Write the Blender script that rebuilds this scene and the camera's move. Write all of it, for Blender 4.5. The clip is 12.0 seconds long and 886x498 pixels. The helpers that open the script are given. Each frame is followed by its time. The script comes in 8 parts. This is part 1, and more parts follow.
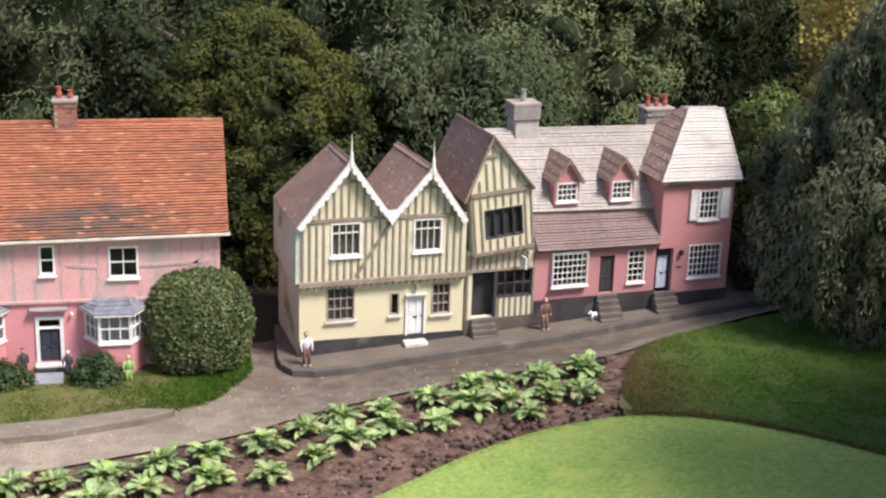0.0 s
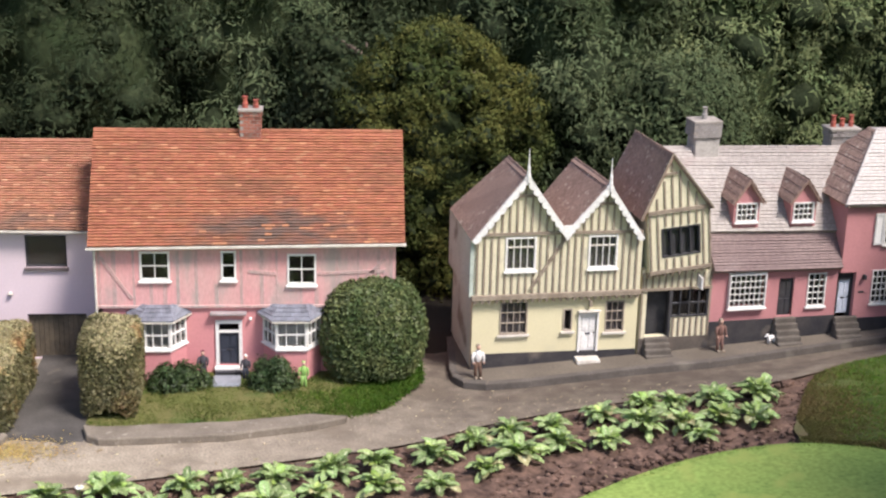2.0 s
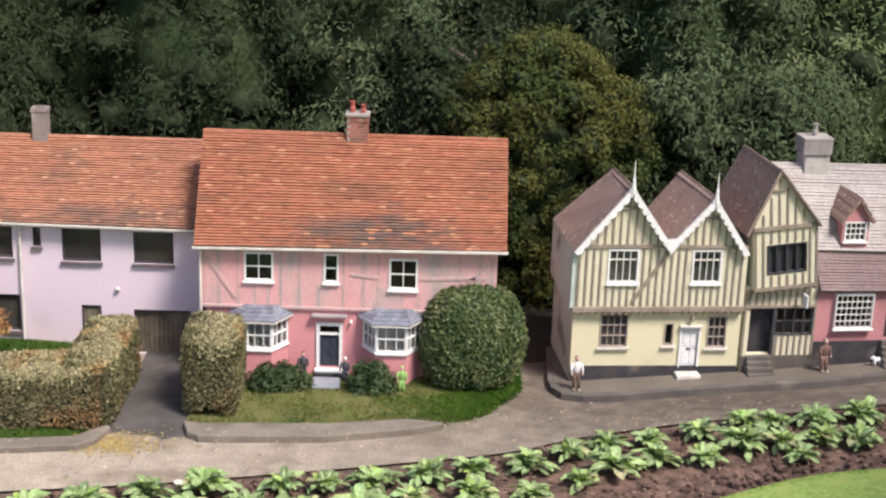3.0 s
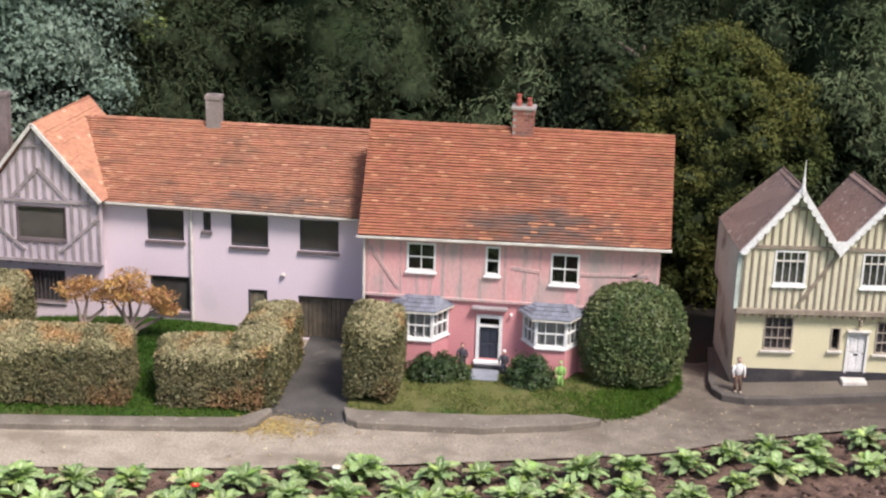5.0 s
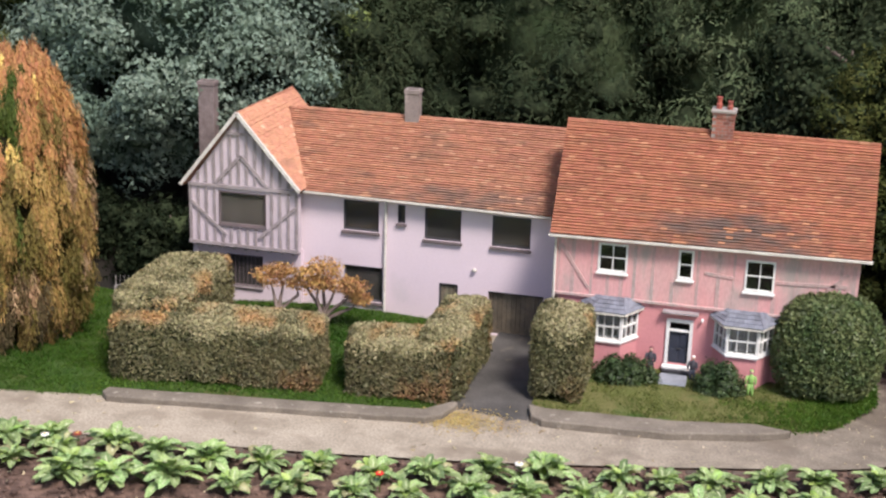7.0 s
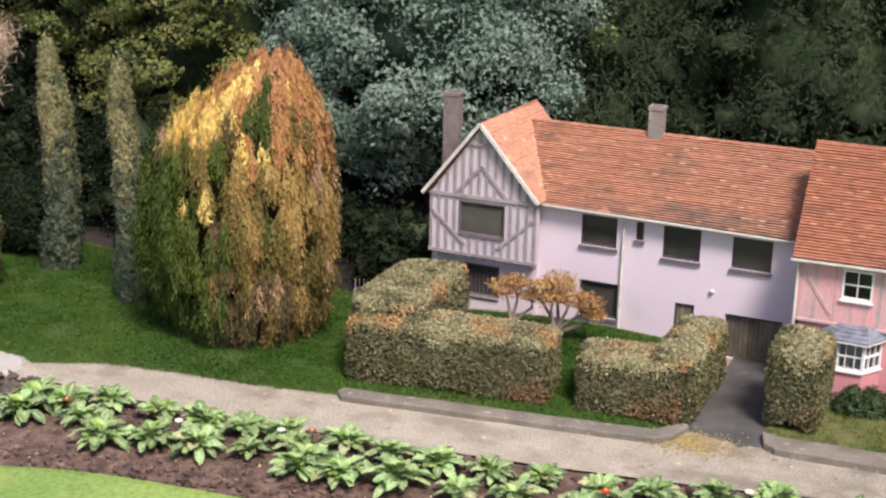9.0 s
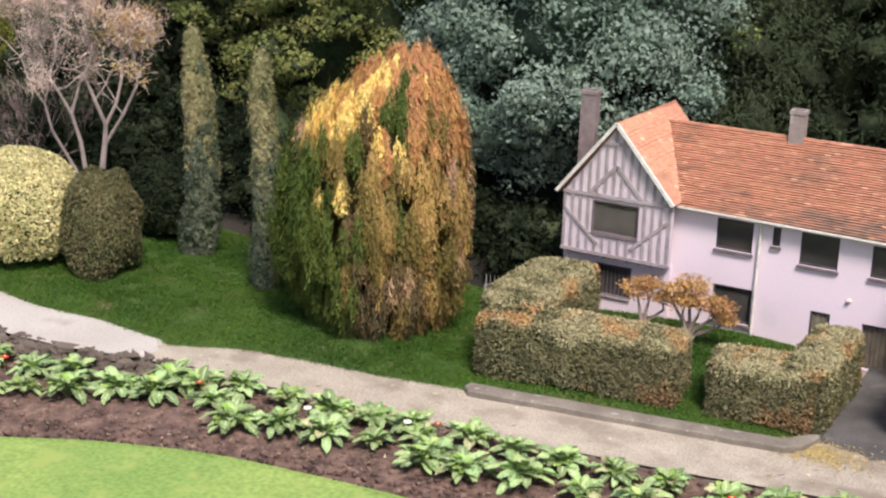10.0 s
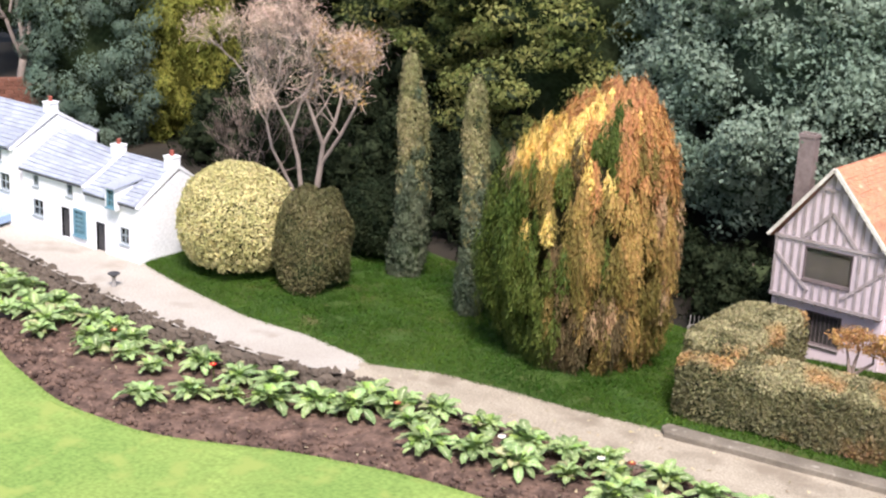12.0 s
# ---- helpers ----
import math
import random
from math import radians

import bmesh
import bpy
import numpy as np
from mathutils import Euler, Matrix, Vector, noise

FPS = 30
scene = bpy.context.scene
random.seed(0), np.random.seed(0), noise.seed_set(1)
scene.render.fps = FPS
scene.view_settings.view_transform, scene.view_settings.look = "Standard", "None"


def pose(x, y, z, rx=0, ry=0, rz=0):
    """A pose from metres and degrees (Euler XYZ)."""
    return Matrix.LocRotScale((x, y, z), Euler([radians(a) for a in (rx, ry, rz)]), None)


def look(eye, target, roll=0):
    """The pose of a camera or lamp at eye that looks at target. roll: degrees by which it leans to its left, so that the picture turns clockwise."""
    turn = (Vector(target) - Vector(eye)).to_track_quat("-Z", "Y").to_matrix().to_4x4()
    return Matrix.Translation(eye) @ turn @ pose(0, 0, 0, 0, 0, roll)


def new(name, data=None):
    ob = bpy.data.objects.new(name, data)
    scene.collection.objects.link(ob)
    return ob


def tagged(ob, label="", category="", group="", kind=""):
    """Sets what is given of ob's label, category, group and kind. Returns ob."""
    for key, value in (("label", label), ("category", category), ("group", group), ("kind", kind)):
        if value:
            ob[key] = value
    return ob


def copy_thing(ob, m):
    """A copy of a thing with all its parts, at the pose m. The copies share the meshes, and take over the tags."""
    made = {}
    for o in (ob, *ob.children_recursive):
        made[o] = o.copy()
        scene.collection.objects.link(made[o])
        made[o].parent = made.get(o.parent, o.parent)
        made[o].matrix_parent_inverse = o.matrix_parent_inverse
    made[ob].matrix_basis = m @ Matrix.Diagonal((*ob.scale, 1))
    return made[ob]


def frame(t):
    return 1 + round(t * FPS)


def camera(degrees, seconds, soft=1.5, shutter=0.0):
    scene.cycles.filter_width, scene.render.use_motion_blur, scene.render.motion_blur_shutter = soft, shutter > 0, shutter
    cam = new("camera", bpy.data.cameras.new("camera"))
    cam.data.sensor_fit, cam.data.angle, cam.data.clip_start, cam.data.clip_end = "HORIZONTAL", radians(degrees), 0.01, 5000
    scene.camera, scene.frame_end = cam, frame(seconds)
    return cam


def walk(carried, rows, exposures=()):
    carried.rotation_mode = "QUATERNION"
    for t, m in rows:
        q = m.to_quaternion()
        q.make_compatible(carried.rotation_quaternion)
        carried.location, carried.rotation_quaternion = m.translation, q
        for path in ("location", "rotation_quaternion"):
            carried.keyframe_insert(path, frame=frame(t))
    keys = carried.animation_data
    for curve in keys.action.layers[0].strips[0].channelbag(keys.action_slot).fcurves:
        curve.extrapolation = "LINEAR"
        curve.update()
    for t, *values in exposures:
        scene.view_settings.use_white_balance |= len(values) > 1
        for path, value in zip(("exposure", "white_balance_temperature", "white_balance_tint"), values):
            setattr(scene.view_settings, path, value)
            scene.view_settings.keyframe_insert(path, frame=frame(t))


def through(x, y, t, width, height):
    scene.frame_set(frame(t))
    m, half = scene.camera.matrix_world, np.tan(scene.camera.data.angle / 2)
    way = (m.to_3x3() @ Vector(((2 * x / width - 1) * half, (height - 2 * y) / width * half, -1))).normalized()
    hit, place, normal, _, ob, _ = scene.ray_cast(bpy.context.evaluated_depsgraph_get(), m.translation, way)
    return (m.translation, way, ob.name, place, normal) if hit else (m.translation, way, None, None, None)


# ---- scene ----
# A model village at about one twelfth of life, seen in one slow pan from a fixed spot above the lawn.
cam = camera(33.56, 12.0, soft=2.3)
EYE = (0.0, 0.0, 2.2587)
# seconds, heading (left of +y), pitch, lean
TURNS = [
    (0.0, -12.04, -18.04, 1.91),
    (0.5, -10.88, -18.01, 2.03),
    (1.0, -9.06, -17.88, 2.17),
    (1.5, -7.12, -17.89, 1.92),
    (2.0, -4.88, -17.67, 1.41),
    (2.5, -2.81, -17.49, 1.73),
    (3.0, -0.70, -17.47, 1.99),
    (3.2, 0.01, -17.50, 1.85),
    (4.8, 5.20, -17.89, 1.54),
    (5.0, 5.92, -17.92, 1.66),
    (5.5, 7.90, -18.00, 1.66),
    (6.0, 10.22, -18.00, 1.78),
    (6.5, 12.09, -18.08, 1.67),
    (6.7, 12.79, -18.17, 1.60),
    (8.3, 18.89, -17.89, 1.96),
    (8.5, 20.12, -17.82, 1.88),
    (9.0, 23.46, -17.91, 1.28),
    (9.5, 26.27, -18.11, 1.17),
    (10.0, 28.86, -18.17, 1.61),
    (10.5, 30.96, -17.96, 2.10),
    (11.0, 33.03, -17.64, 2.44),
    (11.5, 34.95, -17.42, 2.42),
    (12.0, 37.27, -17.25, 2.55),
]
walk(cam, [(t, pose(*EYE, 90 + p, 0, h) @ pose(0, 0, 0, 0, 0, lean)) for t, h, p, lean in TURNS],
     exposures=[(0.0, 0.66, 6500, 18), (3.0, 0.58, 6450, 18), (5.5, 0.46, 6350, 18), (9.0, 0.52, 6350, 18), (12.0, 0.84, 6400, 17)])

# ---------------------------------------------------------------- light
SUN_ELEV, SUN_AZIM = 55.0, 136.0          # azimuth: degrees from +y towards +x
world = bpy.data.worlds.new("world")
scene.world = world
world.use_nodes = True
wn = world.node_tree
sky = wn.nodes.new("ShaderNodeTexSky")
sky.sky_type = "NISHITA"
sky.sun_disc = False
sky.sun_elevation, sky.sun_rotation = radians(SUN_ELEV), radians(SUN_AZIM)
sky.air_density, sky.dust_density, sky.ozone_density = 1.0, 2.0, 1.0
wn.links.new(sky.outputs[0], wn.nodes["Background"].inputs[0])
wn.nodes["Background"].inputs[1].default_value = 0.13
sun_data = bpy.data.lights.new("sun", "SUN")
sun_data.energy, sun_data.angle, sun_data.color = 3.8, radians(16), (1.0, 0.95, 0.87)
sun = new("sun", sun_data)
sx, sy = math.sin(radians(SUN_AZIM)), math.cos(radians(SUN_AZIM))
ce, se = math.cos(radians(SUN_ELEV)), math.sin(radians(SUN_ELEV))
sun.matrix_world = look((sx * ce * 10, sy * ce * 10, se * 10), (0, 0, 0))


# ---------------------------------------------------------------- materials
def material(name, col, col2=None, scale=12.0, rough=0.8, bump=0.15, grain=120.0, island=0.0, value=0.0,
             spec=0.3, stain=None, stain_scale=6.0, stain_at=0.6, metal=0.0, through=0.0, hue=0.0, stretch=None, patch=None, grit=0.35, fleck=None):
    """A surface: two colours mixed by broad noise, fine grain, relief, spots of a stain, and spread from piece to piece."""
    m = bpy.data.materials.new(name)
    m.use_nodes = True
    nt = m.node_tree
    n, l = nt.nodes, nt.links
    bs = n["Principled BSDF"]
    bs.inputs["Roughness"].default_value = rough
    bs.inputs["Specular IOR Level"].default_value = spec
    bs.inputs["Metallic"].default_value = metal
    tc = n.new("ShaderNodeTexCoord")
    mp = n.new("ShaderNodeMapping")
    if stretch:
        mp.inputs["Scale"].default_value = stretch
    l.new(tc.outputs["Object"], mp.inputs["Vector"])

    def noise_at(s, detail=4.0):
        t = n.new("ShaderNodeTexNoise")
        t.inputs["Scale"].default_value, t.inputs["Detail"].default_value = s, detail
        l.new(mp.outputs[0], t.inputs["Vector"])
        return t

    def mix(fac, a, b, mode="MIX"):
        x = n.new("ShaderNodeMix")
        x.data_type, x.blend_type = "RGBA", mode
        for sock, val in ((x.inputs["Factor"], fac), (x.inputs["A"], a), (x.inputs["B"], b)):
            if isinstance(val, (int, float)):
                sock.default_value = val
            elif isinstance(val, tuple):
                sock.default_value = (*val, 1)
            else:
                l.new(val, sock)
        return x.outputs["Result"]

    def ramp(src, lo, hi):
        r = n.new("ShaderNodeMapRange")
        r.inputs["From Min"].default_value, r.inputs["From Max"].default_value = lo, hi
        l.new(src, r.inputs["Value"])
        return r.outputs[0]

    big = noise_at(scale)
    out = mix(ramp(big.outputs[0], 0.35, 0.65), tuple(col), tuple(col2 or col))
    fine = noise_at(grain, 3.0)
    out = mix(grit, out, mix(ramp(fine.outputs[0], 0.3, 0.7), (0.55, 0.55, 0.55), (1.3, 1.3, 1.3)), "MULTIPLY")
    if stain:
        st = noise_at(stain_scale, 6.0)
        out = mix(ramp(st.outputs[0], stain_at, stain_at + 0.12), out, tuple(stain))
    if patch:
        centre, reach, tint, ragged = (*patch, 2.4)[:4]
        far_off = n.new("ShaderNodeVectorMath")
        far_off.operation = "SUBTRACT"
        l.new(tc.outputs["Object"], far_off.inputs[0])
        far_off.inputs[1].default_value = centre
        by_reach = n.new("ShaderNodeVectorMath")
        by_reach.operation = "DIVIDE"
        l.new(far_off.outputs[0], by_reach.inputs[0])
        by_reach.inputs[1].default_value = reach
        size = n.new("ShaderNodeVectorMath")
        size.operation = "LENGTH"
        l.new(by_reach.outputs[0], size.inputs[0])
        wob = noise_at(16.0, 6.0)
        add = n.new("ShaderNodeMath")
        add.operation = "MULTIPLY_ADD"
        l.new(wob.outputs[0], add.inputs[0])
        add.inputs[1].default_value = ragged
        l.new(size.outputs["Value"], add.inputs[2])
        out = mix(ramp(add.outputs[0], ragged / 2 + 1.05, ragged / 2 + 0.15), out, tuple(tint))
    if fleck:
        tint, share = fleck
        pick = n.new("ShaderNodeTexWhiteNoise")
        pick.noise_dimensions = "1D"
        l.new(n.new("ShaderNodeNewGeometry").outputs["Random Per Island"], pick.inputs["W"])
        out = mix(ramp(pick.outputs["Value"], 1 - share, 1 - share * 0.6), out, tuple(tint))
    if island or value or hue:
        hsv = n.new("ShaderNodeHueSaturation")
        l.new(out, hsv.inputs["Color"])
        if island:
            geo = n.new("ShaderNodeNewGeometry")
            rnd = geo.outputs["Random Per Island"]
            spread = island
        else:
            rnd = n.new("ShaderNodeObjectInfo").outputs["Random"]
            spread = value
        r = n.new("ShaderNodeMapRange")
        r.inputs["To Min"].default_value, r.inputs["To Max"].default_value = 1 - spread, 1 + spread
        l.new(rnd, r.inputs["Value"])
        l.new(r.outputs[0], hsv.inputs["Value"])
        if hue:
            wn2 = n.new("ShaderNodeTexWhiteNoise")
            wn2.noise_dimensions = "1D"
            l.new(rnd, wn2.inputs["W"])
            r2 = n.new("ShaderNodeMapRange")
            r2.inputs["To Min"].default_value, r2.inputs["To Max"].default_value = 0.5 - hue, 0.5 + hue
            l.new(wn2.outputs["Value"], r2.inputs["Value"])
            l.new(r2.outputs[0], hsv.inputs["Hue"])
        out = hsv.outputs[0]
    l.new(out, bs.inputs["Base Color"])
    if bump:
        bp = n.new("ShaderNodeBump")
        bp.inputs["Strength"].default_value, bp.inputs["Distance"].default_value = bump, 0.004
        l.new(fine.outputs[0], bp.inputs["Height"])
        l.new(bp.outputs[0], bs.inputs["Normal"])
    if through:
        tr = n.new("ShaderNodeBsdfTranslucent")
        l.new(out, tr.inputs["Color"])
        ms = n.new("ShaderNodeMixShader")
        ms.inputs[0].default_value = through
        l.new(bs.outputs[0], ms.inputs[1])
        l.new(tr.outputs[0], ms.inputs[2])
        l.new(ms.outputs[0], n["Material Output"].inputs["Surface"])
    return m


def glass_material(name, tint=(0.93, 0.95, 0.95)):
    m = bpy.data.materials.new(name)
    m.use_nodes = True
    nt = m.node_tree
    n, l = nt.nodes, nt.links
    n.remove(n["Principled BSDF"])
    tr, gl = n.new("ShaderNodeBsdfTransparent"), n.new("ShaderNodeBsdfGlossy")
    fr, ms = n.new("ShaderNodeFresnel"), n.new("ShaderNodeMixShader")
    tr.inputs["Color"].default_value = (*tint, 1)
    gl.inputs["Roughness"].default_value = 0.08
    fr.inputs["IOR"].default_value = 1.5
    l.new(fr.outputs[0], ms.inputs[0])
    l.new(tr.outputs[0], ms.inputs[1])
    l.new(gl.outputs[0], ms.inputs[2])
    l.new(ms.outputs[0], n["Material Output"].inputs["Surface"])
    return m


def leaf_material(name, col, col2, island=0.35, rough=0.5, through=0.25, hue=0.02, scale=5.0, spec=0.3):
    return material(name, col, col2, scale=scale, rough=rough, bump=0.0, grain=60.0, island=island, hue=hue, through=through, spec=spec)


pink_render = material("pink_render", (0.62, 0.27, 0.27), (0.56, 0.24, 0.25), scale=5, rough=0.85, grit=0.12, stain=(0.5, 0.3, 0.28), stain_at=0.62, grain=90)
pink_faded = material("pink_faded", (0.66, 0.335, 0.325), (0.57, 0.37, 0.345), scale=9, rough=0.9, grit=0.2, stain=(0.40, 0.325, 0.295), stain_scale=9, stain_at=0.56, stretch=(1, 1, 0.40))
grey_timber = material("grey_timber", (0.40, 0.33, 0.305), (0.54, 0.33, 0.31), scale=16, rough=0.9, bump=0.4, stretch=(1, 1, 0.4))
rose_render = material("rose_render", (0.50, 0.23, 0.235), (0.44, 0.20, 0.205), scale=6, rough=0.85, grit=0.12, stain=(0.36, 0.17, 0.17), stain_at=0.62)
mauve_render = material("mauve_render", (0.68, 0.565, 0.60), (0.63, 0.525, 0.56), scale=3, rough=0.85, grit=0.08, bump=0.05, stain=(0.56, 0.49, 0.51), stain_scale=4, stain_at=0.63)
cream_render = material("cream_render", (0.66, 0.61, 0.40), (0.62, 0.57, 0.37), scale=4, rough=0.85, grit=0.10, bump=0.05, stain=(0.58, 0.54, 0.36), stain_scale=5, stain_at=0.64)
cream_panel = material("cream_panel", (0.66, 0.615, 0.445), (0.60, 0.56, 0.40), scale=9, rough=0.85, grit=0.15, stain=(0.45, 0.42, 0.32), stain_at=0.62, stain_scale=12)
side_render = material("side_render", (0.53, 0.60, 0.53), (0.42, 0.48, 0.42), scale=5, rough=0.9, stain=(0.22, 0.22, 0.18), stain_at=0.55)
mauve_panel = material("mauve_panel", (0.57, 0.485, 0.515), (0.50, 0.425, 0.45), scale=9, rough=0.85, grit=0.12)
white_wall = material("white_wall", (0.80, 0.80, 0.82), (0.74, 0.75, 0.78), scale=5, rough=0.8, stain=(0.62, 0.63, 0.64), stain_at=0.66)
oak_brown = material("oak_brown", (0.23, 0.185, 0.14), (0.31, 0.26, 0.20), scale=20, rough=0.85, bump=0.4)
oak_grey = material("oak_grey", (0.26, 0.22, 0.215), (0.36, 0.31, 0.31), scale=20, rough=0.85, bump=0.4)
dark_board = material("dark_board", (0.035, 0.035, 0.04), (0.06, 0.058, 0.06), scale=14, rough=0.7, bump=0.3)
plinth_tar = material("plinth_tar", (0.03, 0.03, 0.035), (0.06, 0.055, 0.055), scale=10, rough=0.7, stain=(0.14, 0.12, 0.1), stain_at=0.64)
white_paint = material("white_paint", (0.78, 0.77, 0.74), (0.70, 0.69, 0.66), scale=20, rough=0.55)
old_white = material("old_white", (0.66, 0.63, 0.56), (0.52, 0.48, 0.42), scale=18, rough=0.7)
navy_paint = material("navy_paint", (0.03, 0.035, 0.05), (0.05, 0.055, 0.075), scale=10, rough=0.5)
blue_white = material("blue_white", (0.60, 0.66, 0.74), (0.55, 0.6, 0.68), scale=20, rough=0.5)
teal_paint = material("teal_paint", (0.10, 0.22, 0.28), (0.14, 0.26, 0.32), scale=20, rough=0.5)
frame_grey = material("frame_grey", (0.30, 0.34, 0.37), (0.22, 0.26, 0.29), scale=20, rough=0.6)
wood_old = material("wood_old", (0.20, 0.16, 0.11), (0.13, 0.11, 0.08), scale=20, rough=0.85, bump=0.4, value=0.2, stain=(0.10, 0.13, 0.07), stain_at=0.6)
lead_grey = material("lead_grey", (0.20, 0.215, 0.25), (0.15, 0.16, 0.19), scale=20, rough=0.5, island=0.2)
tile_orange = material("tile_orange", (0.355, 0.138, 0.076), (0.295, 0.115, 0.066), scale=3, rough=0.8, island=0.15, hue=0.006, fleck=((0.405, 0.18, 0.105), 0.07), stain=(0.24, 0.105, 0.06), stain_scale=7, stain_at=0.54, stretch=(0.6, 1, 1.6), patch=((0.70, 0.0, 0.60), (0.40, 0.5, 0.10), (0.13, 0.088, 0.07)))
tile_orange_pale = material("tile_orange_pale", (0.395, 0.182, 0.108), (0.335, 0.152, 0.094), scale=3, rough=0.8, island=0.15, hue=0.006, fleck=((0.45, 0.235, 0.15), 0.06), stain=(0.23, 0.125, 0.08), stain_scale=7, stain_at=0.56, stretch=(0.6, 1, 1.6), patch=((-0.35, 0.0, 0.585), (0.55, 0.6, 0.05), (0.19, 0.115, 0.085)))
# brighter copy of tile_orange_pale, with the sun on the slope painted in
tile_orange_lit = material("tile_orange_lit", (0.52, 0.255, 0.15), (0.44, 0.205, 0.125), scale=3, rough=0.8, island=0.10, hue=0.006, fleck=((0.55, 0.33, 0.22), 0.05), stain=(0.36, 0.18, 0.115), stain_scale=7, stain_at=0.6, stretch=(0.6, 1, 1.6))
tile_brown = material("tile_brown", (0.30, 0.205, 0.165), (0.245, 0.165, 0.135), scale=5, rough=0.85, island=0.16, fleck=((0.42, 0.34, 0.28), 0.05), stain=(0.26, 0.2, 0.17), stain_scale=8, stain_at=0.62)
tile_grey = material("tile_grey", (0.385, 0.355, 0.325), (0.31, 0.28, 0.255), scale=5, rough=0.7, island=0.10, stain=(0.29, 0.235, 0.215), stain_scale=7, stain_at=0.58, stretch=(0.5, 1, 1.8))
tile_mauve = material("tile_mauve", (0.225, 0.168, 0.158), (0.18, 0.128, 0.122), scale=5, rough=0.75, island=0.10, stain=(0.28, 0.225, 0.21), stain_scale=8, stain_at=0.6, stretch=(0.5, 1, 1.8))
slate_white = material("slate_white", (0.36, 0.385, 0.45), (0.30, 0.325, 0.39), scale=6, rough=0.6, island=0.12, stain=(0.34, 0.35, 0.36), stain_at=0.62)
brick_red = material("brick_red", (0.32, 0.13, 0.09), (0.26, 0.11, 0.085), scale=15, rough=0.85, island=0.3, stain=(0.2, 0.17, 0.14), stain_at=0.6, stain_scale=20)
mortar = material("mortar", (0.36, 0.33, 0.29), (0.28, 0.25, 0.22), scale=20, rough=0.9)
stone_grey = material("stone_grey", (0.33, 0.31, 0.29), (0.24, 0.22, 0.21), scale=14, rough=0.85, bump=0.4, stain=(0.16, 0.15, 0.13), stain_at=0.6)
pot_red = material("pot_red", (0.38, 0.10, 0.07), (0.28, 0.08, 0.06), scale=20, rough=0.7)
glass = glass_material("glass")
blind_cloth = material("blind_cloth", (0.085, 0.074, 0.070), (0.065, 0.057, 0.054), scale=10, rough=0.9)
# colour of backing boards that paint the shade inside rooms and flues
room_shade = material("room_shade", (0.05, 0.045, 0.04), (0.035, 0.03, 0.03), scale=8)
curtain_cloth = material("curtain_cloth", (0.46, 0.45, 0.45), (0.33, 0.325, 0.33), scale=20, rough=0.9, stretch=(6, 1, 0.3))
# the patch darkens the road softly around (1.25, 5.70)
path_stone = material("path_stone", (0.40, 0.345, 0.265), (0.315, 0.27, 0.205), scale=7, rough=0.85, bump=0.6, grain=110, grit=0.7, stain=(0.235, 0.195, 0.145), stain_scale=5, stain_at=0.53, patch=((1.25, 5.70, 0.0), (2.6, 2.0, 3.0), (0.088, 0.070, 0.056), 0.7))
path_pale = material("path_pale", (0.43, 0.395, 0.345), (0.37, 0.33, 0.28), scale=3, rough=0.85, bump=0.5, grain=110, grit=0.4, stain=(0.30, 0.26, 0.21), stain_scale=3.5, stain_at=0.58)
pavement_stone = material("pavement_stone", (0.155, 0.132, 0.105), (0.12, 0.102, 0.082), scale=5, rough=0.85, bump=0.4, stain=(0.12, 0.105, 0.09), stain_at=0.58)
kerb_stone = material("kerb_stone", (0.215, 0.185, 0.145), (0.145, 0.123, 0.096), scale=9, rough=0.85, bump=0.6, stain=(0.36, 0.33, 0.27), stain_at=0.62, stain_scale=28)
soil = material("soil", (0.165, 0.104, 0.077), (0.066, 0.041, 0.031), scale=14, rough=0.95, bump=1.0, grain=60, grit=0.6, stain=(0.22, 0.145, 0.11), stain_at=0.60, stain_scale=30)
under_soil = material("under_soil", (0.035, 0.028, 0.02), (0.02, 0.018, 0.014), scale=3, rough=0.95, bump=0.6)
lawn_green = material("lawn_green", (0.24, 0.325, 0.085), (0.175, 0.27, 0.068), scale=2.2, rough=0.9, bump=0.3, grain=60, grit=0.55, spec=0.1, stain=(0.25, 0.312, 0.084), stain_at=0.54, stain_scale=7)
turf_green = material("turf_green", (0.035, 0.075, 0.012), (0.055, 0.085, 0.016), scale=4, rough=0.85, bump=0.8, grain=120, stain=(0.13, 0.10, 0.045), stain_at=0.60, stain_scale=4)
grass_blade = leaf_material("grass_blade", (0.027, 0.074, 0.008), (0.075, 0.140, 0.018), island=0.3, scale=1.8, spec=0.1)
dry_blade = leaf_material("dry_blade", (0.13, 0.15, 0.04), (0.07, 0.11, 0.022), island=0.3, scale=5, spec=0.1)
verge_blade = leaf_material("verge_blade", (0.065, 0.155, 0.016), (0.135, 0.225, 0.034), island=0.3, scale=1.8, spec=0.1)
brown_blade = leaf_material("brown_blade", (0.16, 0.125, 0.052), (0.105, 0.115, 0.034), island=0.3, scale=5, spec=0.1)
lawn_blade = leaf_material("lawn_blade", (0.235, 0.335, 0.085), (0.175, 0.285, 0.066), island=0.10, scale=1.3, spec=0.1)
dry_turf = material("dry_turf", (0.10, 0.115, 0.03), (0.15, 0.13, 0.05), scale=5, rough=0.85, bump=0.8, grain=120, stain=(0.05, 0.09, 0.016), stain_at=0.54, stain_scale=5)
litter = leaf_material("litter", (0.55, 0.48, 0.32), (0.42, 0.33, 0.18), island=0.5, scale=8)
bark = material("bark", (0.12, 0.09, 0.07), (0.07, 0.055, 0.045), scale=10, rough=0.9, bump=0.6)
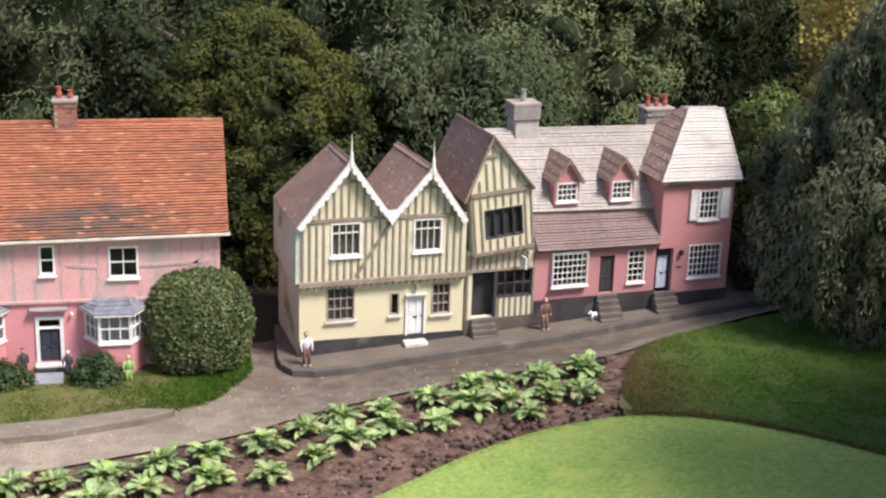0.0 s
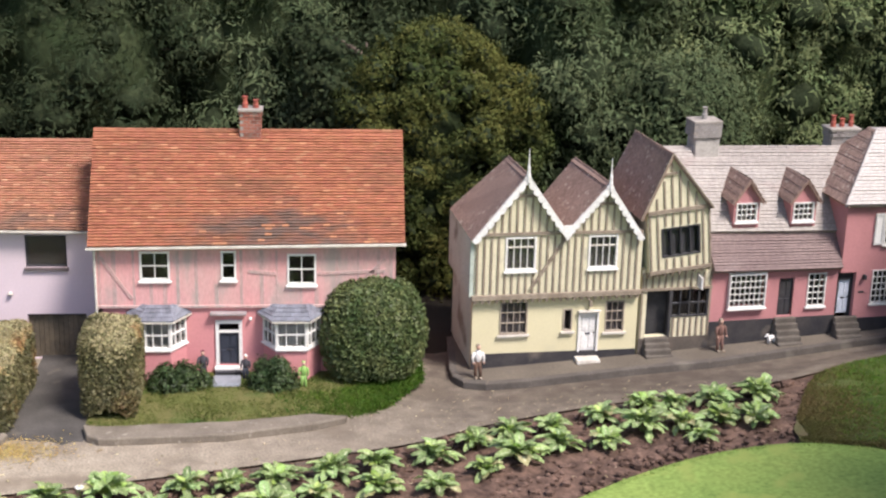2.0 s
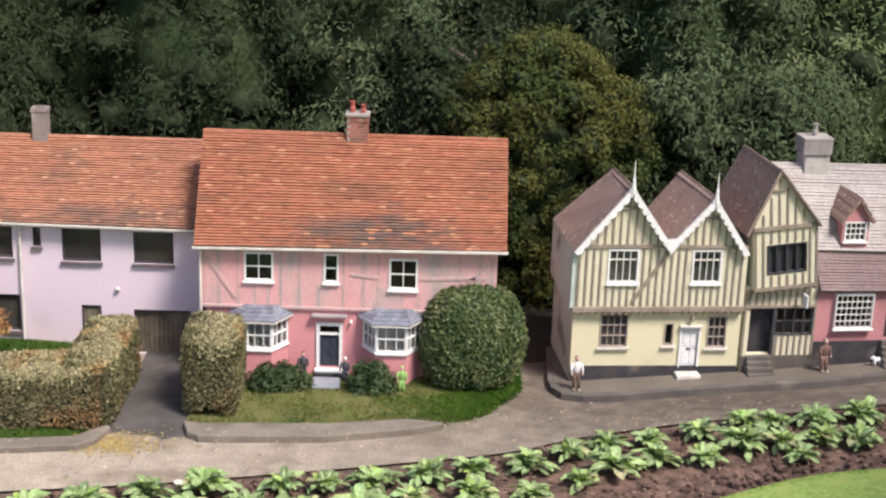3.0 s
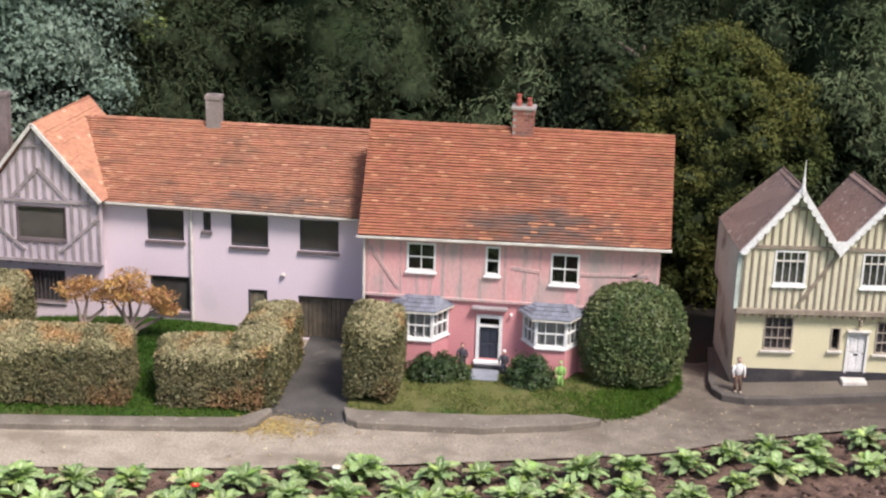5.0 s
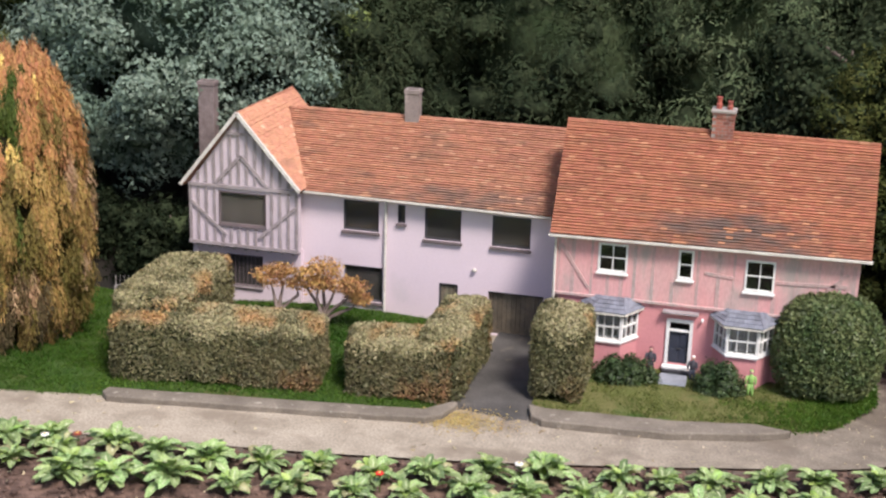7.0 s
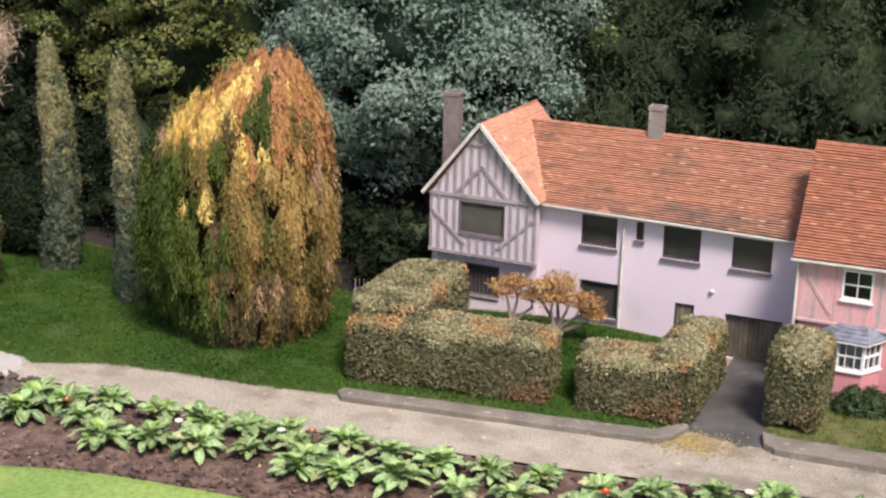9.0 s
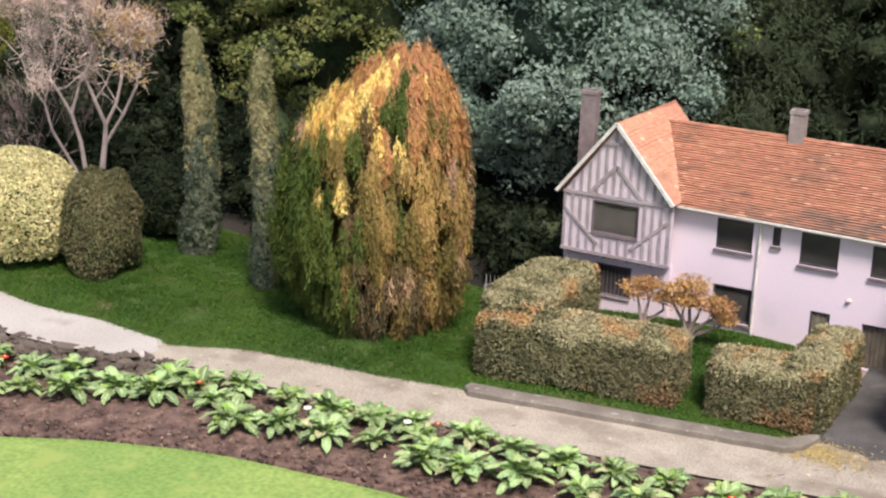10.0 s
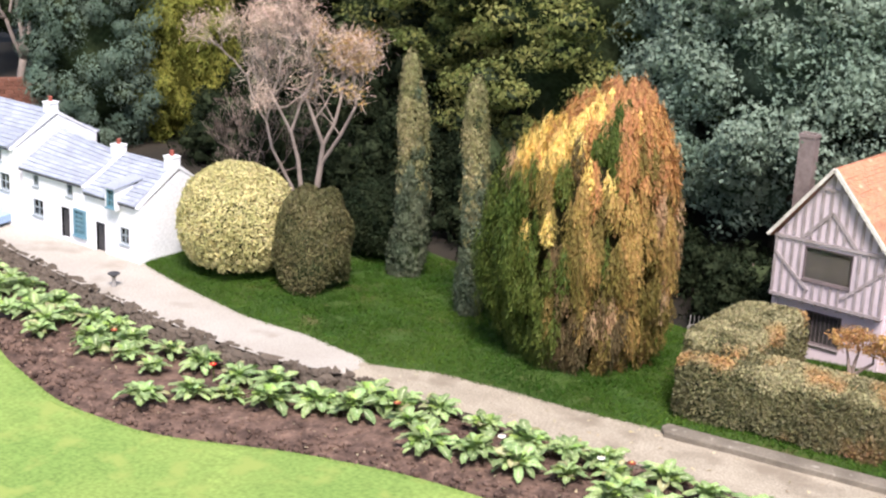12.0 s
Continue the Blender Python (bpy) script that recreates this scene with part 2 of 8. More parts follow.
bark_pale = material("bark_pale", (0.31, 0.25, 0.215), (0.21, 0.17, 0.145), scale=12, rough=0.85, bump=0.4)
window_brown = material("window_brown", (0.42, 0.36, 0.29), (0.32, 0.27, 0.22), scale=20, rough=0.7)
lead_glass = material("lead_glass", (0.085, 0.07, 0.075), (0.14, 0.12, 0.125), scale=30, rough=0.5)
step_stone = material("step_stone", (0.15, 0.132, 0.112), (0.095, 0.083, 0.07), scale=14, rough=0.85, bump=0.4, stain=(0.16, 0.145, 0.125), stain_at=0.6)
# paler copy of tile_grey for the bright front hip: light painted in
tile_pale = material("tile_pale", (0.50, 0.47, 0.44), (0.43, 0.395, 0.37), scale=5, rough=0.7, island=0.08, stain=(0.33, 0.30, 0.275), stain_scale=7, stain_at=0.6, stretch=(0.5, 1, 1.8))
sill_grey = material("sill_grey", (0.15, 0.115, 0.115), (0.11, 0.09, 0.09), scale=20, rough=0.8)
plinth_stone = material("plinth_stone", (0.13, 0.108, 0.09), (0.09, 0.078, 0.066), scale=12, rough=0.85, bump=0.5, stain=(0.2, 0.17, 0.14), stain_at=0.6)
# dark green that paints the shade in the gaps between leaf clumps
gap_shade_green = material("gap_shade_green", (0.040, 0.052, 0.027), (0.026, 0.035, 0.019), scale=14, rough=0.95, bump=1.0, grain=60, grit=0.8, spec=0.0)


# ---------------------------------------------------------------- builders
class Shape:
    """Collects vertices and faces of one mesh; bend moves every vertex as it is added."""

    def __init__(self, bend=None):
        self.v, self.f, self.bend, self.seen = [], [], bend, {}

    def add(self, verts, faces):
        k = len(self.v)
        self.v += [self.bend(*p) if self.bend else tuple(p) for p in verts]
        self.f += [tuple(i + k for i in q) for q in faces]
        return self

    def join(self, verts, faces):
        """Adds faces whose corners are shared with those joined before."""
        ids = []
        for p in verts:
            key = tuple(round(c, 5) for c in p)
            if key not in self.seen:
                self.seen[key] = len(self.v)
                self.v.append(self.bend(*p) if self.bend else tuple(p))
            ids.append(self.seen[key])
        self.f += [tuple(ids[i] for i in q) for q in faces]
        return self

    def box(self, x0, x1, y0, y1, z0, z1, c=0.0):
        if c <= 0:
            v = [(x0, y0, z0), (x1, y0, z0), (x1, y1, z0), (x0, y1, z0), (x0, y0, z1), (x1, y0, z1), (x1, y1, z1), (x0, y1, z1)]
            return self.add(v, [(0, 1, 5, 4), (1, 2, 6, 5), (2, 3, 7, 6), (3, 0, 4, 7), (4, 5, 6, 7), (3, 2, 1, 0)])
        ring = lambda a, z: [(x0 + a, y0, z), (x1 - a, y0, z), (x1, y0 + a, z), (x1, y1 - a, z), (x1 - a, y1, z), (x0 + a, y1, z), (x0, y1 - a, z), (x0, y0 + a, z)]
        inner = [(x0 + c, y0 + c, z1), (x1 - c, y0 + c, z1), (x1 - c, y1 - c, z1), (x0 + c, y1 - c, z1)]
        v = ring(c, z0) + ring(c, z1 - c) + inner
        f = [(i, (i + 1) % 8, 8 + (i + 1) % 8, 8 + i) for i in range(8)]
        f += [(8, 9, 17, 16), (9, 10, 17), (10, 11, 18, 17), (11, 12, 18), (12, 13, 19, 18), (13, 14, 19), (14, 15, 16, 19), (15, 8, 16), (16, 17, 18, 19), tuple(range(7, -1, -1))]
        return self.add(v, f)

    def prism(self, poly, d0, d1):
        """A polygon (s, z), anticlockwise from the front, from depth d0 to d1."""
        n = len(poly)
        v = [(s, d0, z) for s, z in poly] + [(s, d1, z) for s, z in poly]
        f = [tuple(range(n)), tuple(range(2 * n - 1, n - 1, -1))] + [(i, i + n, (i + 1) % n + n, (i + 1) % n) for i in range(n)]
        return self.join(v, f)

    def slab(self, a, b, c, d, down):
        """A plate under the four corners, its thickness along the vector down."""
        top = [Vector(p) for p in (a, b, c, d)]
        v = [tuple(p) for p in top] + [tuple(p + Vector(down)) for p in top]
        return self.add(v, [(0, 1, 2, 3), (7, 6, 5, 4)] + [(i + 4, (i + 1) % 4 + 4, (i + 1) % 4, i) for i in range(4)])

    def bar(self, p, q, w, d0, d1):
        """A straight bar in the facade from (s, z) to (s, z), w wide."""
        (s0, z0), (s1, z1) = p, q
        ln = math.hypot(s1 - s0, z1 - z0)
        nx, nz = -(z1 - z0) / ln * w / 2, (s1 - s0) / ln * w / 2
        return self.prism([(s0 - nx, z0 - nz), (s1 - nx, z1 - nz), (s1 + nx, z1 + nz), (s0 + nx, z0 + nz)], d0, d1)

    def tube(self, pts, radii, n=7):
        rings = []
        for i, p in enumerate(pts):
            a, b = Vector(pts[max(i - 1, 0)]), Vector(pts[min(i + 1, len(pts) - 1)])
            t = (b - a).normalized()
            u = t.orthogonal().normalized()
            w = t.cross(u)
            rings += [tuple(Vector(p) + (u * math.cos(k * math.tau / n) + w * math.sin(k * math.tau / n)) * radii[i]) for k in range(n)]
        m = len(pts)
        f = [(i * n + k, i * n + (k + 1) % n, (i + 1) * n + (k + 1) % n, (i + 1) * n + k) for i in range(m - 1) for k in range(n)]
        return self.add(rings, f + [tuple(range(n - 1, -1, -1)), tuple(range((m - 1) * n, m * n))])

    def ball(self, c, r, n=10, m=6, lump=0.0, seed=0):
        rx, ry, rz = r if isinstance(r, tuple) else (r, r, r)
        v = []
        for j in range(m + 1):
            a = math.pi * j / m
            for i in range(n):
                b = math.tau * i / n
                d = Vector((math.sin(a) * math.cos(b), math.sin(a) * math.sin(b), math.cos(a)))
                k = 1 + lump * noise.noise(d * 2.3 + Vector((seed * 7.1, 0, 0)))
                v.append((c[0] + d.x * rx * k, c[1] + d.y * ry * k, c[2] + d.z * rz * k))
        f = [(j * n + i, (j + 1) * n + i, (j + 1) * n + (i + 1) % n, j * n + (i + 1) % n) for j in range(m) for i in range(n)]
        return self.add(v, f)

    def lathe(self, c, profile, n=12):
        v = [(c[0] + r * math.cos(k * math.tau / n), c[1] + r * math.sin(k * math.tau / n), c[2] + z) for r, z in profile for k in range(n)]
        m = len(profile)
        f = [(i * n + k, i * n + (k + 1) % n, (i + 1) * n + (k + 1) % n, (i + 1) * n + k) for i in range(m - 1) for k in range(n)]
        return self.add(v, f + [tuple(range(n - 1, -1, -1)), tuple(range((m - 1) * n, m * n))])

    def wall(self, s0, s1, z0, z1, d0, d1, holes=()):
        """An upright wall with openings (s0, s1, z0, z1) right through it."""
        ss = sorted({s0, s1, *(v for h in holes for v in h[:2] if s0 < v < s1)})
        zs = sorted({z0, z1, *(v for h in holes for v in h[2:] if z0 < v < z1)})
        solid = lambda i, j: 0 <= i < len(ss) - 1 and 0 <= j < len(zs) - 1 and not any(
            h[0] <= (ss[i] + ss[i + 1]) / 2 <= h[1] and h[2] <= (zs[j] + zs[j + 1]) / 2 <= h[3] for h in holes)
        for i in range(len(ss) - 1):
            for j in range(len(zs) - 1):
                if not solid(i, j):
                    continue
                a, b, c, d = ss[i], ss[i + 1], zs[j], zs[j + 1]
                v = [(a, d0, c), (b, d0, c), (b, d1, c), (a, d1, c), (a, d0, d), (b, d0, d), (b, d1, d), (a, d1, d)]
                f = [(0, 1, 5, 4), (2, 3, 7, 6)]
                f += [] if solid(i + 1, j) else [(1, 2, 6, 5)]
                f += [] if solid(i - 1, j) else [(3, 0, 4, 7)]
                f += [] if solid(i, j + 1) else [(4, 5, 6, 7)]
                f += [] if solid(i, j - 1) else [(3, 2, 1, 0)]
                self.join(v, f)
        return self


def part(name, shape, mat, parent=None, label="", smooth=False):
    me = bpy.data.meshes.new(name)
    me.from_pydata(shape.v, [], shape.f)
    me.materials.append(mat)
    if smooth:
        me.shade_smooth()
    me.update()
    ob = new(name, me)
    ob.parent = parent
    if mat is glass:
        ob.visible_shadow = False
    return tagged(ob, label)


def thing(name, label, category, m, group=""):
    ob = new(name)
    ob.empty_display_size = 0.1
    ob.matrix_basis = m
    return tagged(ob, label, category, group)


def structure(name, shape, mat, label, smooth=False):
    return tagged(part(name, shape, mat, None, label, smooth), kind="structure")


def window(house, s0, s1, z0, z1, d, cols, rows, mat, fw=0.009, bw=0.004, proud=0.004, sill=True, curtain=None, bend=None, each=False, name="window"):
    """A window set in its opening: frame, glazing bars, panes and sill; d is the depth of the wall's face."""
    S = lambda: Shape(bend)
    fr = part(name, S().wall(s0, s1, z0, z1, d - proud, d + 0.014, [(s0 + fw, s1 - fw, z0 + fw, z1 - fw)]), mat, house)
    a0, a1, b0, b1 = s0 + fw, s1 - fw, z0 + fw, z1 - fw
    for i in range(1, cols):
        x = a0 + (a1 - a0) * i / cols
        part("glazing_bar", S().box(x - bw / 2, x + bw / 2, d - 0.001, d + 0.007, b0, b1), mat, fr)
    for j in range(1, rows):
        z = b0 + (b1 - b0) * j / rows
        part("glazing_bar", S().box(a0, a1, d - 0.0005, d + 0.0075, z - bw / 2, z + bw / 2), mat, fr)
    if each:
        for i in range(cols):
            for j in range(rows):
                part("pane", S().box(a0 + (a1 - a0) * i / cols, a0 + (a1 - a0) * (i + 1) / cols, d + 0.003, d + 0.005,
                                     b0 + (b1 - b0) * j / rows, b0 + (b1 - b0) * (j + 1) / rows), glass, fr)
    else:
        part("pane", S().box(a0, a1, d + 0.003, d + 0.005, b0, b1), glass, fr)
    if sill:
        part("sill", S().box(s0 - 0.005, s1 + 0.005, d - 0.012, d + 0.004, z0 - 0.007, z0 - 0.0005), mat, fr)
    if curtain:
        w = (a1 - a0) * 0.3
        for x0, x1 in ((a0, a0 + w), (a1 - w, a1)):
            c = S()
            n = 6
            for k in range(n):
                u0, u1 = x0 + (x1 - x0) * k / n, x0 + (x1 - x0) * (k + 1) / n
                c.add([(u0, d + 0.022 + 0.005 * (k % 2), b0), (u1, d + 0.022 + 0.005 * ((k + 1) % 2), b0), (u1, d + 0.022 + 0.005 * ((k + 1) % 2), b1), (u0, d + 0.022 + 0.005 * (k % 2), b1)], [(0, 1, 2, 3)])
            part("curtain", c, curtain, fr)
    return fr


def tiles(a, b, c, d, rows, cols, lift=0.0042, wave=0.003, seed=1, ragged=0.0009):
    """Courses of small tiles over the slope eave a-b, ridge d-c."""
    rng = np.random.default_rng(seed)
    a, b, c, d = (np.array(p, float) for p in (a, b, c, d))
    nrm = np.cross(b - a, d - a)
    nrm /= np.linalg.norm(nrm)
    sh = Shape()
    at = lambda u, v: (a * (1 - u) + b * u) * (1 - v) + (d * (1 - u) + c * u) * v
    for i in range(rows):
        v0, v1 = i / rows, min(1.0, (i + 1.25) / rows)
        off = 0.5 * (i % 2)
        bow = wave * math.sin(i * 1.7 + seed)
        for j in range(-1, cols):
            u0, u1 = max(0.0, (j + off) / cols), min(1.0, (j + 1 + off) / cols)
            if u1 - u0 < 0.002:
                continue
            g = 0.012 * (u1 - u0)
            k = lift * rng.uniform(0.85, 1.15)
            r = rng.uniform(-ragged, ragged) / max(1e-6, float(np.linalg.norm(d - a)))
            sag = wave * math.sin(3.1 * (u0 + u1) / 2 + seed) + bow * 0.3
            p = [at(u0 + g, v0 + r) + nrm * (k + sag), at(u1 - g, v0 + r) + nrm * (k + sag), at(u1 - g, v1) + nrm * (0.001 + sag), at(u0 + g, v1) + nrm * (0.001 + sag),
                 at(u0 + g, v0 + r) + nrm * (sag - 0.003), at(u1 - g, v0 + r) + nrm * (sag - 0.003)]
            sh.add(p, [(0, 1, 2, 3), (4, 5, 1, 0), (4, 0, 3), (5, 2, 1)])
    return sh


def roof(house, name, corners, rows, cols, mat, thick=0.018, seed=1, base=None, label="", lift=0.0042, wave=0.003):
    a, b, c, d = (Vector(p) for p in corners)
    nrm = (b - a).cross(d - a).normalized()
    under = nrm * 0.003
    base_ob = part(name, Shape().slab(a - under, b - under, c - under, d - under, -nrm * thick), base or mat, house, label)
    tagged(part("tiles", tiles(a, b, c, d, rows, cols, seed=seed, lift=lift, wave=wave), mat, base_ob), kind="stuff")
    return base_ob


def ridge(house, p, q, mat, r=0.012, n=16):
    """Half-round ridge tiles from p to q."""
    p, q = Vector(p), Vector(q)
    sh = Shape()
    for i in range(n):
        a, b = p.lerp(q, i / n), p.lerp(q, (i + 0.96) / n)
        sh.tube([a, b], [r, r * 0.93], 8)
    tagged(part("ridge_tiles", sh, mat, house), kind="stuff")


def chimney(house, s0, s1, d0, d1, z0, z1, mat, pots=2, pot_mat=None, pot_h=0.045, courses=9, cap=0.006):
    """A stack of brick courses with an oversailing cap and pots."""
    st = part("chimney", Shape().box(s0 + 0.002, s1 - 0.002, d0 + 0.002, d1 - 0.002, z0, z1 - 0.004), mortar if courses else mat, house)
    if courses:
        sh = Shape()
        hgt = (z1 - z0) / courses
        for i in range(courses):
            za, zb = z0 + i * hgt + 0.0012, z0 + (i + 1) * hgt - 0.0012
            k = cap if i >= courses - 2 else 0.0
            per = max(2, round((s1 - s0) / (hgt * 2.2)))
            for side in range(4):
                lo, hi = (s0, s1) if side % 2 == 0 else (d0, d1)
                cnt = per if side % 2 == 0 else max(2, round((d1 - d0) / (hgt * 2.2)))
                for j in range(cnt):
                    u0 = lo + (hi - lo) * (j + 0.5 * (i % 2)) / cnt + 0.0012
                    u1 = min(hi, lo + (hi - lo) * (j + 1 + 0.5 * (i % 2)) / cnt - 0.0012)
                    if u1 - u0 < 0.002:
                        continue
                    if side == 0:
                        sh.box(u0, u1, d0 - k, d0 + 0.006, za, zb)
                    elif side == 2:
                        sh.box(u0, u1, d1 - 0.006, d1 + k, za, zb)
                    elif side == 1:
                        sh.box(s1 - 0.006, s1 + k, u0, u1, za, zb)
                    else:
                        sh.box(s0 - k, s0 + 0.006, u0, u1, za, zb)
        tagged(part("bricks", sh, mat, st), kind="stuff")
    lip = 0.003 if cap else 0.0015
    if not pots:
        part("rim", Shape().box(s0 - lip, s1 + lip, d0 - lip, d0 + 0.009, z1 - 0.004, z1 + 0.012).box(s0 - lip, s1 + lip, d1 - 0.009, d1 + lip, z1 - 0.004, z1 + 0.012).box(s0 - lip, s0 + 0.009, d0 + 0.009, d1 - 0.009, z1 - 0.004, z1 + 0.012).box(s1 - 0.009, s1 + lip, d0 + 0.009, d1 - 0.009, z1 - 0.004, z1 + 0.012), mat, st)
        part("flue", Shape().box(s0 + 0.009, s1 - 0.009, d0 + 0.009, d1 - 0.009, z1 - 0.006, z1 - 0.001), room_shade, st, "dark floor painted as the shade in the open flue")
        return st
    part("cap", Shape().box(s0 - cap - lip, s1 + cap + lip, d0 - cap - lip, d1 + cap + lip, z1 - 0.004, z1 + 0.005, 0.0015), mortar if courses else mat, st)
    for i in range(pots):
        x = s0 + (s1 - s0) * (i + 0.5) / pots
        h = pot_h * (1.0 if i % 2 == 0 else 0.7)
        part("chimney_pot", Shape().lathe((x, (d0 + d1) / 2, z1 + 0.006), [(0.012, 0), (0.010, 0.3 * h), (0.013, 0.35 * h), (0.009, 0.5 * h), (0.0095, 0.9 * h), (0.0125, h), (0.0085, h - 0.002)]), pot_mat or pot_red, st, smooth=False)
    return st


def door(house, s0, s1, z0, z1, d, mat, frame_mat, fw=0.010, panels=4, name="door", light=False, knob=True):
    """A panelled door in its frame."""
    top = z1 + (0.038 if light else 0.0)
    fr = part("door_frame", Shape().wall(s0 - fw, s1 + fw, z0, top + fw, d - 0.007, d + 0.016, [(s0, s1, z0 - 1, z1)] + ([(s0, s1, z1 + 0.006, top)] if light else [])), frame_mat, house)
    lf = part(name, Shape().box(s0 + 0.0015, s1 - 0.0015, d + 0.004, d + 0.012, z0 + 0.001, z1 - 0.001), mat, house)
    if light:
        part("fanlight", Shape().box(s0, s1, d + 0.004, d + 0.006, z1 + 0.006, top), glass, fr)
    w, h = s1 - s0, z1 - z0
    for i in range(2):
        for j in range(panels // 2):
            a, b = s0 + w * (0.12 + 0.44 * i), s0 + w * (0.12 + 0.44 * i + 0.32)
            c, e = z0 + h * (0.08 + 0.46 * j), z0 + h * (0.08 + 0.46 * j + 0.36)
            part("panel", Shape().box(a, b, d + 0.0015, d + 0.006, c, e, 0.0015), mat, lf)
    if knob:
        part("knob", Shape().ball((s1 - w * 0.14, d - 0.001, z0 + h * 0.48), 0.0035, 8, 5), dark_board, lf)
        part("letter_box", Shape().box(s0 + w * 0.36, s0 + w * 0.64, d - 0.0005, d + 0.004, z0 + h * 0.44, z0 + h * 0.475), dark_board, lf)
    return lf


def steps(house, s0, s1, d1, z1, count, rise, run, mat):
    for i in range(count):
        part("step", Shape().box(s0 - 0.002 * i, s1 + 0.002 * i, d1 - run * (i + 1), d1, z1 - rise * (i + 1), z1 - rise * i - 0.0005, 0.003), mat, house)


# ---------------------------------------------------------------- foliage
def lumps(dirs, seed, amount):
    """A smooth uneven radius over directions."""
    r = np.random.default_rng(seed)
    k = np.zeros(len(dirs))
    for f, a in ((2.0, 0.5), (4.0, 0.35), (9.0, 0.25)):
        for _ in range(4):
            w = r.normal(size=3) * f
            k += a / 2 * np.sin(dirs @ w + r.uniform(0, 6.28))
    return 1 + amount * k


def sphere_dirs(n, rng):
    d = rng.normal(size=(n, 3))
    return d / np.linalg.norm(d, axis=1, keepdims=True)


def leaf_mesh(name, P, N, length, width, mat, parent, rng, spread=0.7, hang=0.0, label=""):
    """One mesh of many small folded leaves at P, facing about N."""
    n = len(P)
    N = N + rng.normal(size=(n, 3)) * spread
    N /= np.linalg.norm(N, axis=1, keepdims=True) + 1e-9
    T = rng.normal(size=(n, 3))
    T[:, 2] -= hang
    T -= N * np.sum(T * N, axis=1, keepdims=True)
    T /= np.linalg.norm(T, axis=1, keepdims=True) + 1e-9
    Bv = np.cross(N, T)
    L = (length * rng.uniform(0.6, 1.3, n))[:, None] / 2
    W = (width * rng.uniform(0.6, 1.3, n))[:, None] / 2
    if length < 0.027 or width < 0.4 * length:
        V = np.stack([P - T * L + Bv * W * 0.8, P + T * L, P - T * L - Bv * W * 0.8], axis=1).reshape(-1, 3)
    else:
        V = np.stack([P - T * L, P + Bv * W + N * W * 0.35, P + T * L, P - Bv * W + N * W * 0.35], axis=1).reshape(-1, 3)
    k = len(V) // n
    me = bpy.data.meshes.new(name)
    me.vertices.add(k * n)
    me.vertices.foreach_set("co", V.astype(np.float32).ravel())
    me.loops.add(k * n)
    me.loops.foreach_set("vertex_index", np.arange(k * n, dtype=np.int32))
    me.polygons.add(n)
    me.polygons.foreach_set("loop_start", np.arange(0, k * n, k, dtype=np.int32))
    me.polygons.foreach_set("loop_total", np.full(n, k, dtype=np.int32))
    me.materials.append(mat)
    me.update()
    me.validate()
    ob = new(name, me)
    ob.parent = parent
    return tagged(ob, label)


def blob(center, radii, n, rng, seed, amount=0.12, inner=0.72, flat=None):
    """Points and outward directions through the outer shell of a lumpy ellipsoid; flat cuts it off below."""
    d = sphere_dirs(n, rng)
    if flat is not None:
        d[:, 2] = np.where(d[:, 2] < flat, -d[:, 2] * rng.uniform(0.2, 1, n), d[:, 2])
        d /= np.linalg.norm(d, axis=1, keepdims=True)
    r = lumps(d, seed, amount) * rng.uniform(inner, 1.03, n) ** 0.6
    return np.array(center) + d * np.array(radii) * r[:, None], d


